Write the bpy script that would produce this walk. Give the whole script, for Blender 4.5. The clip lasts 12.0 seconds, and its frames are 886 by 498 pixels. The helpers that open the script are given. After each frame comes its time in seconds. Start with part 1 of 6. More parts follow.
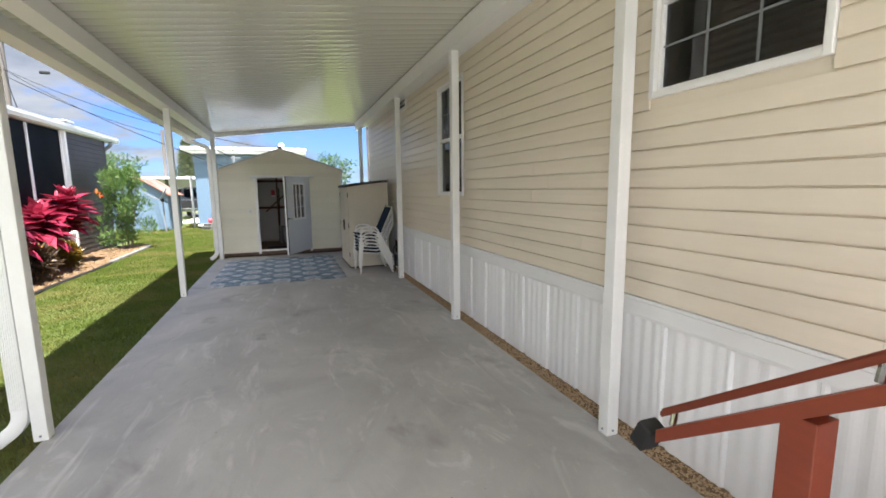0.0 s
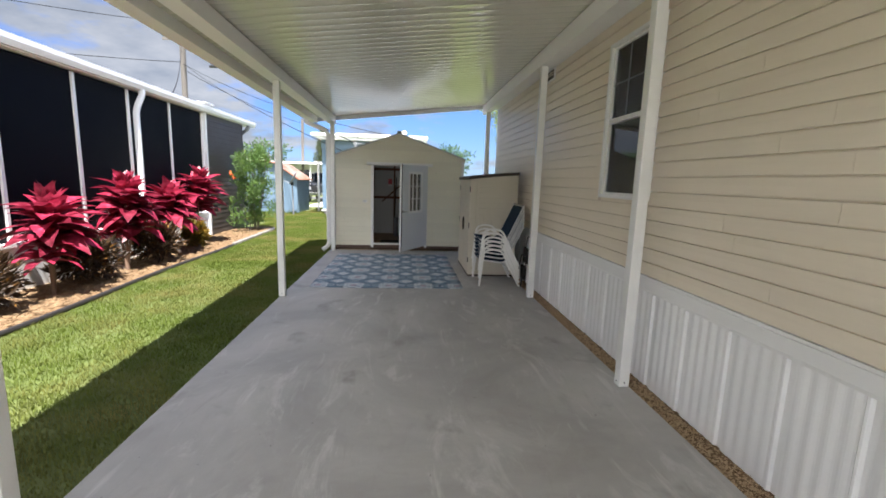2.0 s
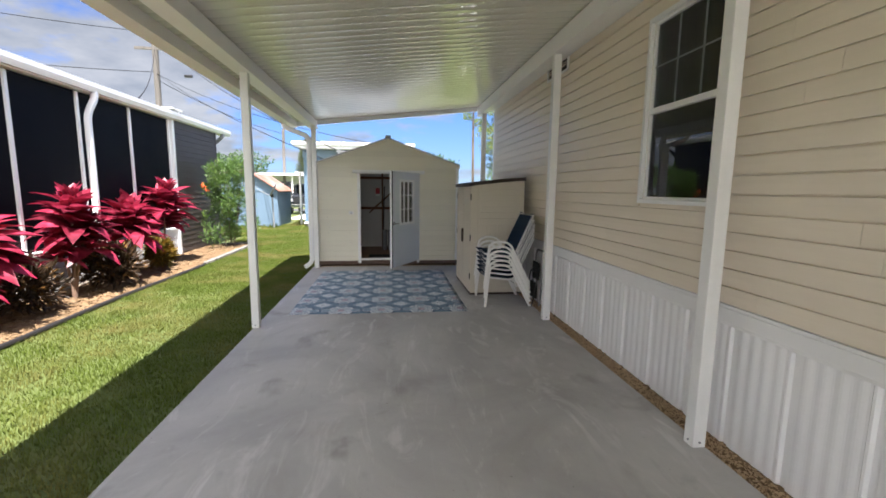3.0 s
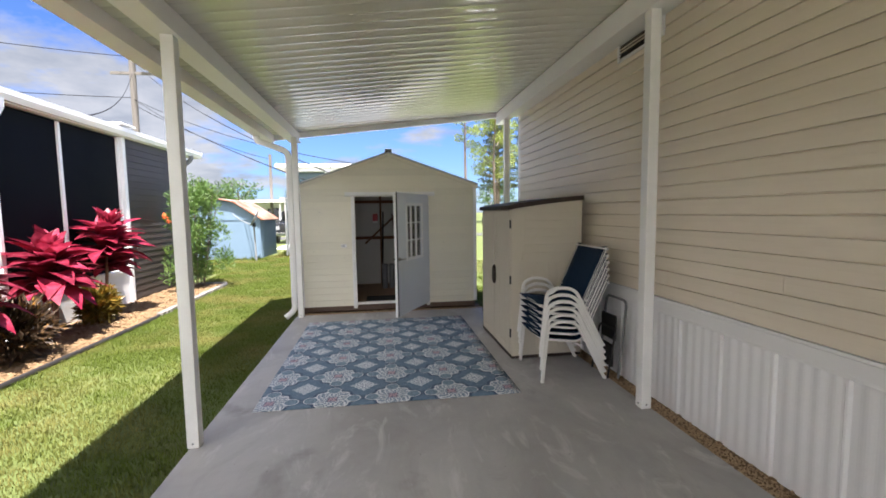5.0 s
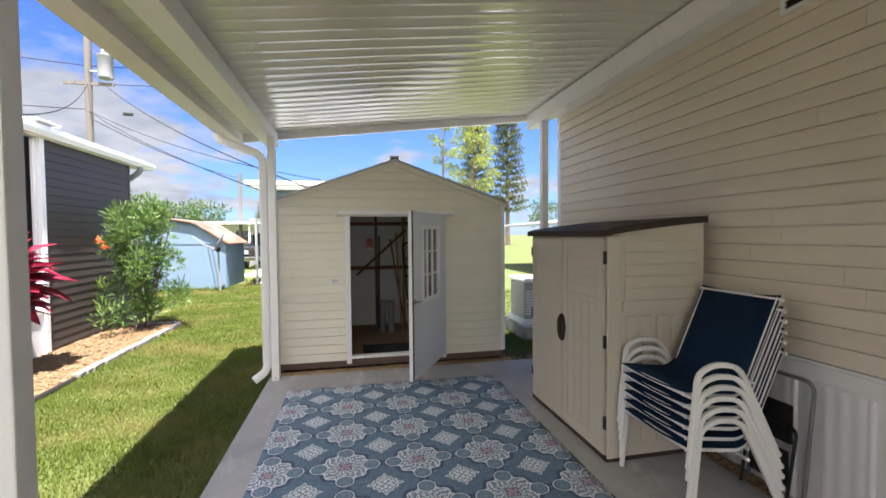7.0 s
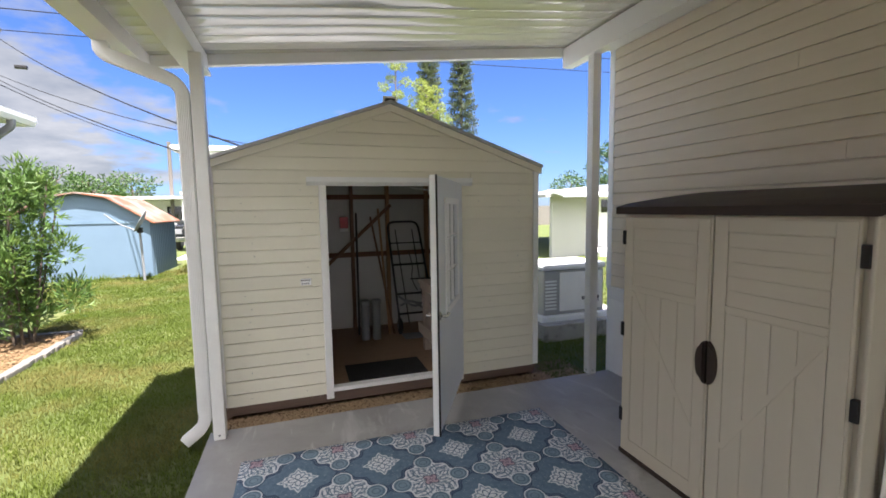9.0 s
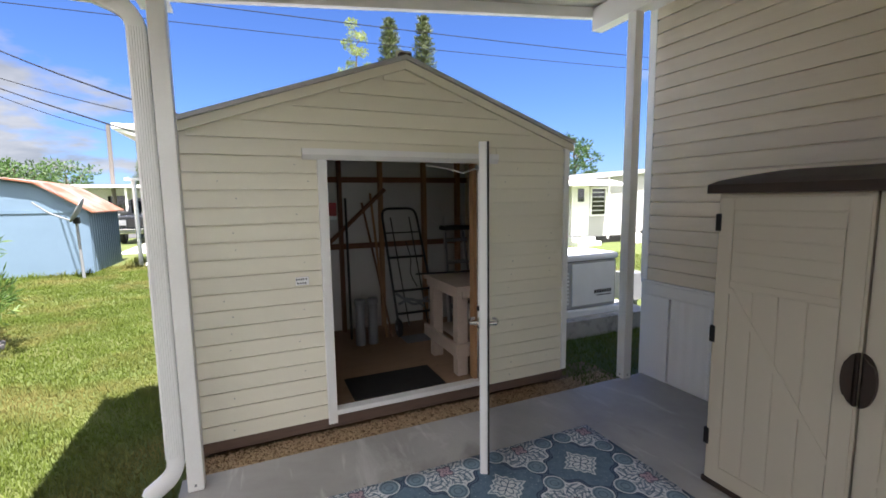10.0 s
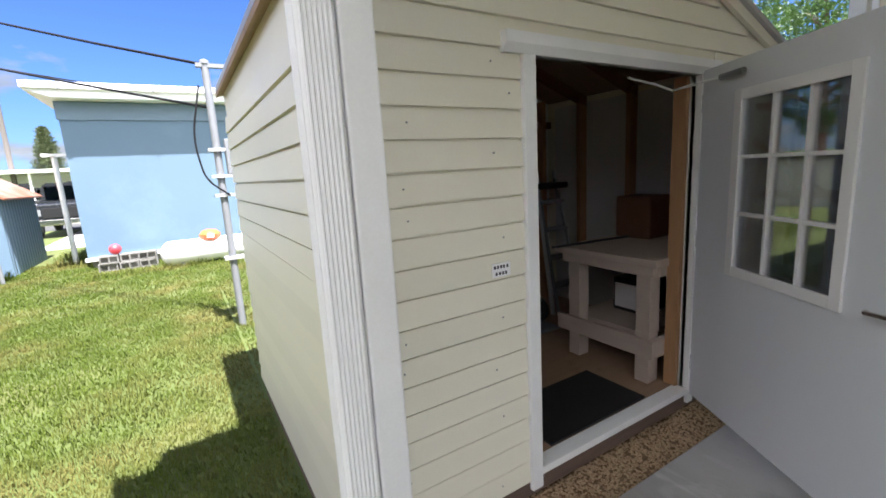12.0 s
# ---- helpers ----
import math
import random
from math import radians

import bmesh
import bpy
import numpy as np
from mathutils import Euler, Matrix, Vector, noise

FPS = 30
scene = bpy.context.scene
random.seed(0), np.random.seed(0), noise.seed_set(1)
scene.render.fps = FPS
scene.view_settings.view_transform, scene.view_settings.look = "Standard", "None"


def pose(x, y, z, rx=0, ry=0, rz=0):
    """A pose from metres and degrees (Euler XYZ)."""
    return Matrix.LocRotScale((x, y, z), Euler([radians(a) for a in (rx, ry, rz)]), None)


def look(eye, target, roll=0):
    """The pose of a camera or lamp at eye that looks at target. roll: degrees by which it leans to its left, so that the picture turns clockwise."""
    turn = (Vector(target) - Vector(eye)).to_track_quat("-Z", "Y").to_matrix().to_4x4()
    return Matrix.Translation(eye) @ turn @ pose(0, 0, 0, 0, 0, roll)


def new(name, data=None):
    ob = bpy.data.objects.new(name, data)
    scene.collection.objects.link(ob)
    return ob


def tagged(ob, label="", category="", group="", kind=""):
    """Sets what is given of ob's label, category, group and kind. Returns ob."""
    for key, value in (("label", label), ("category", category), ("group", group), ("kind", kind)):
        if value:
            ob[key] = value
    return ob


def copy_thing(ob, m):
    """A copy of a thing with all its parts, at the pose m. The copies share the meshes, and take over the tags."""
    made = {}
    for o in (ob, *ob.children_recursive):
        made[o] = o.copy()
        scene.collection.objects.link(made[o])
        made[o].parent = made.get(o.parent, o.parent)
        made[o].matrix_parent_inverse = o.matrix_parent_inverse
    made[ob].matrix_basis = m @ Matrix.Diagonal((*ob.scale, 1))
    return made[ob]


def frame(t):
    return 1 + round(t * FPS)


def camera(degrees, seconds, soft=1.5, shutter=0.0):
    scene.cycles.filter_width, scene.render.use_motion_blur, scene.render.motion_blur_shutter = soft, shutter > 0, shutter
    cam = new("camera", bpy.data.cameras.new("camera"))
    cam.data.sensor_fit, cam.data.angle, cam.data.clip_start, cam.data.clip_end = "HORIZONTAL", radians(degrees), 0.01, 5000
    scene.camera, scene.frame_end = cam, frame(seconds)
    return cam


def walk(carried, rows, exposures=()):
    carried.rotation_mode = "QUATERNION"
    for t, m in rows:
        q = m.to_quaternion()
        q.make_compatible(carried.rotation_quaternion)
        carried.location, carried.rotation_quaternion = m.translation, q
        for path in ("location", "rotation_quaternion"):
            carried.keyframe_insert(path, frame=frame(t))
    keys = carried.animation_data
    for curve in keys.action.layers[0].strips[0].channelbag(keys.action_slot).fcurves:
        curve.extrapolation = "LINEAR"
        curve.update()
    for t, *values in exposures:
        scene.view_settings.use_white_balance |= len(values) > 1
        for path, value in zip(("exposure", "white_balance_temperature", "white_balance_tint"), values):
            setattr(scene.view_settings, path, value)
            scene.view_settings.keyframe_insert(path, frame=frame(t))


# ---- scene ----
cam = camera(91.7, 12.0, soft=1.7)
PATH = [
    (0, (0.078, -0.396, 1.566), (0.753, 1.465, 1.288), -0.7),
    (0.5, (0.175, -0.029, 1.586), (0.624, 1.904, 1.342), -0.7),
    (1, (0.154, 0.339, 1.568), (0.488, 2.294, 1.312), 0.4),
    (1.5, (0.169, 0.749, 1.563), (0.413, 2.712, 1.269), 1.3),
    (2, (0.173, 1.176, 1.592), (0.35, 3.142, 1.276), 1.8),
    (2.5, (0.079, 1.613, 1.565), (0.279, 3.581, 1.27), 1.8),
    (3, (0.053, 2.015, 1.561), (0.297, 3.981, 1.288), 0.7),
    (5, (-0.131, 3.833, 1.595), (0.153, 5.806, 1.425), -0.8),
    (5.5, (-0.235, 4.197, 1.61), (0.054, 6.173, 1.502), -0.4),
    (6, (-0.278, 4.656, 1.628), (0.027, 6.632, 1.559), -0.3),
    (6.5, (-0.396, 5.101, 1.625), (-0.039, 7.068, 1.57), -0.4),
    (8.5, (-0.688, 6.802, 1.662), (-0.135, 8.717, 1.506), -0.8),
    (9, (-0.761, 7.242, 1.662), (-0.134, 9.132, 1.476), -0.9),
    (9.5, (-0.874, 7.629, 1.644), (-0.16, 9.486, 1.435), -0.8),
    (10, (-1.0, 8.017, 1.599), (-0.205, 9.838, 1.37), -0.8),
    (10.5, (-1.197, 8.383, 1.548), (-0.328, 10.167, 1.297), -1.2),
    (11, (-1.343, 8.795, 1.539), (-0.433, 10.553, 1.253), -1.8),
    (11.5, (-1.488, 9.278, 1.516), (-0.54, 11.009, 1.19), -2.8),
    (12, (-1.759, 9.699, 1.464), (-0.746, 11.386, 1.104), -3.4),
]
EXPOSURES = [(0, 2.86, 6250, 12), (1.0, 2.74, 6250, 12), (2.5, 2.80, 6300, 13), (6.5, 3.04, 6500, 15), (9.5, 2.90, 6450, 15), (12, 2.97, 6150, 14)]
walk(cam, [(t, look(eye, target, roll)) for t, eye, target, roll in PATH], EXPOSURES)

# ---- world and sun ----
SUN_DIR = Vector((0.088, -0.385, 1.0)).normalized()
sun_data = bpy.data.lights.new("sun", "SUN")
sun_data.energy, sun_data.angle, sun_data.color = 3.0, radians(0.6), (1.0, 0.95, 0.88)
sun = new("sun", sun_data)
sun.matrix_basis = look(SUN_DIR * 30, (0, 0, 0))


class X:
    """A value in a node tree, with arithmetic."""

    def __init__(self, tree, socket):
        self.tree, self.socket = tree, socket

    def op(self, kind, *others, clamp=False):
        node = self.tree.nodes.new("ShaderNodeMath")
        node.operation, node.use_clamp = kind, clamp
        for slot, v in zip(node.inputs, (self, *others)):
            if isinstance(v, X):
                self.tree.links.new(v.socket, slot)
            else:
                slot.default_value = v
        return X(self.tree, node.outputs[0])

    def __add__(self, o): return self.op("ADD", o)
    def __radd__(self, o): return self.op("ADD", o)
    def __sub__(self, o): return self.op("SUBTRACT", o)
    def __mul__(self, o): return self.op("MULTIPLY", o)
    def __rmul__(self, o): return self.op("MULTIPLY", o)
    def __truediv__(self, o): return self.op("DIVIDE", o)

    def band(self, centre, width, soft):
        """1 within width of centre, fading over soft."""
        return (self - centre).op("ABSOLUTE").ramp(width + soft, width)

    def ramp(self, a, b):
        """0 at a, 1 at b."""
        node = self.tree.nodes.new("ShaderNodeMapRange")
        self.tree.links.new(self.socket, node.inputs[0])
        node.inputs[1].default_value, node.inputs[2].default_value = a, b
        return X(self.tree, node.outputs[0])


def mix(tree, fac, a, b):
    """Colour a where fac is 0, b where it is 1."""
    node = tree.nodes.new("ShaderNodeMix")
    node.data_type = "RGBA"
    for slot, v in ((node.inputs[0], fac), (node.inputs[6], a), (node.inputs[7], b)):
        if isinstance(v, X):
            tree.links.new(v.socket, slot)
        elif isinstance(v, tuple):
            slot.default_value = (*v[:3], 1)
        else:
            slot.default_value = v
    return X(tree, node.outputs[2])


def noise_tex(tree, coord, scale, detail=4, rough=0.55, stretch=None, distort=0.0):
    if stretch:
        m = tree.nodes.new("ShaderNodeMapping")
        m.inputs["Scale"].default_value = stretch
        tree.links.new(coord, m.inputs[0])
        coord = m.outputs[0]
    n = tree.nodes.new("ShaderNodeTexNoise")
    n.inputs["Scale"].default_value, n.inputs["Detail"].default_value = scale, detail
    n.inputs["Roughness"].default_value, n.inputs["Distortion"].default_value = rough, distort
    tree.links.new(coord, n.inputs["Vector"])
    return X(tree, n.outputs["Fac"])


world = bpy.data.worlds.new("sky")
scene.world = world
world.use_nodes = True
wt = world.node_tree
wt.nodes.clear()
sky = wt.nodes.new("ShaderNodeTexSky")
sky.sky_type, sky.sun_disc = "NISHITA", False
sky.sun_elevation, sky.sun_rotation = math.asin(SUN_DIR.z), math.atan2(SUN_DIR.x, SUN_DIR.y)
sky.air_density, sky.dust_density, sky.ozone_density = 1.0, 0.2, 4.0
gen = wt.nodes.new("ShaderNodeTexCoord")
sep = wt.nodes.new("ShaderNodeSeparateXYZ")
wt.links.new(gen.outputs["Generated"], sep.inputs[0])
dx, dy, dz = (X(wt, sep.outputs[i]) for i in range(3))
low = dz.op("MAXIMUM", 0.0) + 0.22
flat = wt.nodes.new("ShaderNodeCombineXYZ")
wt.links.new((dx / low).socket, flat.inputs[0])
wt.links.new((dy / low).socket, flat.inputs[1])
puffs = noise_tex(wt, flat.outputs[0], 1.15, 9, 0.56)
banks = noise_tex(wt, flat.outputs[0], 0.34, 2, 0.5)
lean = dx.op("MAXIMUM", -0.55) * -0.36 + dy * -0.35 + dz * -0.55 + 0.42
cover = ((puffs - 0.5) * 1.9 + 0.5 + banks * 0.45 + lean).ramp(0.74, 0.92)
shade = noise_tex(wt, flat.outputs[0], 2.6, 6, 0.6)
cloud = mix(wt, shade.ramp(0.35, 0.7), (1.35, 1.48, 1.62), (2.45, 2.5, 2.5))
# clouds and air brighten towards the sun; an unseen bright western bank adds fill
sun_west_fill = (dx * SUN_DIR.x + dy * SUN_DIR.y + dz * SUN_DIR.z).ramp(-0.05, 0.75).op("MAXIMUM", dx.ramp(-0.66, -1.0) * 0.75)
cloud = mix(wt, sun_west_fill, cloud, (12.0, 12.0, 11.8))
bg = wt.nodes.new("ShaderNodeBackground")
bg.inputs["Strength"].default_value = 0.044
deep = wt.nodes.new("ShaderNodeVectorMath")
deep.operation = "MULTIPLY"
wt.links.new(sky.outputs[0], deep.inputs[0])
deep.inputs[1].default_value = (0.33, 0.44, 0.68)
haze = mix(wt, dz.ramp(0.2, 0.0) * 0.3, X(wt, deep.outputs[0]), (1.0, 1.4, 2.0))
wt.links.new(mix(wt, cover * 0.92, haze, cloud).socket, bg.inputs["Color"])
out = wt.nodes.new("ShaderNodeOutputWorld")
wt.links.new(bg.outputs[0], out.inputs[0])

# ---- materials ----
def material(name, colour, rough=0.5, metal=0.0, grain=(90, 0.06), stain=(2.5, 0.08), bump=0.1, rand=0.0, stretch=None,
             spec=0.5, other=None, other_at=(0.5, 0.65), other_scale=3.0, coat=0.0, through_light=0.0, space="Object"):
    """A surface with grain and stains; other: a second colour in patches; rand: how much each piece differs."""
    m = bpy.data.materials.new(name)
    m.use_nodes = True
    t = m.node_tree
    b = t.nodes["Principled BSDF"]
    co = t.nodes.new("ShaderNodeTexCoord").outputs[space]
    fine = noise_tex(t, co, grain[0], 3, 0.6, stretch)
    wide = noise_tex(t, co, stain[0], 5, 0.6)
    value = (fine - 0.5) * (2 * grain[1]) + (wide - 0.5) * (2 * stain[1]) + 1.0
    if rand:
        info = t.nodes.new("ShaderNodeObjectInfo")
        value = value + (X(t, info.outputs["Random"]) - 0.5) * (2 * rand)
    base = mix(t, 0.0, colour, colour)
    if other:
        base = mix(t, noise_tex(t, co, other_scale, 6, 0.62).ramp(*other_at), colour, other)
    node = t.nodes.new("ShaderNodeVectorMath")
    node.operation = "SCALE"
    t.links.new(base.socket, node.inputs[0])
    t.links.new(value.socket, node.inputs["Scale"])
    t.links.new(node.outputs[0], b.inputs["Base Color"])
    b.inputs["Metallic"].default_value, b.inputs["Specular IOR Level"].default_value = metal, spec
    b.inputs["Coat Weight"].default_value = coat
    t.links.new(((wide - 0.5) * 0.25 + rough).op("MAXIMUM", 0.03).socket, b.inputs["Roughness"])
    if bump:
        n = t.nodes.new("ShaderNodeBump")
        n.inputs["Strength"].default_value, n.inputs["Distance"].default_value = bump, 0.004
        t.links.new(fine.socket, n.inputs["Height"])
        t.links.new(n.outputs[0], b.inputs["Normal"])
    if through_light:
        b.inputs["Subsurface Weight"].default_value = 0.0
        tr = t.nodes.new("ShaderNodeBsdfTranslucent")
        t.links.new(node.outputs[0], tr.inputs["Color"])
        mx = t.nodes.new("ShaderNodeMixShader")
        mx.inputs[0].default_value = through_light
        t.links.new(b.outputs[0], mx.inputs[1])
        t.links.new(tr.outputs[0], mx.inputs[2])
        t.links.new(mx.outputs[0], t.nodes["Material Output"].inputs["Surface"])
    return m


def glass(name, tint=(0.9, 0.95, 0.95), rough=0.0, clear=0.9):
    """A thin pane: clear with a mirror-like sheen."""
    m = bpy.data.materials.new(name)
    m.use_nodes = True
    t = m.node_tree
    t.nodes.clear()
    o, mx = t.nodes.new("ShaderNodeOutputMaterial"), t.nodes.new("ShaderNodeMixShader")
    tr, gl, fr = t.nodes.new("ShaderNodeBsdfTransparent"), t.nodes.new("ShaderNodeBsdfGlossy"), t.nodes.new("ShaderNodeFresnel")
    tr.inputs[0].default_value = (*tint, 1)
    gl.inputs["Roughness"].default_value = rough
    fr.inputs[0].default_value = 1.5
    t.links.new((X(t, fr.outputs[0]) * clear + 0.02).socket, mx.inputs[0])
    t.links.new(tr.outputs[0], mx.inputs[1])
    t.links.new(gl.outputs[0], mx.inputs[2])
    t.links.new(mx.outputs[0], o.inputs[0])
    return m


WHITE = material("white_paint", (0.87, 0.87, 0.87), 0.38, grain=(140, 0.02), stain=(3, 0.05), bump=0.03)
WHITE_WORN = material("worn_white_paint", (0.82, 0.82, 0.81), 0.5, grain=(120, 0.05), stain=(4, 0.1), bump=0.12)
ROOF_PAN = material("roof_pan_enamel", (0.68, 0.665, 0.585), 0.10, grain=(30, 0.02), stain=(1.2, 0.04), bump=0.02, spec=0.6)
CONCRETE = material("concrete", (0.50, 0.485, 0.47), 0.62, grain=(160, 0.07), stain=(0.9, 0.16), bump=0.25,
                    other=(0.39, 0.375, 0.36), other_at=(0.52, 0.75), other_scale=1.3)
SIDING = material("tan_vinyl_siding", (0.80, 0.715, 0.59), 0.36, grain=(60, 0.03), stain=(1.0, 0.05), bump=0.06, rand=0.025, stretch=(1, 0.06, 1))
SKIRT = material("white_vinyl_skirting", (0.88, 0.88, 0.89), 0.45, grain=(90, 0.03), stain=(2, 0.07), bump=0.05, rand=0.03)
SHED_SIDING = material("cream_shed_siding", (0.79, 0.755, 0.63), 0.42, grain=(120, 0.03), stain=(1.8, 0.07), bump=0.12, rand=0.035)
WOOD_SKID = material("weathered_skid", (0.13, 0.085, 0.065), 0.8, grain=(50, 0.25), stain=(4, 0.2), bump=0.4, stretch=(0.1, 1, 1))
STUD = material("pine_stud", (0.36, 0.20, 0.10), 0.7, grain=(40, 0.15), stain=(5, 0.15), bump=0.15, stretch=(1, 1, 0.1), rand=0.1)
DARK_STUD = material("dark_brown_stud", (0.17, 0.075, 0.04), 0.7, grain=(40, 0.15), stain=(5, 0.15), bump=0.15, rand=0.1)
PANEL = material("shed_inner_panel", (0.62, 0.61, 0.60), 0.7, grain=(60, 0.05), stain=(2, 0.1), bump=0.08)
PLYWOOD = material("plywood_floor", (0.32, 0.21, 0.135), 0.7, grain=(25, 0.16), stain=(2, 0.2), bump=0.1, stretch=(0.15, 1, 1),
                   other=(0.17, 0.11, 0.075), other_at=(0.6, 0.72), other_scale=2.2)
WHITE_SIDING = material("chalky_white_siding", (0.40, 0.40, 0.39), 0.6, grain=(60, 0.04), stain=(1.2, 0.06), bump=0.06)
BENCH = material("bench_pine", (0.47, 0.385, 0.32), 0.7, grain=(40, 0.1), stain=(4, 0.12), bump=0.12, stretch=(1, 0.15, 1))
RUBBER = material("black_rubber", (0.012, 0.012, 0.013), 0.75, grain=(200, 0.3), bump=0.4)
BLACK = material("black_steel", (0.02, 0.02, 0.022), 0.4, metal=0.3, bump=0.05)
STEEL = material("bare_aluminium", (0.60, 0.60, 0.60), 0.4, metal=0.4, grain=(120, 0.06), bump=0.05)
CHROME = material("satin_nickel", (0.62, 0.60, 0.56), 0.22, metal=1.0, bump=0.02)
DOOR_PAINT = material("grey_door_paint", (0.72, 0.745, 0.78), 0.42, grain=(200, 0.02), stain=(2, 0.04), bump=0.04)
RESIN = material("taupe_resin", (0.58, 0.53, 0.435), 0.5, grain=(220, 0.03), stain=(2, 0.05), bump=0.15)
RESIN_DARK = material("brown_resin", (0.045, 0.032, 0.027), 0.6, grain=(220, 0.05), stain=(3, 0.08), bump=0.2, spec=0.3)
SLING = material("navy_sling", (0.007, 0.024, 0.055), 0.8, grain=(500, 0.25), bump=0.35, spec=0.15)
TUBE = material("white_powder_coat", (0.80, 0.79, 0.77), 0.35, grain=(80, 0.03), stain=(6, 0.06), bump=0.03)
RED_WOOD = material("red_stained_rail", (0.17, 0.032, 0.013), 0.45, grain=(40, 0.18), stain=(5, 0.12), bump=0.15, stretch=(1, 0.15, 1))
BROWN_SIDING = material("dark_brown_siding", (0.055, 0.043, 0.040), 0.5, grain=(60, 0.06), stain=(1.5, 0.08), bump=0.05, rand=0.06)
SCREEN = material("black_screen", (0.003, 0.0035, 0.006), 0.6, grain=(600, 0.2), stain=(1.2, 0.2), bump=0.1, spec=0.08)
ROOF_METAL = material("neighbour_roof", (0.42, 0.42, 0.42), 0.45, metal=0.2)
BLUE_WALL = material("pale_blue_paint", (0.11, 0.175, 0.25), 0.6, grain=(60, 0.05), stain=(1.3, 0.09), bump=0.1, other=(0.135, 0.205, 0.28), other_at=(0.5, 0.7), other_scale=0.9)
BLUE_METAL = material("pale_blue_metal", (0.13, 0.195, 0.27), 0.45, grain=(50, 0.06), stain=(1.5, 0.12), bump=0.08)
RUST = material("rusted_tin_roof", (0.23, 0.20, 0.18), 0.7, grain=(30, 0.15), stain=(2, 0.15), bump=0.2, other=(0.22, 0.09, 0.05), other_at=(0.40, 0.56), other_scale=1.6)
BLOCK = material("concrete_block", (0.17, 0.165, 0.155), 0.85, grain=(90, 0.12), stain=(3, 0.2), bump=0.4, rand=0.12)
PAD = material("stained_pad_concrete", (0.36, 0.35, 0.33), 0.8, grain=(90, 0.12), stain=(3, 0.25), bump=0.3, other=(0.13, 0.13, 0.13), other_at=(0.5, 0.7), other_scale=5)
POLE_WOOD = material("weathered_pole", (0.12, 0.108, 0.10), 0.85, grain=(20, 0.2), stain=(2, 0.12), bump=0.3, stretch=(1, 1, 0.1))
WIRE = material("cable_black", (0.015, 0.015, 0.018), 0.8, bump=0, spec=0.1)
GALV = material("galvanised_grey", (0.22, 0.23, 0.245), 0.55, metal=0.2, stain=(5, 0.15))
RED = material("faded_red_plastic", (0.55, 0.05, 0.07), 0.4)
ORANGE = material("orange_plastic", (0.62, 0.13, 0.035), 0.45)
ASPHALT = material("asphalt", (0.06, 0.06, 0.06), 0.9, grain=(60, 0.2), bump=0.3)
CAR_PAINT = material("dark_car_paint", (0.02, 0.022, 0.026), 0.25, coat=0.6, bump=0)
PANE = glass("window_glass", (0.98, 0.99, 0.99))
DARK_PANE = glass("dark_window_glass", (0.36, 0.37, 0.39))
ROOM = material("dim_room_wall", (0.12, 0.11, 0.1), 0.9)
BLIND = material("blind_slat", (0.62, 0.60, 0.56), 0.6, bump=0)
GRAVEL = material("brown_pebble", (0.46, 0.335, 0.20), 0.8, grain=(60, 0.15), stain=(25, 0.35), bump=0.2, other=(0.22, 0.125, 0.07), other_at=(0.48, 0.62), other_scale=70)
MULCH = material("straw_mulch", (0.17, 0.105, 0.05), 0.85, grain=(50, 0.25), stain=(5, 0.25), bump=0.4, other=(0.24, 0.165, 0.09), other_at=(0.5, 0.62), other_scale=8)
EDGING = material("dark_bed_edging", (0.016, 0.014, 0.013), 0.6, grain=(30, 0.2))
STONE_EDGE = material("pale_edging_stone", (0.17, 0.16, 0.145), 0.8, grain=(40, 0.15), stain=(5, 0.2), rand=0.12)
LAWN = material("lawn_soil", (0.075, 0.10, 0.022), 0.95, grain=(70, 0.35), stain=(0.7, 0.25), bump=0.8, other=(0.11, 0.115, 0.036), other_at=(0.52, 0.72), other_scale=0.8)
BLADE = material("grass_blade", (0.094, 0.130, 0.020), 0.6, grain=(14, 0.22), stain=(0.8, 0.2), bump=0, other=(0.20, 0.175, 0.06), other_at=(0.46, 0.68), other_scale=0.9, through_light=0.4, spec=0.15)
TI_LEAF = material("crimson_ti_leaf", (0.22, 0.012, 0.034), 0.42, grain=(6, 0.3), stain=(12, 0.2), bump=0.05, rand=0.5, other=(0.38, 0.045, 0.09), other_at=(0.45, 0.7), other_scale=6, through_light=0.3)
TI_STEM = material("ti_stem", (0.20, 0.13, 0.09), 0.8, grain=(40, 0.2))
CROTON = material("croton_leaf", (0.05, 0.03, 0.016), 0.45, grain=(9, 0.5), stain=(14, 0.4), bump=0, other=(0.25, 0.12, 0.02), other_at=(0.56, 0.68), other_scale=9, through_light=0.25)
CROTON_YELLOW = material("yellow_croton_leaf", (0.13, 0.10, 0.015), 0.45, grain=(9, 0.4), bump=0, other=(0.30, 0.16, 0.02), other_at=(0.5, 0.62), other_scale=12, through_light=0.25)
OLEANDER = material("oleander_leaf", (0.085, 0.16, 0.035), 0.45, grain=(9, 0.35), stain=(5, 0.25), bump=0, other=(0.17, 0.25, 0.06), other_at=(0.5, 0.65), other_scale=5, through_light=0.3)
TREE_LEAF = material("tree_leaf", (0.055, 0.11, 0.025), 0.5, grain=(3, 0.35), stain=(0.7, 0.3), bump=0, through_light=0.3)
PALE_LEAF = material("yellow_green_leaf", (0.25, 0.30, 0.06), 0.5, grain=(3, 0.3), stain=(0.7, 0.2), bump=0, through_light=0.4)
PINE_LEAF = material("pine_needle", (0.085, 0.11, 0.045), 0.6, grain=(3, 0.35), stain=(0.7, 0.25), bump=0, through_light=0.2)
BARK = material("bark", (0.13, 0.10, 0.08), 0.9, grain=(15, 0.3), bump=0.5)


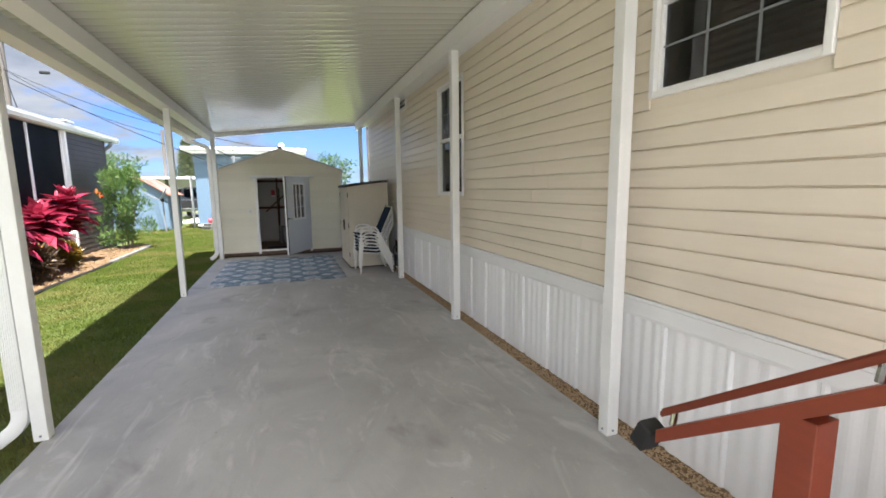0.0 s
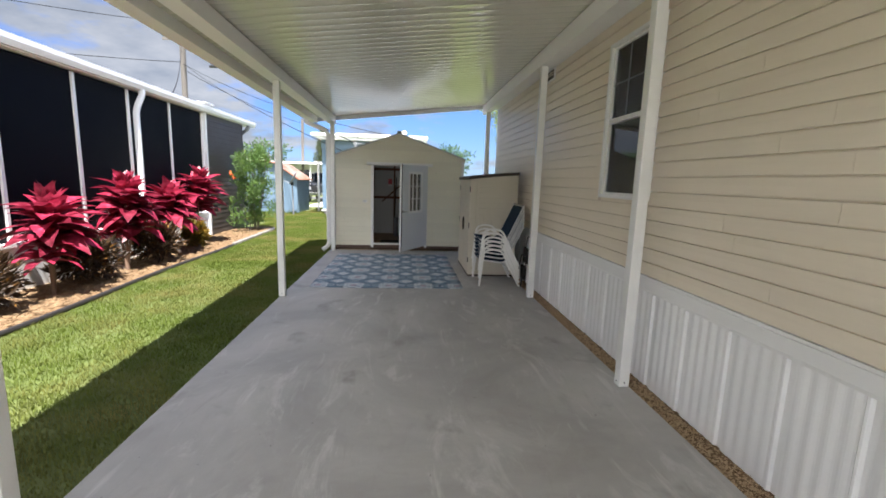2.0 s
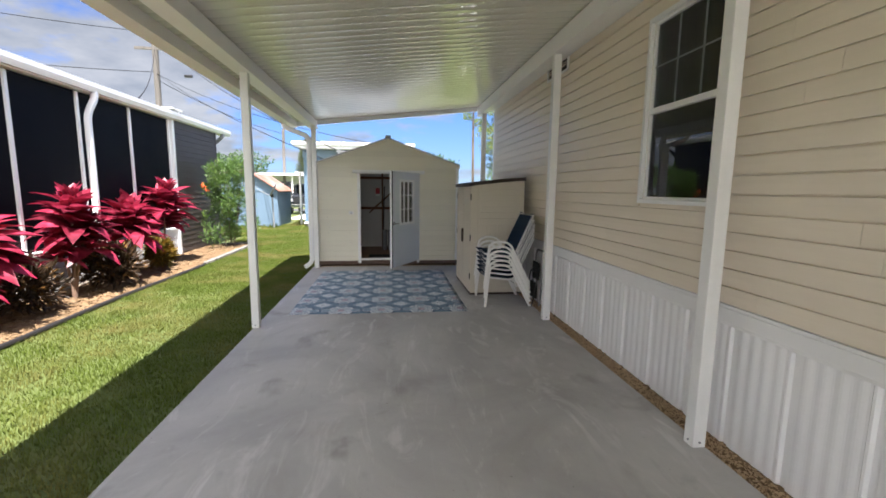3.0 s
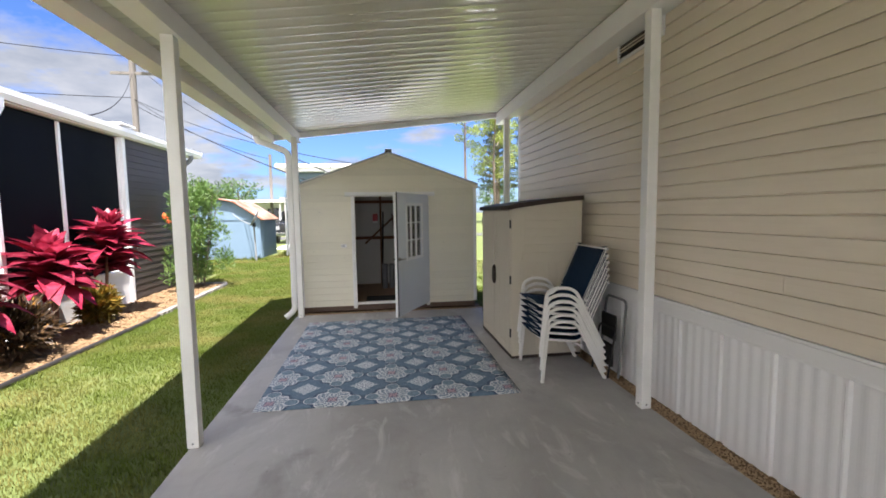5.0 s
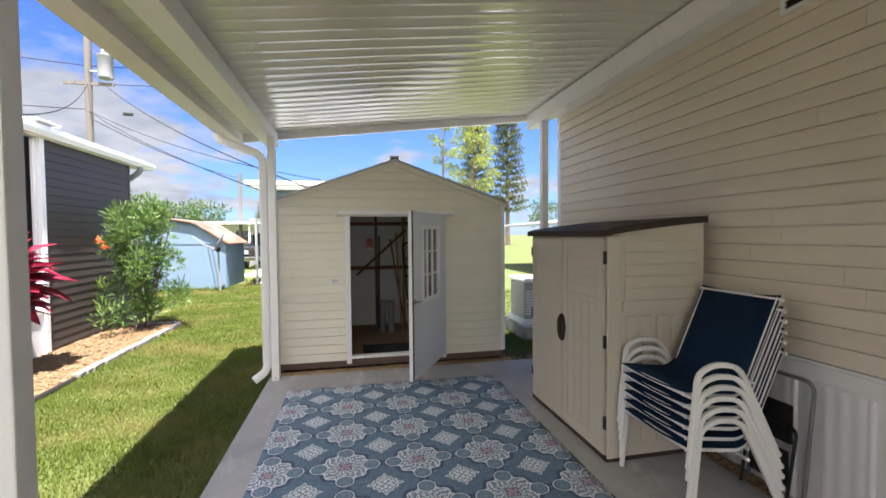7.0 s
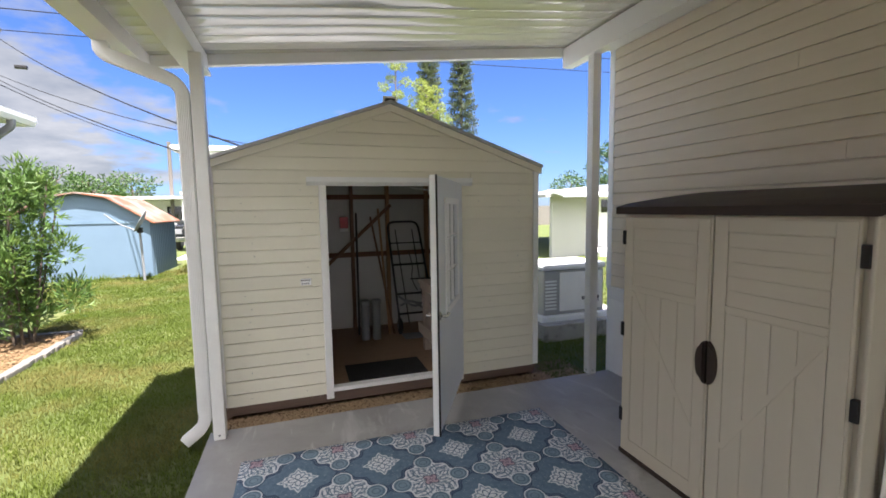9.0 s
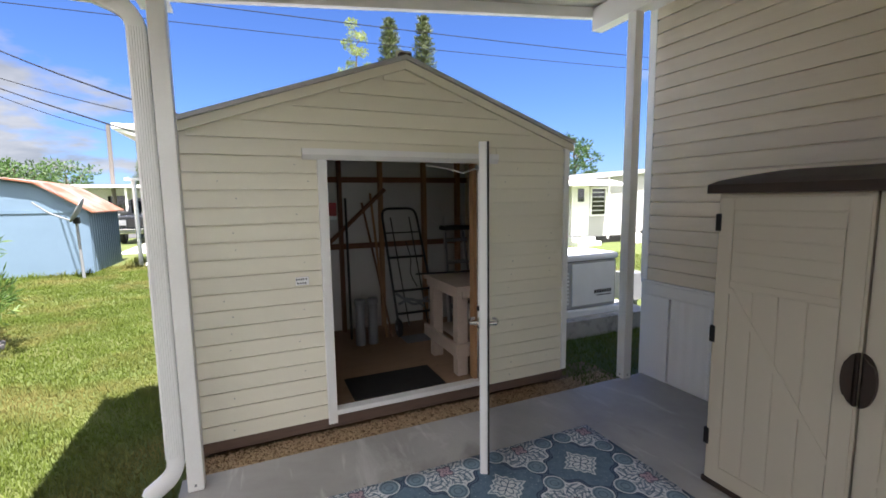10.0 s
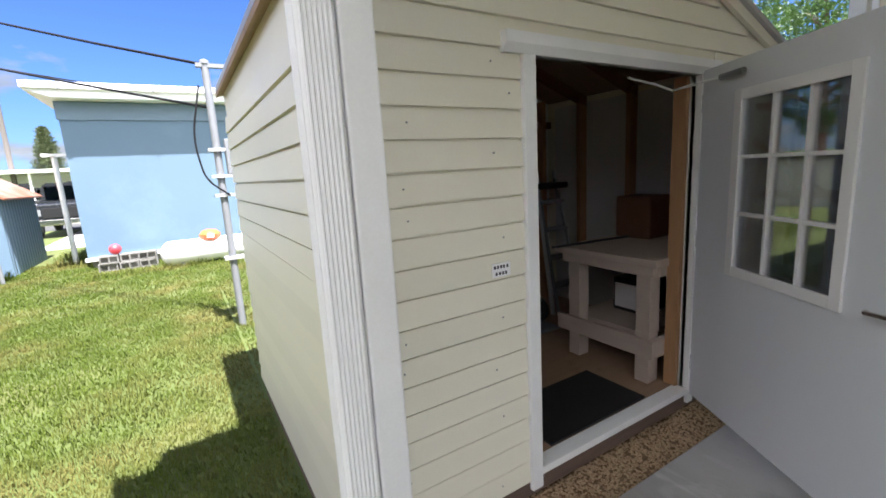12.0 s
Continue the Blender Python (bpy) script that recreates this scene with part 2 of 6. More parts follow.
def slab_material():
    """Trowelled concrete: broad cloudy tones, swirl marks, small dark spots and a few scuffs."""
    m = bpy.data.materials.new("trowelled_concrete")
    m.use_nodes = True
    t = m.node_tree
    b = t.nodes["Principled BSDF"]
    co = t.nodes.new("ShaderNodeTexCoord").outputs["Object"]
    cloudy = noise_tex(t, co, 0.75, 6, 0.62, distort=0.6)
    swirl = noise_tex(t, co, 2.6, 5, 0.7, (1.0, 0.35, 1.0), 1.6)
    grain = noise_tex(t, co, 170, 3, 0.6)
    col = mix(t, cloudy.ramp(0.34, 0.66), (0.29, 0.28, 0.27), (0.44, 0.43, 0.415))
    col = mix(t, swirl.ramp(0.55, 0.68) * 0.45, col, (0.60, 0.59, 0.58))
    col = mix(t, swirl.ramp(0.44, 0.30) * 0.55, col, (0.30, 0.285, 0.27))
    smudge = noise_tex(t, co, 1.9, 4, 0.55, (1.0, 0.8, 1.0), 0.4)
    col = mix(t, smudge.ramp(0.60, 0.70) * 0.6, col, (0.20, 0.185, 0.17))
    rusty = noise_tex(t, co, 1.3, 3, 0.5, (0.9, 1.1, 1.0))
    col = mix(t, rusty.ramp(0.66, 0.80) * 0.35, col, (0.36, 0.28, 0.21))
    drag = noise_tex(t, co, 9.0, 3, 0.6, (1.0, 0.16, 1.0), 0.5)
    patch = noise_tex(t, co, 0.9, 2, 0.5)
    col = mix(t, drag.ramp(0.60, 0.72) * patch.ramp(0.45, 0.62) * 0.5, col, (0.66, 0.65, 0.63))
    chalk = noise_tex(t, co, 14, 6, 0.75)
    col = mix(t, chalk.ramp(0.60, 0.75) * patch.ramp(0.58, 0.42) * 0.4, col, (0.62, 0.61, 0.60))
    spots = noise_tex(t, co, 26, 2, 0.5)
    col = mix(t, spots.ramp(0.74, 0.78) * 0.7, col, (0.14, 0.13, 0.12))
    v = t.nodes.new("ShaderNodeVectorMath")
    v.operation = "SCALE"
    t.links.new(col.socket, v.inputs[0])
    t.links.new(((grain - 0.5) * 0.22 + 1.0).socket, v.inputs["Scale"])
    t.links.new(v.outputs[0], b.inputs["Base Color"])
    t.links.new((cloudy * 0.3 + 0.42).socket, b.inputs["Roughness"])
    n = t.nodes.new("ShaderNodeBump")
    n.inputs["Strength"].default_value, n.inputs["Distance"].default_value = 0.25, 0.003
    t.links.new((grain + swirl * 2.0).socket, n.inputs["Height"])
    t.links.new(n.outputs[0], b.inputs["Normal"])
    return m


SLAB = slab_material()

# ---- mesh helpers ----
HOME = {}


def thing(name, at=(0, 0, 0), label="", category="", group="", kind="", local=False):
    """An Empty at a thing's base. Its parts are given in world metres, or, with local, from the base."""
    ob = new(name)
    ob.empty_display_size = 0.1
    m = at if isinstance(at, Matrix) else Matrix.Translation(at)
    ob.matrix_basis = m
    HOME[ob.name] = Matrix() if local else m.inverted()
    return tagged(ob, label, category, group, kind)


def part(name, bm, mat, parent=None, label="", smooth=False):
    """One mesh object out of bm, under parent."""
    me = bpy.data.meshes.new(name)
    if isinstance(bm, bmesh.types.BMesh):
        bmesh.ops.recalc_face_normals(bm, faces=bm.faces)
        bm.to_mesh(me)
        bm.free()
    else:
        me.from_pydata(*bm)
    if smooth:
        for p in me.polygons:
            p.use_smooth = True
        if smooth != "all":
            me.set_sharp_from_angle(angle=radians(40))
    me.materials.append(mat)
    ob = new(name, me)
    if parent:
        ob.parent = parent
        ob.matrix_parent_inverse = HOME.get(parent.name, Matrix())
    return tagged(ob, label)


def piece(name, mesh, parent, m):
    """One more object on a shared mesh, at m, under parent."""
    ob = new(name, mesh)
    ob.parent = parent
    ob.matrix_parent_inverse = HOME.get(parent.name, Matrix())
    ob.matrix_basis = m
    return ob


def box(bm, x0, x1, y0, y1, z0, z1, bevel=0.0, m=None):
    vs = [bm.verts.new((x, y, z)) for x in (x0, x1) for y in (y0, y1) for z in (z0, z1)]
    fs = [bm.faces.new([vs[i] for i in q]) for q in ((0, 1, 3, 2), (4, 6, 7, 5), (0, 4, 5, 1), (2, 3, 7, 6), (0, 2, 6, 4), (1, 5, 7, 3))]
    if bevel:
        bmesh.ops.recalc_face_normals(bm, faces=fs)
        es = list({e for f in fs for e in f.edges})
        made = bmesh.ops.bevel(bm, geom=es, offset=bevel, segments=2, affect="EDGES", profile=0.6)
        vs = list({v for f in made["faces"] for v in f.verts} | {v for v in vs if v.is_valid})
    if m:
        bmesh.ops.transform(bm, matrix=m, verts=vs)
    return bm


def boxes(*rows, bevel=0.0):
    bm = bmesh.new()
    for r in rows:
        box(bm, *r, bevel=bevel)
    return bm


def rounded(points, radius, n=5):
    """A path with its corners rounded."""
    pts = [Vector(p) for p in points]
    res = [pts[0]]
    for a, b, c in zip(pts, pts[1:], pts[2:]):
        r = min(radius, (a - b).length * 0.48, (c - b).length * 0.48)
        p, q = b + (a - b).normalized() * r, b + (c - b).normalized() * r
        for i in range(n + 1):
            s = i / n
            res.append(p * (1 - s) ** 2 + b * 2 * s * (1 - s) + q * s * s)
    return res + [pts[-1]]


def tube(bm, points, r, seg=8, squash=None, radii=None):
    """A round (or, with squash = (a, b, up), rectangular-ish) tube along points."""
    pts = [Vector(p) for p in points]
    rings, up = [], None
    for i, p in enumerate(pts):
        d = (pts[min(i + 1, len(pts) - 1)] - pts[max(i - 1, 0)]).normalized()
        if up is None:
            up = d.orthogonal().normalized() if not squash else (Vector(squash[2]) - d * d.dot(Vector(squash[2]))).normalized()
        up = (up - d * d.dot(up)).normalized()
        side = d.cross(up)
        rr = radii[i] if radii else r
        if squash:
            ring = [p + up * u * squash[0] + side * v * squash[1] for u, v in ((-1, -0.8), (-0.8, -1), (0.8, -1), (1, -0.8), (1, 0.8), (0.8, 1), (-0.8, 1), (-1, 0.8))]
        else:
            ring = [p + (up * math.cos(a) + side * math.sin(a)) * rr for a in (2 * math.pi * k / seg for k in range(seg))]
        rings.append([bm.verts.new(v) for v in ring])
    for a, b in zip(rings, rings[1:]):
        for k in range(len(a)):
            bm.faces.new((a[k], a[(k + 1) % len(a)], b[(k + 1) % len(a)], b[k]))
    bm.faces.new(rings[0][::-1])
    bm.faces.new(rings[-1])
    return bm


def tubes(*rows, seg=8):
    bm = bmesh.new()
    for points, r in rows:
        tube(bm, points, r, seg)
    return bm


def prism(bm, outline, a, b, axis="y"):
    """An outline of (u, v) pairs drawn out from a to b along an axis: y takes (x, z), x takes (y, z), z takes (x, y)."""
    put = {"y": lambda u, v, w: (u, w, v), "x": lambda u, v, w: (w, u, v), "z": lambda u, v, w: (u, v, w)}[axis]
    ends = [[bm.verts.new(put(u, v, w)) for u, v in outline] for w in (a, b)]
    n = len(outline)
    for k in range(n):
        bm.faces.new((ends[0][k], ends[0][(k + 1) % n], ends[1][(k + 1) % n], ends[1][k]))
    bm.faces.new(ends[0][::-1])
    bm.faces.new(ends[1])
    return bm


def lathe(bm, profile, at=(0, 0, 0), seg=16, m=None):
    """A turned shape: (radius, height) pairs."""
    rings = [[bm.verts.new((at[0] + r * math.cos(2 * math.pi * k / seg), at[1] + r * math.sin(2 * math.pi * k / seg), at[2] + z)) for k in range(seg)] for r, z in profile]
    for a, b in zip(rings, rings[1:]):
        for k in range(seg):
            bm.faces.new((a[k], a[(k + 1) % seg], b[(k + 1) % seg], b[k]))
    bm.faces.new(rings[0][::-1])
    bm.faces.new(rings[-1])
    if m:
        bmesh.ops.transform(bm, matrix=m, verts=[v for r in rings for v in r])
    return bm


def spans(a, b, cuts):
    """The stretches of a..b that are left outside the cuts."""
    res, at = [], a
    for c, d in sorted(cuts):
        if c > at:
            res.append((at, min(c, b)))
        at = max(at, d)
    if at < b:
        res.append((at, b))
    return [(p, q) for p, q in res if q - p > 0.01]


def lap_boards(parent, rows, pitch, place, mat, cuts, a, b, proud=0.013, name="siding_board", joints=3.7, dutch=False, reveal=0.945):
    """Lap siding: a board a row and stretch. place(u, w, z) gives the world point at u along, w out, z up. cuts(z0, z1): stretches left open."""
    rnd = random.Random(int(a * 100) + len(rows))
    for i, z in enumerate(rows):
        for p, q in spans(a, b, cuts(z, z + pitch)):
            edges = [p]
            at = p + rnd.uniform(0.4, 1.0) * joints
            while at < q - 0.3:
                edges.append(at)
                at += joints
            edges.append(q)
            for u0, u1 in zip(edges, edges[1:]):
                prof = [(0.0, z), (proud, z + 0.001), (proud, z + pitch * 0.5), (proud * 0.8, z + pitch * 0.90), (0.0, z + pitch * 0.925), (0.0, z + pitch)] if dutch else [(0.0, z), (proud, z + 0.001), (proud, z + 0.006), (proud * 0.55, z + pitch * reveal), (0.0, z + pitch * (reveal + 0.005)), (0.0, z + pitch)]
                vs = [place(u, w, v) for u in (u0 + 0.0008, u1 - 0.0008) for w, v in prof]
                n = len(prof)
                faces = [(k, k + 1, n + k + 1, n + k) for k in range(n - 1)] + [tuple(range(n))[::-1], tuple(range(n, 2 * n))]
                part(name, (vs, [], faces), mat, parent)

# ---- ground ----
ROOF_LOW, ROOF_SLOPE, ROOF_X0, ROOF_X1, ROOF_Y0, ROOF_Y1 = 2.91, 0.113, -1.80, 2.16, -0.95, 11.26
WALL_X, HOUSE_END, BAND_Z = 2.17, 10.78, 0.86


def roof_z(x):
    return ROOF_LOW + ROOF_SLOPE * (x + 1.47)


ground = part("ground", ([(-900, -900, -0.05), (900, -900, -0.05), (900, 900, -0.05), (-900, 900, -0.05)], [], [(0, 1, 2, 3)]), LAWN)
tagged(ground, "mown green lawn with yellowed patches", "lawn", kind="structure")

bm = bmesh.new()
for y0, y1 in ((-16.0, 0.927), (0.94, 10.76)):
    box(bm, -1.47, 1.985, y0, y1, -0.12, 0.0)
# unseen wide apron behind the camera, added to bounce sunlight under the roof
box(bm, -4.2, -1.478, -16.0, -1.6, -0.12, 0.0)
box(bm, 1.985, 2.165, 9.3, 10.76, -0.12, 0.0)
slab = part("floor", bm, SLAB)
tagged(slab, "grey broom-finished concrete carport slab with faint stains", "floor", kind="structure")

road = part("road", boxes((-60, 9, 33.0, 36.5, -0.06, -0.035)), ASPHALT)
tagged(road, "grey asphalt lane beyond the blue buildings", "road", kind="structure")
drive = part("driveway", boxes((-5.2, -3.55, 25.0, 33.0, -0.06, -0.03)), CONCRETE)
tagged(drive, "pale concrete driveway strip between the blue buildings", "driveway", kind="structure")

# ---- carport roof ----
bm = bmesh.new()
PAN, y, prev = 0.1525, ROOF_Y0, None
while y < ROOF_Y1 - 0.01:
    w = min(PAN, ROOF_Y1 - y)
    prof = [(0.0, 0.0), (0.007, -0.0019), (0.017, -0.0019), (0.026, 0.0003), (0.06, 0.0013), (0.09, 0.0017), (0.125, 0.0011), (w, 0.0)]
    for (a, za), (b, zb) in zip(prof, prof[1:]):
        q = []
        for x, v, dz_ in ((ROOF_X0, a, za), (ROOF_X1, a, za), (ROOF_X1, b, zb), (ROOF_X0, b, zb)):
            q.append(bm.verts.new((x, y + v, roof_z(x) + dz_)))
        bm.faces.new(q)
    y += PAN
bmesh.ops.remove_doubles(bm, verts=bm.verts, dist=0.0005)
top = [(x, y, roof_z(x) + 0.07) for x, y in ((ROOF_X0, ROOF_Y0), (ROOF_X1, ROOF_Y0), (ROOF_X1, ROOF_Y1), (ROOF_X0, ROOF_Y1))]
tv = [bm.verts.new(p) for p in top]
bm.faces.new(tv)
ceiling = part("ceiling", bm, ROOF_PAN, smooth=True)
tagged(ceiling, "glossy cream-white ribbed aluminium carport ceiling pans", "ceiling", kind="structure")

carport = thing("carport_frame", (0, 0, 0), "white aluminium carport posts, beams and gutter on the slab", "carport", kind="structure")


def square_post(x, y, top, size=0.09):
    """A hollow-section post with softened edges and screw heads at its foot."""
    h = size / 2
    bm = bmesh.new()
    box(bm, x - h, x + h, y - h, y + h, 0.0, top, bevel=0.006)
    post = part("post", bm, WHITE_WORN, carport)
    bolts = bmesh.new()
    for dx_, dy_ in ((-h - 0.002, 0), (0, -h - 0.002)):
        m = Matrix.Translation((x + dx_, y + dy_, 0.035)) @ (Matrix.Rotation(radians(90), 4, "Y") if dx_ else Matrix.Rotation(radians(90), 4, "X"))
        lathe(bolts, [(0.007, -0.003), (0.007, 0.003), (0.003, 0.005)], seg=6, m=m)
    part("screw", bolts, GALV, post)
    return post


BEAM_B = 2.745
for y in (-0.85, 2.92, 6.92):
    square_post(-1.475 if y < 3 else -1.445, y, BEAM_B, 0.08)
square_post(-1.385, 10.66, BEAM_B, 0.082)
RB = 3.085
for y in (-0.85, 1.67, 4.31, 6.94, 10.76):
    square_post(1.94, y, RB, 0.085)
# beams
bm = bmesh.new()
prism(bm, [(-1.545, BEAM_B), (-1.38, BEAM_B), (-1.38, BEAM_B + 0.025), (-1.40, BEAM_B + 0.03), (-1.40, roof_z(-1.40) - 0.013), (-1.53, roof_z(-1.53) - 0.013), (-1.53, BEAM_B + 0.03), (-1.545, BEAM_B + 0.025)], ROOF_Y0, ROOF_Y1 - 0.06)
part("beam", bm, WHITE, carport)
bm = bmesh.new()
prism(bm, [(1.885, RB), (1.995, RB), (1.995, roof_z(1.995) - 0.013), (1.885, roof_z(1.885) - 0.013)], ROOF_Y0, ROOF_Y1 - 0.06)
part("beam", bm, WHITE, carport)
bm = bmesh.new()
prism(bm, [(1.997, RB + 0.05), (2.15, RB + 0.05), (2.15, roof_z(2.15) - 0.013), (1.997, roof_z(1.997) - 0.013)], ROOF_Y0, HOUSE_END)
part("ledger", bm, WHITE, carport)
# end fascia over the far opening
bm = bmesh.new()
prism(bm, [(ROOF_X0, roof_z(ROOF_X0) - 0.085), (ROOF_X1, roof_z(ROOF_X1) - 0.085), (ROOF_X1, roof_z(ROOF_X1) + 0.08), (ROOF_X0, roof_z(ROOF_X0) + 0.08)], ROOF_Y1 - 0.055, ROOF_Y1)
part("fascia", bm, WHITE_WORN, carport)
bm = bmesh.new()
prism(bm, [(ROOF_X0, roof_z(ROOF_X0) - 0.085), (ROOF_X1, roof_z(ROOF_X1) - 0.085), (ROOF_X1, roof_z(ROOF_X1) + 0.08), (ROOF_X0, roof_z(ROOF_X0) + 0.08)], ROOF_Y0 - 0.05, ROOF_Y0)
part("fascia", bm, WHITE_WORN, carport)
# gutter on the low edge: a stepped trough
gz = roof_z(ROOF_X0)
bm = bmesh.new()
prism(bm, [(ROOF_X0, gz - 0.11), (ROOF_X0 - 0.16, gz - 0.11), (ROOF_X0 - 0.20, gz - 0.06), (ROOF_X0 - 0.20, gz + 0.06), (ROOF_X0 - 0.185, gz + 0.06),
           (ROOF_X0 - 0.185, gz - 0.05), (ROOF_X0 - 0.15, gz - 0.095), (ROOF_X0 - 0.012, gz - 0.095), (ROOF_X0 - 0.012, gz + 0.06), (ROOF_X0, gz + 0.06)], ROOF_Y0, ROOF_Y1)
part("gutter", bm, WHITE, carport)


def downspout(px, py, tx):
    """A ribbed square downspout from the gutter, back to its post and down to an elbow over the lawn."""
    pts = rounded([(ROOF_X0 - 0.12, py, gz - 0.10), (ROOF_X0 - 0.12, py, gz - 0.18), (tx, py, gz - 0.34), (tx, py, 0.12), (tx - 0.14, py, 0.015)], 0.11, 6)
    bm = tube(bmesh.new(), pts, 0.04, squash=(0.032, 0.042, (0, 1, 0)))
    spout = part("downspout", bm, WHITE, carport, smooth=True)
    bm = bmesh.new()
    for k in range(-3, 4):
        tube(bm, [(tx + k * 0.0105, py - 0.033, 0.22), (tx + k * 0.0105, py - 0.033, gz - 0.42)], 0.0032, 6)
    for k in range(-2, 3):
        tube(bm, [(tx - 0.043, py + k * 0.0105, 0.22), (tx - 0.043, py + k * 0.0105, gz - 0.42)], 0.0032, 6)
    part("flute", bm, WHITE, spout)


downspout(-1.47, 2.92, -1.57)
downspout(-1.385, 10.65, -1.472)

# ---- the house beside the carport ----
WIN1, WIN2 = (0.79, 1.645, 2.11, 3.10), (4.58, 5.435, 1.505, 2.90)
HOUSE_Y0 = -7.0
wall = thing("wall_house", (WALL_X, 0, 0), "tan lap-sided house wall above white skirting", "wall", kind="structure")
bm = bmesh.new()
for y0, y1 in spans(HOUSE_Y0, HOUSE_END, [WIN1[:2], WIN2[:2]]):
    box(bm, WALL_X, WALL_X + 0.14, y0, y1, BAND_Z, 3.42)
for y0, y1, z0, z1 in (WIN1, WIN2):
    box(bm, WALL_X, WALL_X + 0.14, y0, y1, BAND_Z, z0)
    box(bm, WALL_X, WALL_X + 0.14, y0, y1, z1, 3.42)
box(bm, WALL_X + 0.02, WALL_X + 0.14, HOUSE_Y0, HOUSE_END, -0.1, BAND_Z)
box(bm, WALL_X + 0.14, 7.5, HOUSE_END - 0.14, HOUSE_END - 0.001, -0.1, 3.42)
box(bm, WALL_X + 0.14, 7.5, HOUSE_Y0, HOUSE_Y0 + 0.14, -0.1, 3.42)
box(bm, 7.36, 7.5, HOUSE_Y0 + 0.14, HOUSE_END - 0.14, -0.1, 3.42)
part("sheathing", bm, SIDING, wall)
house_roof = part("roof", prism(bmesh.new(), [(2.05, 3.42), (4.8, 3.6), (7.8, 3.42), (7.8, 3.5), (4.8, 3.7), (2.05, 3.5)], HOUSE_Y0 - 0.2, HOUSE_END + 0.25), ROOF_METAL)
tagged(house_roof, "pale metal roof over the tan house", "roof", kind="structure")


def house_cuts(z0, z1):
    return [(y0 - 0.037, y1 + 0.037) for y0, y1, w0, w1 in (WIN1, WIN2) if z1 > w0 - 0.03 and z0 < w1 + 0.03]


PITCH = 0.1145
lap_boards(wall, [BAND_Z + 0.012 + PITCH * k for k in range(22)], PITCH, lambda u, w, z: (WALL_X - 0.002 - w, u, z), SIDING, house_cuts, -3.0, HOUSE_END - 0.05, proud=0.017, dutch=True)
part("corner_trim", boxes((WALL_X - 0.022, WALL_X, HOUSE_END - 0.05, HOUSE_END + 0.02, BAND_Z + 0.01, 3.3), (WALL_X, WALL_X + 0.06, HOUSE_END, HOUSE_END + 0.02, BAND_Z + 0.01, 3.3), bevel=0.003), WHITE, wall)
# skirting band with a drip lip
bm = bmesh.new()
prism(bm, [(WALL_X + 0.02, BAND_Z - 0.125), (WALL_X - 0.008, BAND_Z - 0.125), (WALL_X - 0.012, BAND_Z - 0.105), (WALL_X - 0.012, BAND_Z - 0.02), (WALL_X - 0.024, BAND_Z - 0.012), (WALL_X - 0.024, BAND_Z + 0.006), (WALL_X + 0.02, BAND_Z + 0.010)], -3.0, HOUSE_END + 0.012)
part("skirting_band", bm, WHITE, wall)
# ribbed skirting panels, each 0.41 m wide: a broad recess and soft flutes
PANEL_W = 0.412
bm = bmesh.new()
prof = [(0.0, -0.004), (0.034, -0.004), (0.044, 0.014), (0.056, 0.015), (0.062, 0.010)]
for k in range(1, 26):
    a = 0.062 + (PANEL_W - 0.070) * k / 25
    prof.append((a, 0.0105 - 0.0026 * math.cos(2 * math.pi * 4 * k / 25)))
prof.append((PANEL_W - 0.002, -0.004))
for (a, wa), (b, wb) in zip(prof, prof[1:]):
    bm.faces.new([bm.verts.new((WALL_X + 0.012 - w, v, z)) for v, w, z in ((a, wa, -0.09), (b, wb, -0.09), (b, wb, BAND_Z - 0.1), (a, wa, BAND_Z - 0.1))])
bmesh.ops.remove_doubles(bm, verts=bm.verts, dist=0.0004)
first = part("skirting_panel", bm, SKIRT, wall)
first.matrix_basis = Matrix.Translation((0, -3.087, 0))
k = 1
while -3.087 + (k + 1) * PANEL_W < HOUSE_END + 0.03:
    piece("skirting_panel", first.data, wall, Matrix.Translation((0, -3.087 + k * PANEL_W, 0)))
    k += 1
part("corner_post", boxes((WALL_X - 0.012, WALL_X + 0.03, -3.087 + k * PANEL_W, HOUSE_END + 0.012, -0.09, BAND_Z - 0.126)), SKIRT, wall)


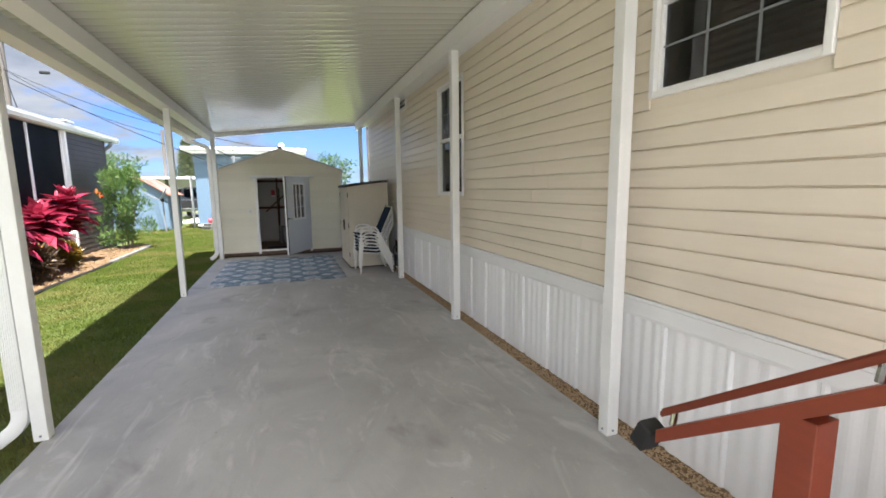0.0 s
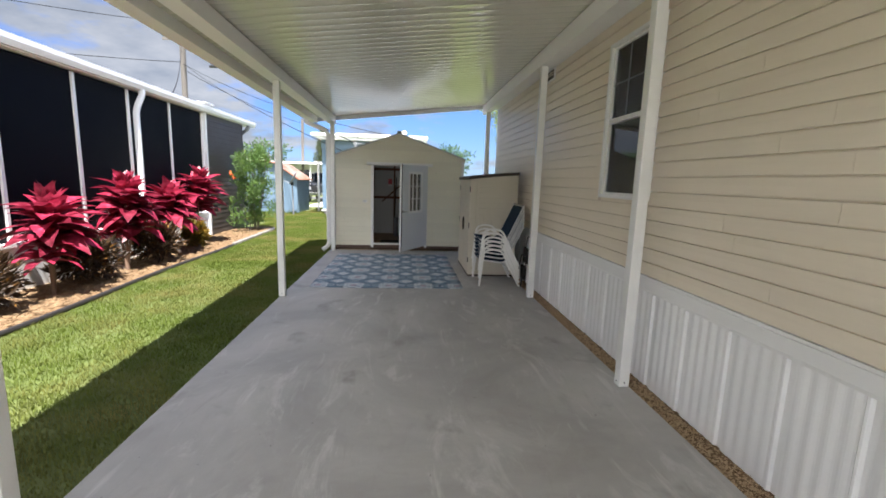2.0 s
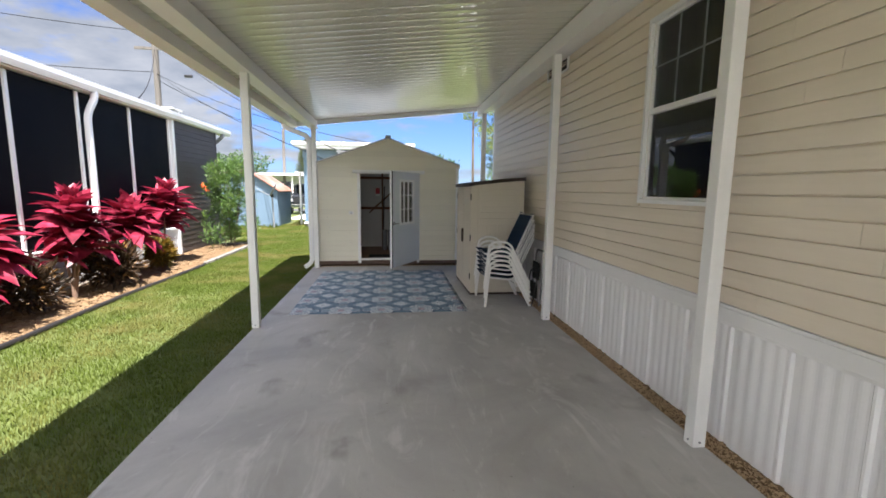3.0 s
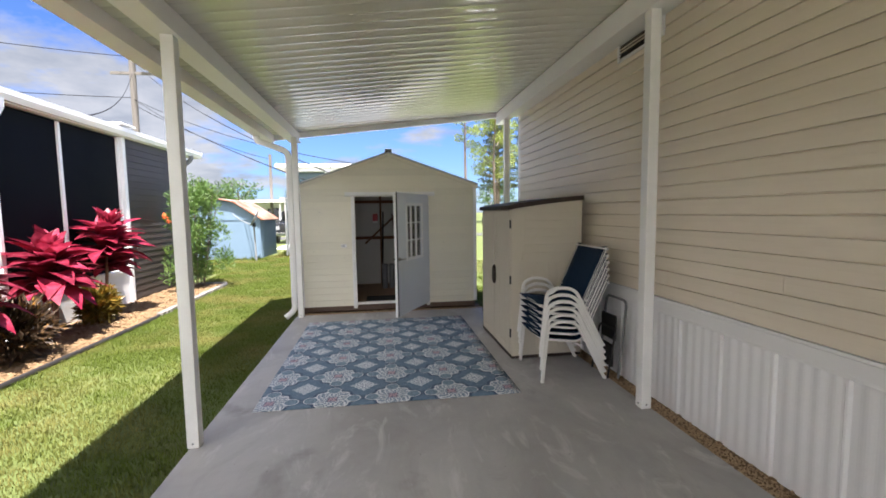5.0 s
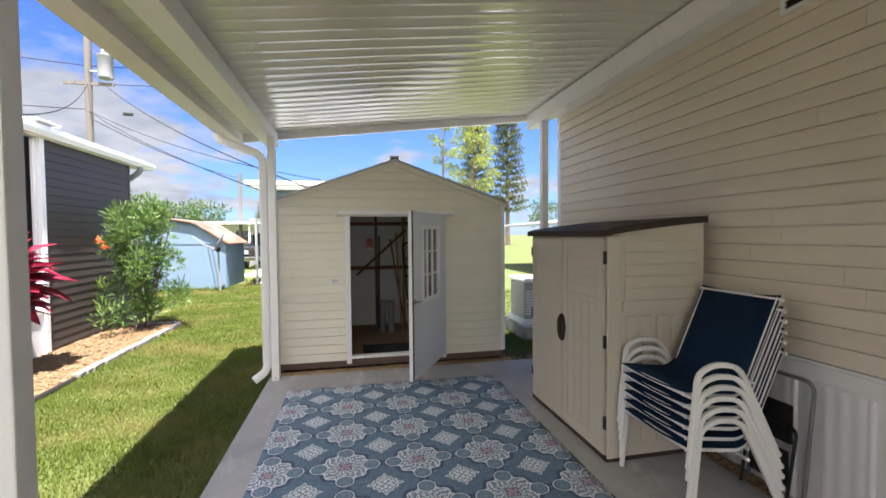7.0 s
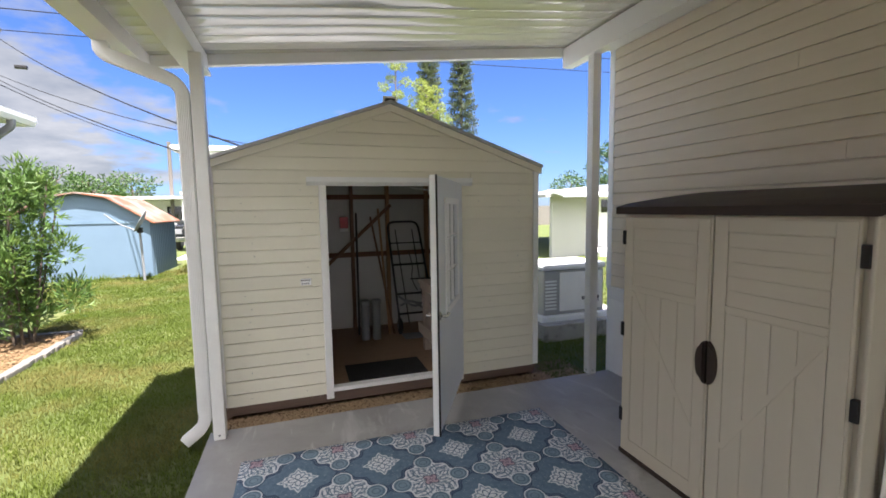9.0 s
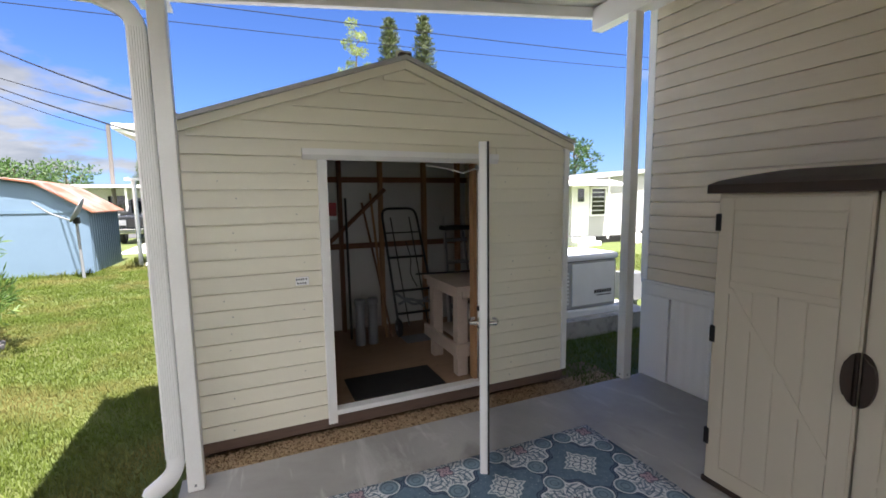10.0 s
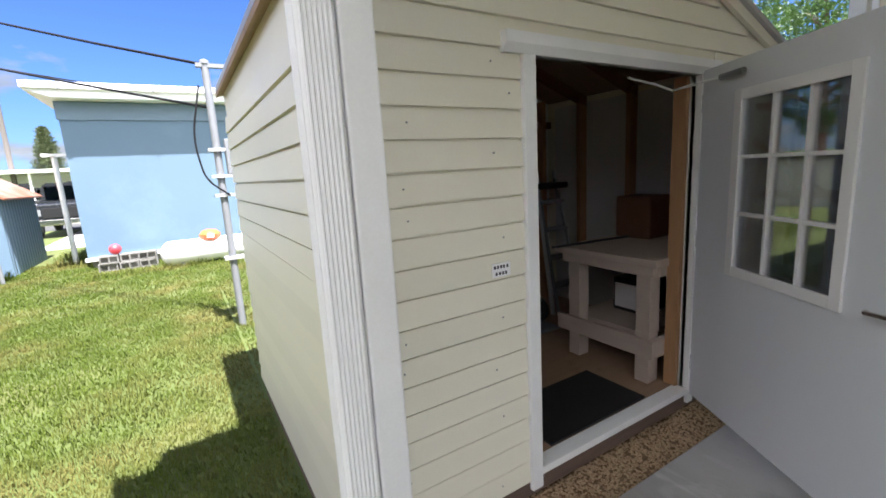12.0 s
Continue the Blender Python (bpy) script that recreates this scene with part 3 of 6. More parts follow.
def window(name, y0, y1, z0, z1, label, rail, cols, rows_up, rows_low):
    """A white single-hung window with glazing bars in front of a blind and a dark box for the dim room."""
    w = thing(name, (WALL_X, (y0 + y1) / 2, z0), label, "window", kind="structure")
    t = 0.034
    xo = WALL_X - 0.034
    part("window_trim", boxes((xo, WALL_X, y0 - t, y0, z0 - t, z1 + t), (xo, WALL_X, y1, y1 + t, z0 - t, z1 + t), (xo, WALL_X, y0, y1, z0 - t, z0), (xo, WALL_X, y0, y1, z1, z1 + t), bevel=0.005), WHITE, w)
    f = 0.02
    xi = WALL_X + 0.0
    fr = part("window_frame", boxes((xi, xi + 0.05, y0, y0 + f, z0, z1), (xi, xi + 0.05, y1 - f, y1, z0, z1), (xi, xi + 0.05, y0 + f, y1 - f, z0, z0 + f), (xi, xi + 0.05, y0 + f, y1 - f, z1 - f, z1),
                                (xi - 0.012, xi + 0.05, y0 + f, y1 - f, rail - 0.022, rail + 0.022), bevel=0.003), WHITE, w)
    for a, b, n in ((z0 + f, rail - 0.022, rows_low), (rail + 0.022, z1 - f, rows_up)):
        p = part("pane", boxes((xi + 0.022, xi + 0.027, y0 + f, y1 - f, a, b)), DARK_PANE, w)
        p.visible_shadow = False
        for c in range(1, cols if n else 0):
            yy = y0 + f + (y1 - y0 - 2 * f) * c / cols
            part("glazing_bar", boxes((xi + 0.012, xi + 0.021, yy - 0.005, yy + 0.005, a, b)), GALV, fr)
        for r in range(1, n):
            zz = a + (b - a) * r / n
            part("glazing_bar", boxes((xi + 0.0105, xi + 0.0195, y0 + f, y1 - f, zz - 0.005, zz + 0.005)), GALV, fr)
    bm = bmesh.new()
    z = z0 + 0.05
    while z < z1 - 0.04:
        box(bm, xi + 0.10, xi + 0.125, y0 + 0.02, y1 - 0.02, z, z + 0.004, m=Matrix.Translation((xi + 0.11, 0, z)) @ Matrix.Rotation(radians(50), 4, "Y") @ Matrix.Translation((-xi - 0.11, 0, -z)))
        z += 0.045
    part("blind", bm, BLIND, w)
    # shallow closed box; the room's dimness is put into its dark colour
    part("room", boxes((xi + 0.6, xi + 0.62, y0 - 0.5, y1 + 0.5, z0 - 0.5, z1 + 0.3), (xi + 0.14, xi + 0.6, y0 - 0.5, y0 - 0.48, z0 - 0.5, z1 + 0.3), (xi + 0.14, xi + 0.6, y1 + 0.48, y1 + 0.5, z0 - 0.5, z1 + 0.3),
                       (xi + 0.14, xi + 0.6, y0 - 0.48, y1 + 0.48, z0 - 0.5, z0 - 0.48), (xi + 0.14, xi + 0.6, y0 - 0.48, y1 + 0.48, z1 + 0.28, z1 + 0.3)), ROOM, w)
    return w


window("window_1", *WIN1, "white-framed house window with dark panes and blinds", 2.61, 3, 2, 2)
window("window_2", *WIN2, "white single-hung house window with closed blinds", 2.21, 3, 2, 0)

vent = thing("wall_vent", (WALL_X, 7.44, 3.07), "white-framed dark louvred vent high on the wall", "vent", kind="structure")
part("vent_frame", boxes((WALL_X - 0.035, WALL_X - 0.014, 7.10, 7.775, 2.98, 3.006), (WALL_X - 0.035, WALL_X - 0.014, 7.10, 7.775, 3.13, 3.156), (WALL_X - 0.035, WALL_X - 0.014, 7.10, 7.13, 3.006, 3.13), (WALL_X - 0.035, WALL_X - 0.014, 7.745, 7.775, 3.006, 3.13), bevel=0.003), WHITE, vent)
part("backing", boxes((WALL_X - 0.018, WALL_X - 0.015, 7.13, 7.745, 3.006, 3.13)), BLACK, vent)
for k in range(4):
    part("slat", boxes((WALL_X - 0.03, WALL_X - 0.019, 7.13, 7.745, 3.02 + 0.028 * k, 3.024 + 0.028 * k)), RESIN_DARK, vent)

# gravel strip between slab and house, and before the shed
strip = part("gravel_bed", boxes((1.987, WALL_X + 0.03, -3.0, 9.299, -0.12, -0.035), (-1.47, 1.985, 10.762, 11.3, -0.12, -0.045)), MULCH)
tagged(strip, "narrow brown soil bed along slab and shed", "soil bed", kind="structure")


def pebbles(name, rows, seed, label):
    """Loose pebbles strewn over rectangles (x0, x1, y0, y1, z, count)."""
    rnd = np.random.default_rng(seed)
    base = np.array([(1, 0, 0), (-1, 0, 0), (0, 1, 0), (0, -1, 0), (0, 0, 1), (0, 0, -1)], float)
    tri = np.array([(0, 2, 4), (2, 1, 4), (1, 3, 4), (3, 0, 4), (2, 0, 5), (1, 2, 5), (3, 1, 5), (0, 3, 5)])
    vs, fs = [], []
    n = 0
    for x0, x1, y0, y1, z, count in rows:
        for _ in range(count):
            c = np.array((rnd.uniform(x0, x1), rnd.uniform(y0, y1), z + rnd.uniform(0, 0.015)))
            s = rnd.uniform(0.005, 0.013) * np.array((1, rnd.uniform(0.6, 1), rnd.uniform(0.45, 0.8)))
            a = rnd.uniform(0, 6.28)
            r = np.array(((math.cos(a), -math.sin(a), 0), (math.sin(a), math.cos(a), 0), (0, 0, 1)))
            vs.append((base * s * rnd.uniform(0.8, 1.2, (6, 1))) @ r.T + c)
            fs.append(tri + n)
            n += 6
    ob = part(name, (np.vstack(vs).tolist(), [], np.vstack(fs).tolist()), GRAVEL)
    return tagged(ob, label, "gravel", kind="stuff")


pebbles("gravel", [(1.99, 2.15, -1.0, 9.28, -0.034, 9500), (-1.45, 1.9, 10.77, 11.02, -0.044, 7000)], 3, "small brown pebbles in the strip beside the slab")
# ---- garden shed ----
SX0, SX1, SY0, SY1, EAVE, RIDGE = -1.415, 1.455, 11.0, 12.90, 2.03, 2.535
SC = (SX0 + SX1) / 2
DX0, DX1, DZ1 = -0.54, 0.61, 1.87
SBASE = 0.085
shed = thing("garden_shed", (SC, SY0, 0), "cream lap-sided garden shed with an open door", "shed")


def gable_z(x):
    return EAVE + (RIDGE - EAVE) * (1 - abs(x - SC) / (SC - SX0))


bm = bmesh.new()
prism(bm, [(SX0, SBASE), (DX0, SBASE), (DX0, gable_z(DX0)), (SX0, EAVE)], SY0, SY0 + 0.02)
prism(bm, [(DX1, SBASE), (SX1, SBASE), (SX1, EAVE), (DX1, gable_z(DX1))], SY0, SY0 + 0.02)
prism(bm, [(DX0, DZ1), (DX1, DZ1), (DX1, gable_z(DX1)), (SC, RIDGE), (DX0, gable_z(DX0))], SY0, SY0 + 0.02)
front = part("front_wall", bm, SHED_SIDING, shed)
left_wall = part("side_wall", boxes((SX0, SX0 + 0.02, SY0 + 0.021, SY1 - 0.021, SBASE, EAVE)), SHED_SIDING, shed)
right_wall = part("side_wall", boxes((SX1 - 0.02, SX1, SY0 + 0.021, SY1 - 0.021, SBASE, EAVE)), SHED_SIDING, shed)
bm = bmesh.new()
prism(bm, [(SX0, SBASE), (SX1, SBASE), (SX1, EAVE), (SC, RIDGE), (SX0, EAVE)], SY1 - 0.02, SY1)
part("back_wall", bm, PANEL, shed, "pale inner panelling")
part("floor_deck", boxes((SX0 + 0.02, SX1 - 0.02, SY0 + 0.021, SY1 - 0.021, 0.06, 0.125)), PLYWOOD, shed, "worn plywood floor")
for r in ((SX0 + 0.01, SX1 - 0.01, SY0 - 0.012, SY0 + 0.05, 0.0, 0.082), (SX0 + 0.01, SX1 - 0.01, SY1 - 0.05, SY1, -0.05, 0.082), (SX0, SX0 + 0.05, SY0 + 0.051, SY1 - 0.051, -0.05, 0.082), (SX1 - 0.05, SX1, SY0 + 0.051, SY1 - 0.051, -0.05, 0.082)):
    part("skid", boxes(r, bevel=0.004), WOOD_SKID, shed, "dark weathered timber skid")
OV = 0.04
for s in (-1, 1):
    bm = bmesh.new()
    xe = SX0 - OV if s < 0 else SX1 + OV
    ze = EAVE - OV * (RIDGE - EAVE) / (SC - SX0)
    prism(bm, [(xe, ze + 0.027), (SC, RIDGE + 0.027), (SC, RIDGE + 0.055), (xe, ze + 0.055)], SY0 - 0.07, SY1 + 0.08)
    part("roof", bm, ROOF_METAL, shed, "pale grey metal roof slope")
    bm = bmesh.new()
    prism(bm, [(xe, ze), (SC, RIDGE), (SC, RIDGE + 0.025), (xe, ze + 0.025)], SY0 - 0.016, SY1 + 0.075)
    part("roof_deck", bm, PLYWOOD, shed, "brown plywood roof deck")
    bm = bmesh.new()
    prism(bm, [(xe, ze - 0.03), (SC, RIDGE - 0.034), (SC, RIDGE + 0.026), (xe, ze + 0.026)], SY0 - 0.045, SY0 - 0.018)
    part("bargeboard", bm, SHED_SIDING, shed)
part("ridge_cap", boxes((SC - 0.045, SC + 0.045, SY0 - 0.06, SY0 + 0.05, RIDGE + 0.04, RIDGE + 0.072), bevel=0.01), RESIN_DARK, shed, "dark ridge end cap")
for x0, x1 in ((SX0 - 0.018, SX0 + 0.03), (SX1 - 0.035, SX1 + 0.018)):
    part("corner_trim", boxes((x0, x1, SY0 - 0.026, SY0 + 0.02, SBASE, EAVE - 0.02), bevel=0.003), WHITE, shed)
# door surround
part("door_trim", boxes((DX0 - 0.062, DX0, SY0 - 0.032, SY0 + 0.03, 0.035, DZ1), bevel=0.004), WHITE_WORN, shed)
part("door_trim", boxes((DX1, DX1 + 0.055, SY0 - 0.032, SY0 + 0.03, 0.035, DZ1), bevel=0.004), WHITE_WORN, shed)
bm = bmesh.new()
prism(bm, [(SY0 - 0.05, DZ1 + 0.07), (SY0 - 0.05, DZ1 + 0.03), (SY0 - 0.028, DZ1 + 0.0), (SY0 + 0.02, DZ1 + 0.0), (SY0 + 0.02, DZ1 + 0.07)], DX0 - 0.155, DX1 + 0.155, "x")
part("door_header", bm, WHITE_WORN, shed)
part("threshold", boxes((DX0, DX1, SY0 - 0.03, SY0 + 0.05, 0.092, 0.128), bevel=0.004), WHITE_WORN, shed)
part("door_jamb", boxes((DX1 - 0.03, DX1 - 0.001, SY0 + 0.03, SY0 + 0.10, 0.128, DZ1)), STUD, shed)


def shed_cuts(z0, z1):
    c = []
    if z0 < DZ1 + 0.06:
        c.append((DX0 - 0.062, DX1 + 0.055) if z1 < DZ1 + 0.02 else (DX0 - 0.155, DX1 + 0.155))
    if z1 > EAVE:
        s = (SC - SX0) * (min(max(z0 + 0.06, EAVE), RIDGE - 0.02) - EAVE) / (RIDGE - EAVE)
        c += [(SX0, SX0 + s), (SX1 - s, SX1)]
    else:
        c += [(SX0, SX0 + 0.03), (SX1 - 0.035, SX1)]
    return c


SP = 0.1066
lap_boards(front, [0.076 + SP * k for k in range(24)], SP, lambda u, w, z: (u, SY0 - 0.001 - w, z), SHED_SIDING, shed_cuts, SX0, SX1, joints=9.0, proud=0.017, reveal=0.925)
lap_boards(left_wall, [0.076 + SP * k for k in range(17)], SP, lambda u, w, z: (SX0 - 0.001 - w, u, z), SHED_SIDING, lambda a, b: [], SY0 + 0.021, SY1, joints=9.0, proud=0.017, reveal=0.925)
lap_boards(right_wall, [0.076 + SP * k for k in range(17)], SP, lambda u, w, z: (SX1 + 0.001 + w, u, z), SHED_SIDING, lambda a, b: [], SY0 + 0.021, SY1, joints=9.0, proud=0.017, reveal=0.925)

# nail heads in every second board
bm = bmesh.new()
rnd = random.Random(4)
for k in range(17):
    for x in (-1.15, -0.72, 0.9, 1.3):
        if rnd.random() < 0.6:
            lathe(bm, [(0.0035, 0), (0.0035, 0.003), (0.001, 0.004)], seg=6, m=Matrix.Translation((x + rnd.uniform(-0.06, 0.06), SY0 - 0.016, SBASE + 0.045 + SP * k)) @ Matrix.Rotation(radians(90), 4, "X"))
tagged(part("nail_head", bm, GALV, shed), kind="stuff")

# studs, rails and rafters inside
# darker brown left of x = 0.3 and on rails, rafters and brace
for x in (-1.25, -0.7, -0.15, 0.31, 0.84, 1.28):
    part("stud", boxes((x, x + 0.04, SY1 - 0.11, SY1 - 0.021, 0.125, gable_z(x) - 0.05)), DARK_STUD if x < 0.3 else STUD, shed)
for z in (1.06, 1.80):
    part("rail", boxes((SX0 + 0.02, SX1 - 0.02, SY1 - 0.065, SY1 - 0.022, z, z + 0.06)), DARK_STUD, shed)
for y in (11.35, 11.9, 12.4):
    part("stud", boxes((SX1 - 0.11, SX1 - 0.021, y, y + 0.04, 0.125, EAVE)), STUD, shed)
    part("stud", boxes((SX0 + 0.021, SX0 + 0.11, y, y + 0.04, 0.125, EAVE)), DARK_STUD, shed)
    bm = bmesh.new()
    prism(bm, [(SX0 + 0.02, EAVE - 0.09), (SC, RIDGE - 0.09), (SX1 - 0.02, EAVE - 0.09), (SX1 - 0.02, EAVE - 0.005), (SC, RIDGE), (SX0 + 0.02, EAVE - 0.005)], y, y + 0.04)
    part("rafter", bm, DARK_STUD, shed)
bm = bmesh.new()
tube(bm, [(-0.45, SY1 - 0.13, 0.98), (0.36, SY1 - 0.13, 1.72)], 0.03, squash=(0.045, 0.018, (0, 1, 0)))
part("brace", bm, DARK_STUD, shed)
part("side_panel", boxes((SX0 + 0.0205, SX0 + 0.024, SY0 + 0.03, SY1 - 0.12, 0.125, EAVE - 0.05)), PANEL, shed)
part("side_panel", boxes((SX1 - 0.024, SX1 - 0.0205, SY0 + 0.03, SY1 - 0.12, 0.125, EAVE - 0.05)), PANEL, shed)

# small name plate beside the door
plate = part("name_plate", boxes((-0.775, -0.69, SY0 - 0.026, SY0 - 0.018, 1.045, 1.10), bevel=0.002), WHITE, shed, "small white plate with dark lettering")
bm = bmesh.new()
for z, xs in ((1.079, (-0.772, -0.757, -0.742, -0.728, -0.711)), (1.053, (-0.765, -0.748, -0.733, -0.718))):
    for x in xs:
        box(bm, x, x + 0.009, SY0 - 0.0275, SY0 - 0.0262, z, z + 0.012)
part("lettering", bm, BLACK, plate)

# open door, hinged at the opening's far side
hinge = Vector((DX1 + 0.012, SY0 - 0.03, 0))
free = Vector((0.048, 9.955, 0))
along = (free - hinge).normalized()
DW, DH0, DH1 = 1.155, 0.10, 1.885
ang = math.degrees(math.atan2(along.y, along.x))
DM = Matrix.Translation(hinge) @ Matrix.Rotation(radians(ang), 4, "Z")


def dpart(name, bm, mat, parent, label="", smooth=False):
    bmesh.ops.transform(bm, matrix=DM, verts=bm.verts)
    return part(name, bm, mat, parent, label, smooth)


LX0, LX1, LZ0, LZ1 = 0.29, 0.825, 0.915, 1.71
T = 0.042
bm = bmesh.new()
rings = [[bm.verts.new((x, y, z)) for x, z in ((a, c), (b, c), (b, d), (a, d))] for y in (0, T) for a, b, c, d in ((0, DW, DH0, DH1), (LX0, LX1, LZ0, LZ1))]
for p, q in ((0, 1), (2, 3), (0, 2), (1, 3)):
    for k in range(4):
        bm.faces.new((rings[p][k], rings[p][(k + 1) % 4], rings[q][(k + 1) % 4], rings[q][k]))
door = dpart("door", bm, DOOR_PAINT, shed, "pale grey steel door with a nine-pane window, standing open")
dpart("edge_strip", boxes((DW, DW + 0.004, 0.004, T - 0.004, DH0, DH1)), WHITE, door)
dpart("weather_strip", boxes((DW - 0.012, DW + 0.006, T + 0.0005, T + 0.010, DH0, DH1)), RUBBER, door)
for sgn, w0 in ((-1, -0.012), (1, T)):
    bm = bmesh.new()
    f = 0.035
    for r in ((LX0 - f, LX0 + 0.012, LZ0 - f, LZ1 + f), (LX1 - 0.012, LX1 + f, LZ0 - f, LZ1 + f), (LX0 + 0.012, LX1 - 0.012, LZ0 - f, LZ0 + 0.012), (LX0 + 0.012, LX1 - 0.012, LZ1 - 0.012, LZ1 + f)):
        box(bm, r[0], r[1], w0, w0 + 0.012, r[2], r[3], bevel=0.003)
    dpart("window_frame", bm, WHITE, door)
gl_ = dpart("pane", boxes((LX0, LX1, T / 2 - 0.002, T / 2 + 0.002, LZ0, LZ1)), PANE, door)
gl_.visible_shadow = False
for k in (1, 2):
    x = LX0 + (LX1 - LX0) * k / 3
    z = LZ0 + (LZ1 - LZ0) * k / 3
    dpart("glazing_bar", boxes((x - 0.008, x + 0.008, 0.004, T - 0.004, LZ0, LZ1), bevel=0.003), WHITE, door)
    dpart("glazing_bar", boxes((LX0, LX1, 0.006, T - 0.006, z - 0.008, z + 0.008), bevel=0.003), WHITE, door)
for s, w in ((-1, 0.0), (1, T)):
    bm = bmesh.new()
    m = Matrix.Translation((DW - 0.065, w, 0.93)) @ Matrix.Rotation(radians(90 if s < 0 else -90), 4, "X")
    lathe(bm, [(0.03, 0), (0.03, 0.006), (0.024, 0.012), (0.011, 0.014), (0.011, 0.05)], seg=14, m=m)
    tube(bm, rounded([(DW - 0.065, w + s * 0.048, 0.93), (DW - 0.10, w + s * 0.055, 0.933), (DW - 0.175, w + s * 0.05, 0.925), (DW - 0.185, w + s * 0.03, 0.923)], 0.02), 0.008)
    dpart("handle", bm, CHROME, door, "satin lever handle", smooth=True)
bm = lathe(bmesh.new(), [(0.014, 0), (0.014, 0.01), (0.006, 0.014)], seg=10, m=Matrix.Translation((DW - 0.03, -0.0005, 1.02)) @ Matrix.Rotation(radians(90), 4, "X"))
dpart("latch_bolt", bm, BLACK, door)
for z in (0.25, 0.97, 1.68):
    dpart("door_hinge", boxes((-0.012, 0.004, -0.006, T * 0.6, z, z + 0.09), bevel=0.002), GALV, door)
# door closer across the top corner
bm = bmesh.new()
tube(bm, [(0.18, -0.03, 1.82), (0.33, -0.03, 1.82)], 0.014)
dpart("closer_body", bm, GALV, door, smooth=True)
bm = tubes(([DM @ Vector((0.19, -0.03, 1.82)), (0.50, SY0 + 0.06, 1.80), (0.40, SY0 + 0.10, 1.835), (0.22, SY0 + 0.12, 1.86)], 0.006), seg=6)
part("closer_arm", bm, WHITE_WORN, door)
# ---- outdoor rug ----
RX0, RX1, RY0, RY1 = -1.20, 1.055, 7.37, 10.25


def rug_material():
    """A printed pattern of lobed medallions and small diamonds on blue-grey."""
    m = bpy.data.materials.new("printed_rug")
    m.use_nodes = True
    t = m.node_tree
    b = t.nodes["Principled BSDF"]
    co = t.nodes.new("ShaderNodeTexCoord").outputs["Object"]
    s = t.nodes.new("ShaderNodeSeparateXYZ")
    t.links.new(co, s.inputs[0])
    fuzz = noise_tex(t, co, 60, 3)
    u = (X(t, s.outputs[0]) + 0.062) / 0.519 + 0.5
    v = (X(t, s.outputs[1]) - 9.115) / 0.536 + 0.5

    def cell(shift):
        p = (u + shift).op("FRACT") - 0.5
        q = (v + shift).op("FRACT") - 0.5
        r = (p * p + q * q).op("SQRT") + (fuzz - 0.5) * 0.012
        return p, q, r, q.op("ARCTAN2", p)

    blue, teal, cream, navy, rose = (0.07, 0.13, 0.20), (0.125, 0.195, 0.27), (0.66, 0.68, 0.71), (0.016, 0.04, 0.10), (0.40, 0.27, 0.32)
    tone = noise_tex(t, co, 26, 4).ramp(0.3, 0.7)
    col = mix(t, tone, blue, teal)
    flecks = noise_tex(t, co, 75, 2)
    col = mix(t, flecks.ramp(0.64, 0.72) * 0.55, col, (0.42, 0.47, 0.52))
    # medallion with four broad and four narrow lobes
    p, q, r, a = cell(0.0)
    edge = r - ((a * 4.0).op("COSINE") * 0.060 + (a * 8.0).op("COSINE") * 0.042 + 0.368)
    col = mix(t, edge.band(0.040, 0.006, 0.006), col, navy)
    col = mix(t, edge.band(0.012, 0.007, 0.006), col, navy)
    col = mix(t, edge.ramp(0.004, -0.004), col, cream)
    body = (edge + 0.022).ramp(0.004, -0.004)
    lines = ((r * 46.0 + (a * 8.0).op("SINE") * 2.2).op("SINE") * (a * 8.0 + (r * 26.0).op("SINE") * 1.4).op("SINE")).op("ABSOLUTE").ramp(0.46, 0.26)
    col = mix(t, body * lines * 0.95, col, (0.10, 0.16, 0.23))
    blots = noise_tex(t, co, 34, 2).ramp(0.56, 0.62)
    col = mix(t, body * blots * 0.6, col, (0.24, 0.29, 0.38))
    # four rounded petals on the axes
    for cx, cy in ((0.345, 0.0), (-0.345, 0.0), (0.0, 0.345), (0.0, -0.345)):
        d = (((p - cx) * (p - cx)) + ((q - cy) * (q - cy))).op("SQRT") + (fuzz - 0.5) * 0.01
        col = mix(t, d.ramp(0.112, 0.104), col, mix(t, tone, (0.13, 0.21, 0.28), (0.22, 0.31, 0.38)))
        col = mix(t, d.band(0.113, 0.004, 0.005), col, cream)
        col = mix(t, d.band(0.088, 0.004, 0.006) * 0.7, col, (0.05, 0.09, 0.15))
        col = mix(t, d.band(0.045, 0.003, 0.006) * 0.5, col, navy)
    # rosette in the middle
    rose_edge = r - ((a * 4.0 + 3.1416).op("COSINE") * 0.018 + 0.082)
    col = mix(t, rose_edge.ramp(0.005, -0.005), col, mix(t, tone, rose, (0.52, 0.38, 0.42)))
    col = mix(t, rose_edge.band(0.0, 0.005, 0.005), col, (0.06, 0.07, 0.13))
    col = mix(t, ((a * 4.0).op("SINE") * (r * 80.0).op("SINE")).ramp(0.1, 0.5) * r.ramp(0.09, 0.07), col, (0.14, 0.10, 0.17))
    # small lobed diamond between four medallions
    p, q, r, a = cell(0.5)
    dia = p.op("ABSOLUTE") + q.op("ABSOLUTE") - ((a * 12.0).op("COSINE") * 0.016 + 0.225)
    col = mix(t, dia.ramp(0.006, -0.006), col, cream)
    col = mix(t, dia.band(-0.045, 0.014, 0.006), col, (0.20, 0.27, 0.34))
    star = r - ((a * 4.0).op("COSINE") * 0.035 + 0.075)
    col = mix(t, star.band(0.0, 0.006, 0.008), col, blue)
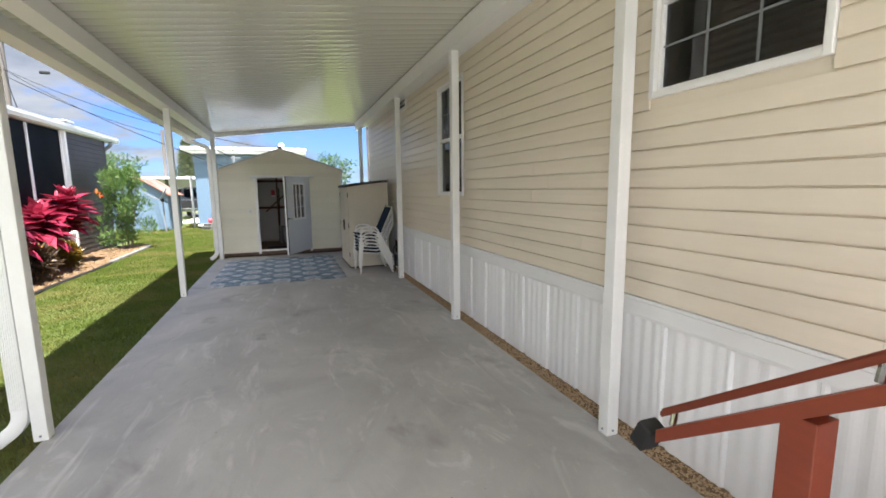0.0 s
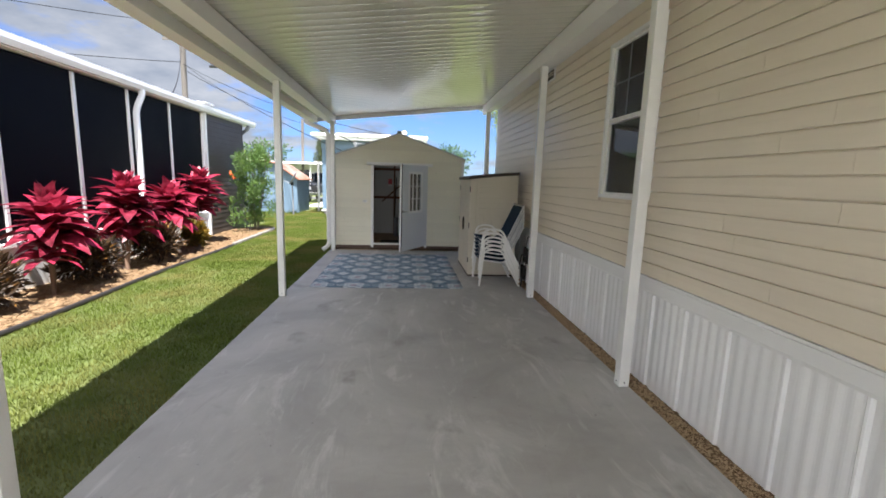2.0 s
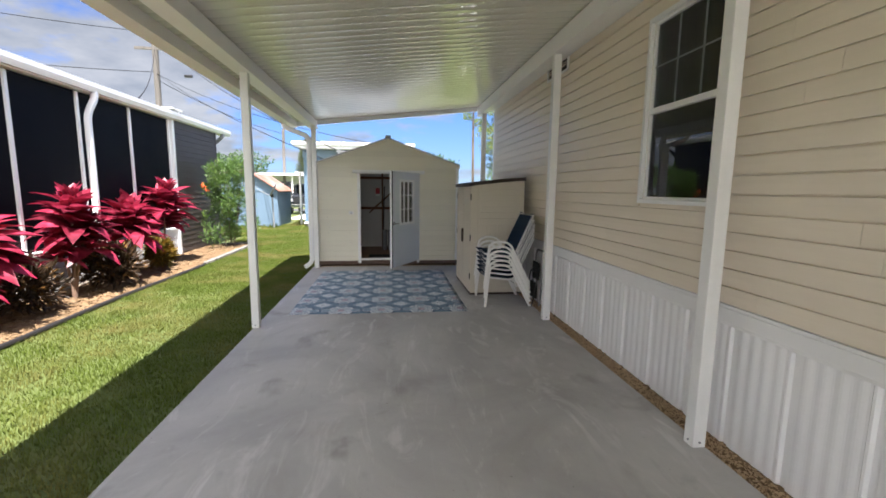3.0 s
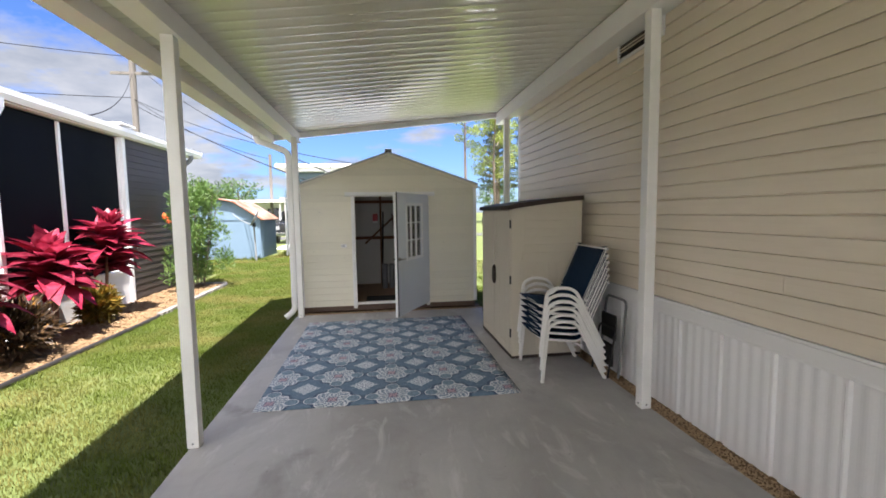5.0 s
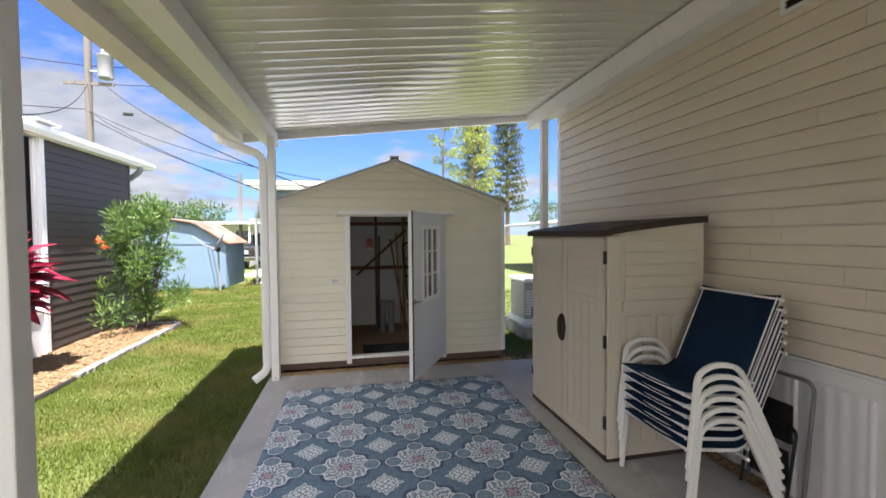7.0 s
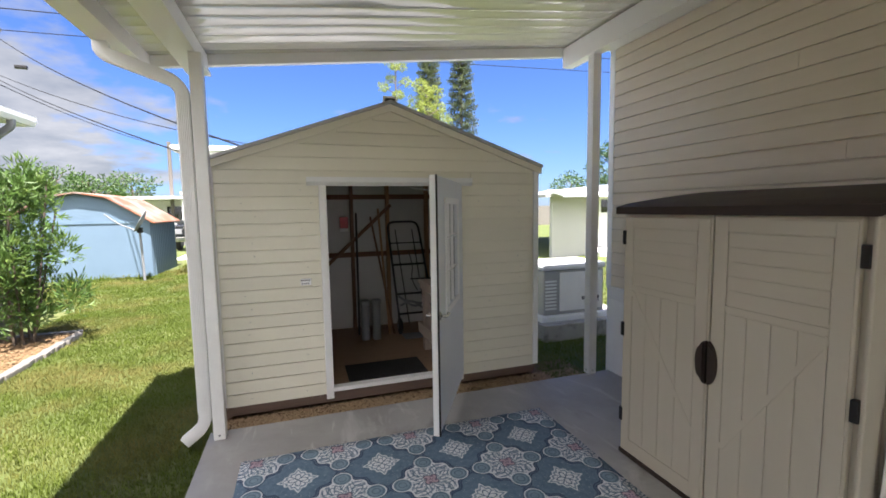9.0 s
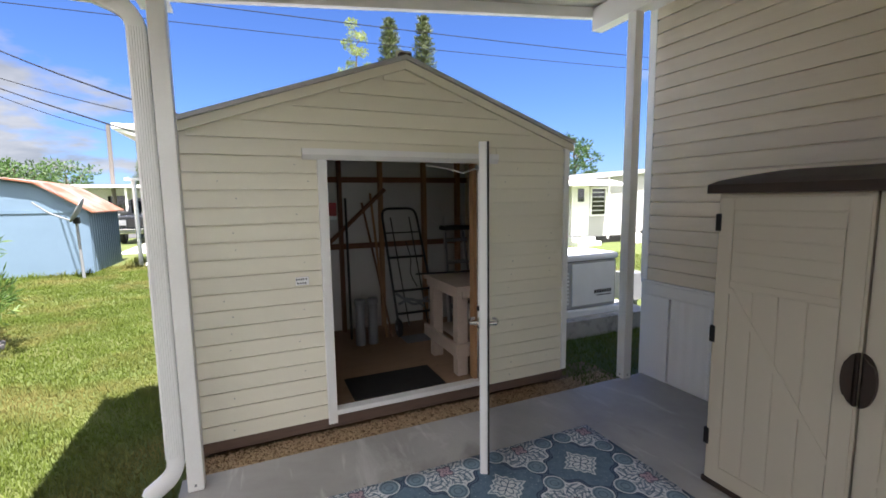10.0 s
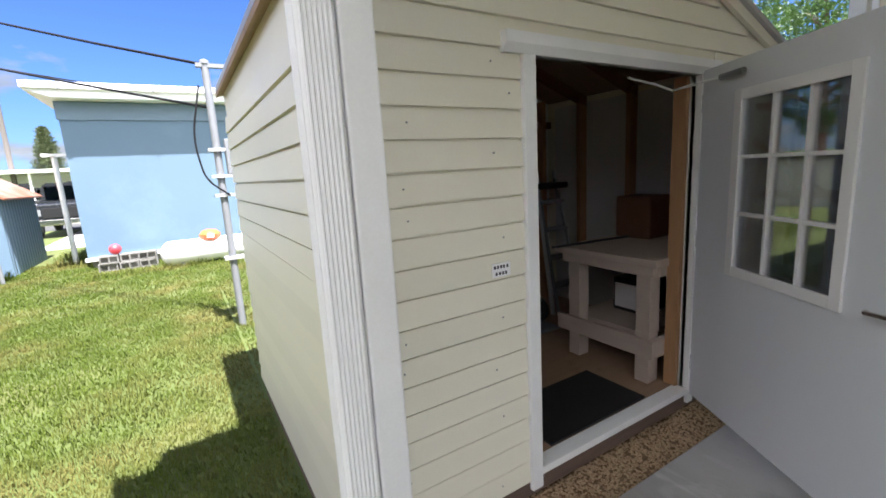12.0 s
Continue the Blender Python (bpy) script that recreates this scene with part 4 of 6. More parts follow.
    col = mix(t, (((p + q).op("ABSOLUTE")).ramp(0.012, 0.006) + ((p - q).op("ABSOLUTE")).ramp(0.012, 0.006)) * r.ramp(0.11, 0.10), col, blue)
    col = mix(t, fuzz.ramp(0.35, 0.9) * 0.16, col, (0.30, 0.33, 0.36))
    t.links.new(col.socket, b.inputs["Base Color"])
    b.inputs["Roughness"].default_value = 0.8
    weave = noise_tex(t, co, 420, 2)
    n = t.nodes.new("ShaderNodeBump")
    n.inputs["Strength"].default_value, n.inputs["Distance"].default_value = 0.4, 0.002
    t.links.new(weave.socket, n.inputs["Height"])
    t.links.new(n.outputs[0], b.inputs["Normal"])
    return m


def rug():
    """A thin rug that lies a little unevenly."""
    nx, ny = 30, 38
    vs, fs = [], []
    for j in range(ny + 1):
        for i in range(nx + 1):
            x, y = RX0 + (RX1 - RX0) * i / nx, RY0 + (RY1 - RY0) * j / ny
            rim = min(i, nx - i, j, ny - j)
            z = 0.007 + 0.003 * noise.noise((x * 1.7, y * 1.7, 0)) + (0.003 * max(0, noise.noise((x * 3, y * 3, 5))) if rim < 2 else 0)
            vs.append((x + 0.006 * noise.noise((y * 1.3, 3, 0)) * (i in (0, nx)), y + 0.006 * noise.noise((x * 1.3, 9, 0)) * (j in (0, ny)), z))
    for j in range(ny):
        for i in range(nx):
            k = j * (nx + 1) + i
            fs.append((k, k + 1, k + nx + 2, k + nx + 1))
    ob = part("outdoor_rug", (vs, [], fs), rug_material(), smooth="all")
    mod = ob.modifiers.new("thick", "SOLIDIFY")
    mod.thickness, mod.offset = 0.005, -1
    tagged(ob, "blue and cream patterned outdoor rug on the concrete", "rug")


rug()

# ---- resin storage cabinet ----
CX0, CX1, CY0, CY1, CH = 1.235, 2.03, 8.24, 9.52, 1.64
cabinet = thing("storage_cabinet", (1.65, 8.9, 0), "taupe resin storage cabinet with a brown lid, doors shut", "cabinet")
back_top = 1.725


def lid_z(x):
    s = (x - CX0) / (CX1 - CX0)
    return CH + (back_top - CH) * (1 - (1 - s) ** 1.3)


xs = [CX0 + (CX1 - CX0) * k / 8 for k in range(9)]
for y0, y1 in ((CY0, CY0 + 0.04), (CY1 - 0.04, CY1)):
    side = part("side_panel", prism(bmesh.new(), [(CX0 + 0.03, 0.03), (CX1, 0.03)] + [(x, lid_z(x) - 0.02) for x in xs[::-1] if x > CX0 + 0.03] + [(CX0 + 0.03, CH - 0.02)], y0, y1), RESIN, cabinet)
    if y0 == CY0:
        bm = bmesh.new()
        for k in range(5):
            box(bm, CX0 + 0.15 + 0.125 * k, CX0 + 0.235 + 0.125 * k, y0 - 0.012, y0 - 0.0005, 0.12, 1.04, bevel=0.004)
        part("rib", bm, RESIN, side)
        bm = bmesh.new()
        box(bm, CX0 + 0.12, CX1 - 0.05, y0 - 0.014, y0 - 0.0005, 1.08, 1.15, bevel=0.004)
        for k in range(5):
            box(bm, CX0 + 0.14, CX1 - 0.06, y0 - 0.009, y0 - 0.0005, 1.165 + 0.085 * k, 1.237 + 0.085 * k, bevel=0.003)
        part("moulding", bm, RESIN, side)
        part("corner_stile", boxes((CX0 + 0.0, CX0 + 0.10, y0 - 0.018, y0 - 0.0005, 0.03, CH - 0.03), bevel=0.006), RESIN, side)
part("back_panel", boxes((CX1 - 0.03, CX1 - 0.001, CY0 + 0.04, CY1 - 0.04, 0.03, back_top - 0.03)), RESIN, cabinet)
part("base", boxes((CX0 + 0.0, CX1, CY0 - 0.006, CY1 + 0.006, 0.0, 0.03), bevel=0.005), RESIN_DARK, cabinet)
bm = bmesh.new()
xl = [CX0 - 0.035 + (CX1 - CX0 + 0.04) * k / 10 for k in range(11)]
prism(bm, [(x, lid_z(min(max(x, CX0), CX1)) - (0.02 if k else 0.03)) for k, x in enumerate(xl)] + [(x, lid_z(min(max(x, CX0), CX1)) + (0.03 if k else 0.015)) for k, x in reversed(list(enumerate(xl)))], CY0 - 0.035, CY1 + 0.035)
lid = part("lid", bm, RESIN_DARK, cabinet, "dark brown curved lid", smooth=True)
split = 8.88
for y0, y1 in ((CY0 + 0.03, split - 0.004), (split + 0.004, CY1 - 0.012)):
    bm = bmesh.new()
    x = CX0
    box(bm, x, x + 0.03, y0, y1, 0.035, CH - 0.03, bevel=0.006)
    leaf = part("door", bm, RESIN, cabinet)
    w = y1 - y0
    bm = bmesh.new()
    a, b_ = y0 + 0.08, y1 - 0.08
    for r in ((y0 + 0.01, a, 0.05, CH - 0.05), (b_, y1 - 0.01, 0.05, CH - 0.05), (a, b_, CH - 0.11, CH - 0.05), (a, b_, 0.05, 0.13), (a, b_, 1.13, 1.16)):
        box(bm, x - 0.007, x - 0.0005, *r, bevel=0.002)
    part("moulding", bm, RESIN, leaf)
    bm = bmesh.new()
    for k in range(5):
        box(bm, x - 0.005, x - 0.0005, a + 0.006, b_ - 0.006, 1.175 + 0.071 * k, 1.238 + 0.071 * k, bevel=0.002)
    n = 4
    for k in range(n):
        yy = a + (b_ - a) * k / n
        box(bm, x - 0.0045, x - 0.0005, yy + 0.004, yy + (b_ - a) / n - 0.004, 0.14, 1.12, bevel=0.002)
    part("plank", bm, RESIN, leaf)
    dy_ = 1 if y0 > split else -1
    bm = tube(bmesh.new(), [(x - 0.006, a if dy_ < 0 else b_, 1.12), (x - 0.006, b_ if dy_ < 0 else a, 0.42)], 0.01, squash=(0.0012, 0.014, (1, 0, 0)))
    part("brace", bm, RESIN, leaf)
    for z in (0.28, 0.86, 1.46):
        yy = CY0 + 0.012 if y0 < split else CY1 - 0.018
        part("hinge", boxes((x - 0.012, x + 0.02, yy - 0.014, yy + 0.014, z - 0.045, z + 0.045), bevel=0.003), BLACK, leaf)
bm = bmesh.new()
for s in (-1, 1):
    n = 14
    outer = [(split + s * (0.006 + 0.052 * math.sin(math.pi * k / n)), 0.84 + 0.115 * -math.cos(math.pi * k / n)) for k in range(n + 1)]
    prism(bm, outer if s > 0 else outer[::-1], CX0 - 0.028, CX0 - 0.002, "x")
bmesh.ops.bevel(bm, geom=[e for e in bm.edges if all(abs(v.co.x - CX0 + 0.028) < 1e-4 for v in e.verts)], offset=0.010, segments=2, affect="EDGES")
part("handle", bm, RESIN_DARK, cabinet, "dark brown oval two-part handle")

# ---- stack of patio chairs ----
CHAIR_W = 0.63


def patio_chair(at, label):
    c = thing("patio_chair", at, label, "chair", "stack of patio chairs", local=True)
    for y in (0.0, CHAIR_W):
        frame_pts = rounded([(0.0, y, 0.0), (0.055, y, 0.53), (0.16, y, 0.575), (0.33, y, 0.555), (0.62, y, 0.0)], 0.13, 7)
        part("side_frame", tube(bmesh.new(), frame_pts, 0.014, squash=(0.0115, 0.0145, (0, 1, 0))), TUBE, c, smooth=True)
    rail_pts = rounded([(0.0, 0, 0.405), (0.40, 0, 0.355), (0.66, 0, 0.925)], 0.10, 6)
    for y in (0.045, CHAIR_W - 0.045):
        part("seat_rail", tubes(([(p.x, y, p.z) for p in rail_pts], 0.0125)), TUBE, c, smooth=True)
    bars = [((0.03, 0.395), 0.0125), ((0.655, 0.915), 0.0125), ((0.40, 0.31), 0.011)]
    for (x, z), r in bars:
        part("cross_bar", tubes(([(x, 0.014, z), (x, CHAIR_W - 0.014, z)], r)), TUBE, c, smooth=True)
    for y0, y1 in ((0.014, 0.045), (CHAIR_W - 0.045, CHAIR_W - 0.014)):
        part("bracket", tubes(([(0.05, y0, 0.398), (0.05, y1, 0.398)], 0.009)), TUBE, c)
        part("bracket", tubes(([(0.45, y0, 0.44), (0.45, y1, 0.44)], 0.009)), TUBE, c)
    vs, fs = [], []
    n = len(rail_pts)
    for i, p in enumerate(rail_pts):
        for k in range(7):
            s = k / 6
            sag = 0.018 * math.sin(math.pi * s)
            vs.append((p.x - 0.4 * sag * (p.z > 0.42), 0.030 + (CHAIR_W - 0.06) * s, p.z + 0.015 - sag))
    for i in range(n - 1):
        for k in range(6):
            a = i * 7 + k
            fs.append((a, a + 1, a + 8, a + 7))
    sl = part("sling", (vs, [], fs), SLING, c, "navy woven sling seat and back", smooth="all")
    mod = sl.modifiers.new("thick", "SOLIDIFY")
    mod.thickness = 0.004
    for y in (0.0, CHAIR_W):
        for x in (0.0, 0.62):
            part("foot_cap", lathe(bmesh.new(), [(0.017, 0.0), (0.018, 0.02)], (x, y, 0.0), 8), TUBE, c)
    return c


CHAIR_AT = Vector((1.32, 7.55, 0.0))
chair = patio_chair(Matrix.Translation(CHAIR_AT), "white-framed patio chair with navy sling, bottom of the stack")
for k in range(1, 6):
    c = copy_thing(chair, Matrix.Translation(CHAIR_AT + Vector((-0.004 * k + 0.006 * (k % 2), 0.004 * ((k * 7) % 3 - 1), 0.063 * k))) @ Matrix.Rotation(radians((0.6, -0.8, 0.3, -0.4, 0.7)[k - 1]), 4, "Z"))
    c["label"] = "white-framed patio chair with navy sling, top of the stack" if k == 5 else "white-framed patio chair with navy sling, nested in the stack"

# ---- folded step stool behind the chairs ----
stool = thing("step_stool", (2.05, 7.76, 0), "folded black step stool leaning on the skirting", "stool")


def leanp(y, z, d=0.0):
    return (2.06 - d + z * 0.10, y, z)


part("frame", tubes((rounded([leanp(7.52, 0.0), leanp(7.52, 0.74), leanp(7.88, 0.74), leanp(7.88, 0.0)], 0.07), 0.012)), GALV, stool, smooth=True)
part("rear_frame", tubes((rounded([leanp(7.55, 0.0, 0.09), leanp(7.55, 0.46, 0.06), leanp(7.85, 0.46, 0.06), leanp(7.85, 0.0, 0.09)], 0.05), 0.010)), BLACK, stool, smooth=True)
for z0, z1 in ((0.34, 0.58), (0.08, 0.30)):
    bm = bmesh.new()
    box(bm, -0.012, 0.012, 7.605, 7.855, z0, z1, bevel=0.008)
    bmesh.ops.transform(bm, matrix=Matrix.Translation((2.03 + 0.1 * (z0 + z1) / 2, 0, 0)), verts=bm.verts)
    part("step", bm, RUBBER, stool)

# ---- water jug behind the cabinet ----
JUG = material("translucent_blue_jug", (0.33, 0.47, 0.50), 0.25, grain=(30, 0.05), bump=0.02)
JX, JY = 2.0, 9.81
jug = thing("water_jug", (JX, JY, 0), "blue translucent water jug with a white label and dark red lid", "jug")
part("body", lathe(bmesh.new(), [(0.128, 0.0), (0.14, 0.014), (0.14, 0.13), (0.136, 0.145), (0.136, 0.165), (0.12, 0.185), (0.112, 0.20), (0.112, 0.235)], (JX, JY, 0.0), 24), JUG, jug, smooth=True)
bm = bmesh.new()
prism(bm, [(JX + r * math.cos(radians(a)), JY + r * math.sin(radians(a))) for r, st in ((0.1435, 1), (0.1405, -1)) for a in range(205, 290, 12)[::st]], 0.03, 0.125, "z")
part("jug_label", bm, WHITE_WORN, jug, "white paper label")
part("lid", lathe(bmesh.new(), [(0.118, 0.235), (0.124, 0.242), (0.124, 0.285), (0.112, 0.292), (0.06, 0.296)], (JX, JY, 0.0), 24), RED_WOOD, jug, smooth=True)
part("spigot", tubes(([(JX - 0.13, JY - 0.05, 0.20), (JX - 0.155, JY - 0.06, 0.20), (JX - 0.16, JY - 0.062, 0.175)], 0.01)), BLACK, jug)

# ---- entry stairs' handrail ----
stairs = thing("entry_stairs", (1.75, -0.1, 0), "red-stained timber entry stairs with a sloping handrail", "stairs")
for k in range(4):
    part("tread", boxes((1.40, 1.985, 0.36 - 0.28 * k - 0.30, 0.36 - 0.28 * k, 0.145 + 0.175 * k, 0.185 + 0.175 * k), bevel=0.005), RED_WOOD, stairs)
for x in (1.40, 1.94):
    bm = prism(bmesh.new(), [(0.30, 0.0), (0.30, 0.12), (-0.78, 0.84), (-0.95, 0.84), (-0.95, 0.0)], x, x + 0.04, "x")
    part("stringer", bm, RED_WOOD, stairs)
def slope(y):
    return 0.643 + 0.735 * (0.735 - y)
for x in (1.33,):
    for y in (0.29, -0.12, -0.85):
        part("baluster_post", boxes((x, x + 0.09, y - 0.045, y + 0.045, 0.0, slope(y) - 0.02), bevel=0.004), RED_WOOD, stairs)
    bm = bmesh.new()
    prism(bm, [(0.735, slope(0.735) - 0.026), (0.735, slope(0.735) + 0.026), (-1.0, slope(-1.0) + 0.026), (-1.0, slope(-1.0) - 0.026)], x - 0.01, x + 0.10, "x")
    rail = part("lower_rail", bm, RED_WOOD, stairs)
    bm = bmesh.new()
    prism(bm, [(0.755, slope(0.755) + 0.072), (0.755, slope(0.755) + 0.106), (-1.0, slope(-1.0) + 0.125), (-1.0, slope(-1.0) + 0.089)], x + 0.02, x + 0.075, "x")
    bmesh.ops.bevel(bm, geom=bm.edges[:], offset=0.008, segments=2, affect="EDGES")
    grab = part("handrail", bm, RED_WOOD, stairs)
    for y in (0.70, 0.15):
        bm = tubes(([(x + 0.03, y, slope(y) + 0.03), (x + 0.045, y, slope(y) + 0.10)], 0.012), seg=8)
        part("rail_bracket", bm, CHROME, grab, "bright metal bracket")
lamp = thing("solar_light", (1.36, 0.81, 0.5), "small black spotlight clipped to the handrail", "lamp")
bm = bmesh.new()
box(bm, -0.045, 0.045, -0.035, 0.035, -0.06, 0.05, bevel=0.012)
bmesh.ops.transform(bm, matrix=Matrix.Translation((1.37, 0.815, 0.60)) @ Matrix.Rotation(radians(25), 4, "X"), verts=bm.verts)
part("housing", bm, RUBBER, lamp)
part("clip", tubes(([(1.372, 0.79, 0.605), (1.375, 0.73, 0.64)], 0.012)), BLACK, lamp)

# ---- inside the shed ----
FLOOR = 0.125
mat_ = part("door_mat", boxes((-0.40, 0.335, 11.055, 11.47, FLOOR, FLOOR + 0.012), bevel=0.003), RUBBER)
tagged(mat_, "black rubber door mat on the plywood floor", "mat")
bench = thing("work_bench", (0.85, 11.45, FLOOR), "rough pine workbench with a lower shelf", "workbench")
part("top", boxes((0.455, 1.30, 11.09, 11.83, 0.85, 0.895), bevel=0.005), BENCH, bench)
part("apron", boxes((0.475, 0.515, 11.12, 11.80, 0.79, 0.85), bevel=0.004), BENCH, bench)
part("apron", boxes((0.516, 1.28, 11.10, 11.138, 0.79, 0.85), bevel=0.004), BENCH, bench)
for x, y in ((0.485, 11.14), (0.485, 11.66), (1.20, 11.14), (1.20, 11.66)):
    part("leg", boxes((x, x + 0.095, y, y + 0.09, FLOOR, 0.79 if x < 1 else 0.849), bevel=0.004), BENCH, bench)
part("shelf", boxes((0.582, 1.28, 11.232, 11.80, 0.365, 0.395), bevel=0.003), BENCH, bench)
part("shelf_rail", boxes((0.455, 0.484, 11.10, 11.83, 0.30, 0.41), bevel=0.004), BENCH, bench)
part("shelf_rail", boxes((0.485, 1.28, 11.10, 11.139, 0.30, 0.41), bevel=0.004), BENCH, bench)
rod = part("steel_rod", tubes(([(0.36, 11.78, 0.905), (1.35, 11.62, 0.905)], 0.009)), BLACK)
tagged(rod, "long black rod lying across the workbench", "rod")
case = part("tool_case", boxes((0.84, 1.12, 11.42, 11.66, 0.396, 0.64), bevel=0.02), BLACK)
tagged(case, "black tool case with a white label on the bench shelf", "case")
part("case_label", boxes((0.826, 0.839, 11.45, 11.63, 0.43, 0.60)), WHITE, case)
pail = part("bench_box", boxes((1.02, 1.28, 11.50, 11.78, 0.896, 1.20), bevel=0.02), DARK_STUD)
tagged(pail, "dark brown box standing on the workbench", "box")

dolly = thing("hand_truck", (0.5, 12.4, FLOOR), "black hand truck leaning against the back wall", "hand truck")
def dl(x, h):
    return (x + 0.60 - 0.075 * h, 12.36 + 0.36 * h / 1.35, FLOOR + 0.06 + h)
part("frame", tubes((rounded([dl(-0.23, 0.02), dl(-0.20, 1.32), dl(0.20, 1.32), dl(0.23, 0.02)], 0.10), 0.014), (rounded([dl(-0.11, 0.05), dl(-0.11, 1.22)], 0.1), 0.008), (rounded([dl(0.11, 0.05), dl(0.11, 1.22)], 0.1), 0.008)), BLACK, dolly, smooth=True)
for h in (0.18, 0.42, 0.78, 1.05):
    part("cross_bar", tubes(([dl(-0.215, h), dl(0.215, h)], 0.014 if h < 1 else 0.008)), BLACK, dolly)
part("toe_plate", boxes((0.37, 0.77, 12.10, 12.32, FLOOR + 0.005, FLOOR + 0.015)), GALV, dolly)
for x in (0.345, 0.765):
    wheel = part("wheel", lathe(bmesh.new(), [(0.03, 0), (0.085, 0.004), (0.10, 0.012), (0.10, 0.036), (0.085, 0.044), (0.03, 0.048)], seg=18, m=Matrix.Translation((x - 0.004, 12.36, FLOOR + 0.10)) @ Matrix.Rotation(radians(90), 4, "Y")), RUBBER, dolly, smooth=True)
    part("hub", lathe(bmesh.new(), [(0.03, -0.004), (0.03, 0.052)], seg=10, m=Matrix.Translation((x - 0.004, 12.36, FLOOR + 0.10)) @ Matrix.Rotation(radians(90), 4, "Y")), GALV, wheel)
strap = bmesh.new()
for k, (a, b_) in enumerate(((-0.20, 0.16), (-0.12, 0.22), (-0.19, 0.10))):
    tube(strap, rounded([dl(a, 0.40 - 0.06 * k), tuple(Vector(dl((a + b_) / 2, 0.25 + 0.05 * k)) - Vector((0, 0.05, 0))), dl(b_, 0.33 - 0.05 * k)], 0.1), 0.012, squash=(0.014, 0.004, (0, 0, 1)))
part("strap", strap, GALV, dolly, "grey webbing strap")
part("cord", tubes((rounded([dl(0.02, 0.95), dl(0.05, 0.75), dl(0.0, 0.6), dl(0.06, 0.45)], 0.08), 0.006), seg=6), BLACK, dolly)

ladder = thing("step_ladder", (1.12, 12.55, FLOOR), "folded aluminium step ladder leaning on the back wall", "ladder")
def ll(x, h, d=0.0):
    return (x + 0.02 * h, 12.38 + 0.26 * h / 1.3 - d, FLOOR + h)
for x in (0.97, 1.27):
    part("stile", tube(bmesh.new(), [ll(x, 0), ll(x - (x - 1.12) * 0.25, 1.28)], 0.02, squash=(0.02, 0.012, (0, 1, 0))), STEEL, ladder)
    part("rear_leg", tube(bmesh.new(), [ll(x, 0, 0.07), ll(x - (x - 1.12) * 0.25, 1.2, 0.0)], 0.02, squash=(0.014, 0.010, (0, 1, 0))), GALV, ladder)
for h in (0.25, 0.5, 0.75, 1.0):
    part("tread", boxes((1.00 + 0.02 * h, 1.26 + 0.02 * h, 12.33 + 0.2 * h, 12.42 + 0.2 * h, FLOOR + h - 0.015, FLOOR + h + 0.015)), GALV, ladder)
part("top_cap", boxes((0.99, 1.30, 12.50, 12.68, FLOOR + 1.12, FLOOR + 1.17), bevel=0.006), RUBBER, ladder)

def leaning(name, x0, x1, h, r, mat, label, category, y0=12.4):
    ob = part(name, tubes(([(x0, y0, FLOOR), (x1, SY1 - 0.12, FLOOR + h)], r)), mat, smooth=True)
    return tagged(ob, label, category)
leaning("rake", 0.24, 0.20, 1.55, 0.014, STUD, "wooden tool handle leaning on the back wall", "tool")
leaning("broom", 0.30, 0.10, 1.45, 0.013, DARK_STUD, "dark tool handle leaning on the back wall", "tool")
leaning("pipe", -0.12, -0.08, 1.5, 0.014, BLACK, "black pipe leaning on the back wall", "pipe", 12.5)
for x in (-0.07, 0.06):
    b_ = part("grey_pipe", lathe(bmesh.new(), [(0.045, 0), (0.05, 0.01), (0.05, 0.42), (0.06, 0.43), (0.06, 0.47), (0.045, 0.48)], (x, 12.25 + 0.5 * abs(x), FLOOR), 14), GALV, smooth=True)
    tagged(b_, "short upright grey plastic pipe on the shed floor", "pipe")
sign_ = part("red_reflector", boxes((-0.29, -0.19, 12.70, 12.73, 1.42, 1.58), bevel=0.01), RED)
tagged(sign_, "small red and white reflector hung on a stud", "reflector")
part("white_band", boxes((-0.29, -0.19, 12.695, 12.699, 1.40, 1.44)), WHITE, sign_)
coil = thing("hose_coil", (0.98, 12.70, 1.5), "pale cord coiled on a hook inside the shed", "cord")
bm = bmesh.new()
for k in range(3):
    n = 20
    tube(bm, [(0.98 + (0.075 + 0.008 * k) * math.cos(2 * math.pi * i / n), 12.72 - 0.012 * k, 1.43 + (0.11 + 0.01 * k) * math.sin(2 * math.pi * i / n)) for i in range(n + 1)], 0.006, 6)
part("loop", bm, PANEL, coil, smooth=True)
# ---- neighbour's house with a screened porch ----
NX, NY0, NYS, NY1, NTOP = -4.85, -4.0, 12.70, 15.15, 3.06
nb = thing("neighbour_house", (NX, 8, 0), "dark brown neighbouring house with a black screened porch", "house")
part("knee_wall", boxes((NX - 0.10, NX, NY0, NYS - 0.03, -0.05, 0.56)), WHITE_WORN, nb, "low white wall under the screens")
core = part("wall", boxes((NX - 0.10, NX, NYS + 0.06, NY1, -0.05, NTOP), (NX - 6, NX - 0.1, NY1 - 0.1, NY1, -0.05, NTOP), (NX - 6, NX - 5.9, NY0, NY1 - 0.1, -0.05, NTOP), (NX - 5.9, NX - 0.1, NY0, NY0 + 0.1, -0.05, NTOP), (NX - 3.0, NX - 2.9, NY0 + 0.1, NY1 - 0.1, -0.05, NTOP)), BROWN_SIDING, nb)
part("porch_floor", boxes((NX - 2.9, NX - 0.1, NY0 + 0.1, NY1 - 0.1, -0.05, 0.05)), CONCRETE, nb)
lap_boards(core, [0.02 + 0.125 * k for k in range(24)], 0.125, lambda u, w, z: (NX + 0.001 + w, u, z), BROWN_SIDING, lambda a, b: [], NYS + 0.06, NY1, proud=0.016, joints=9)
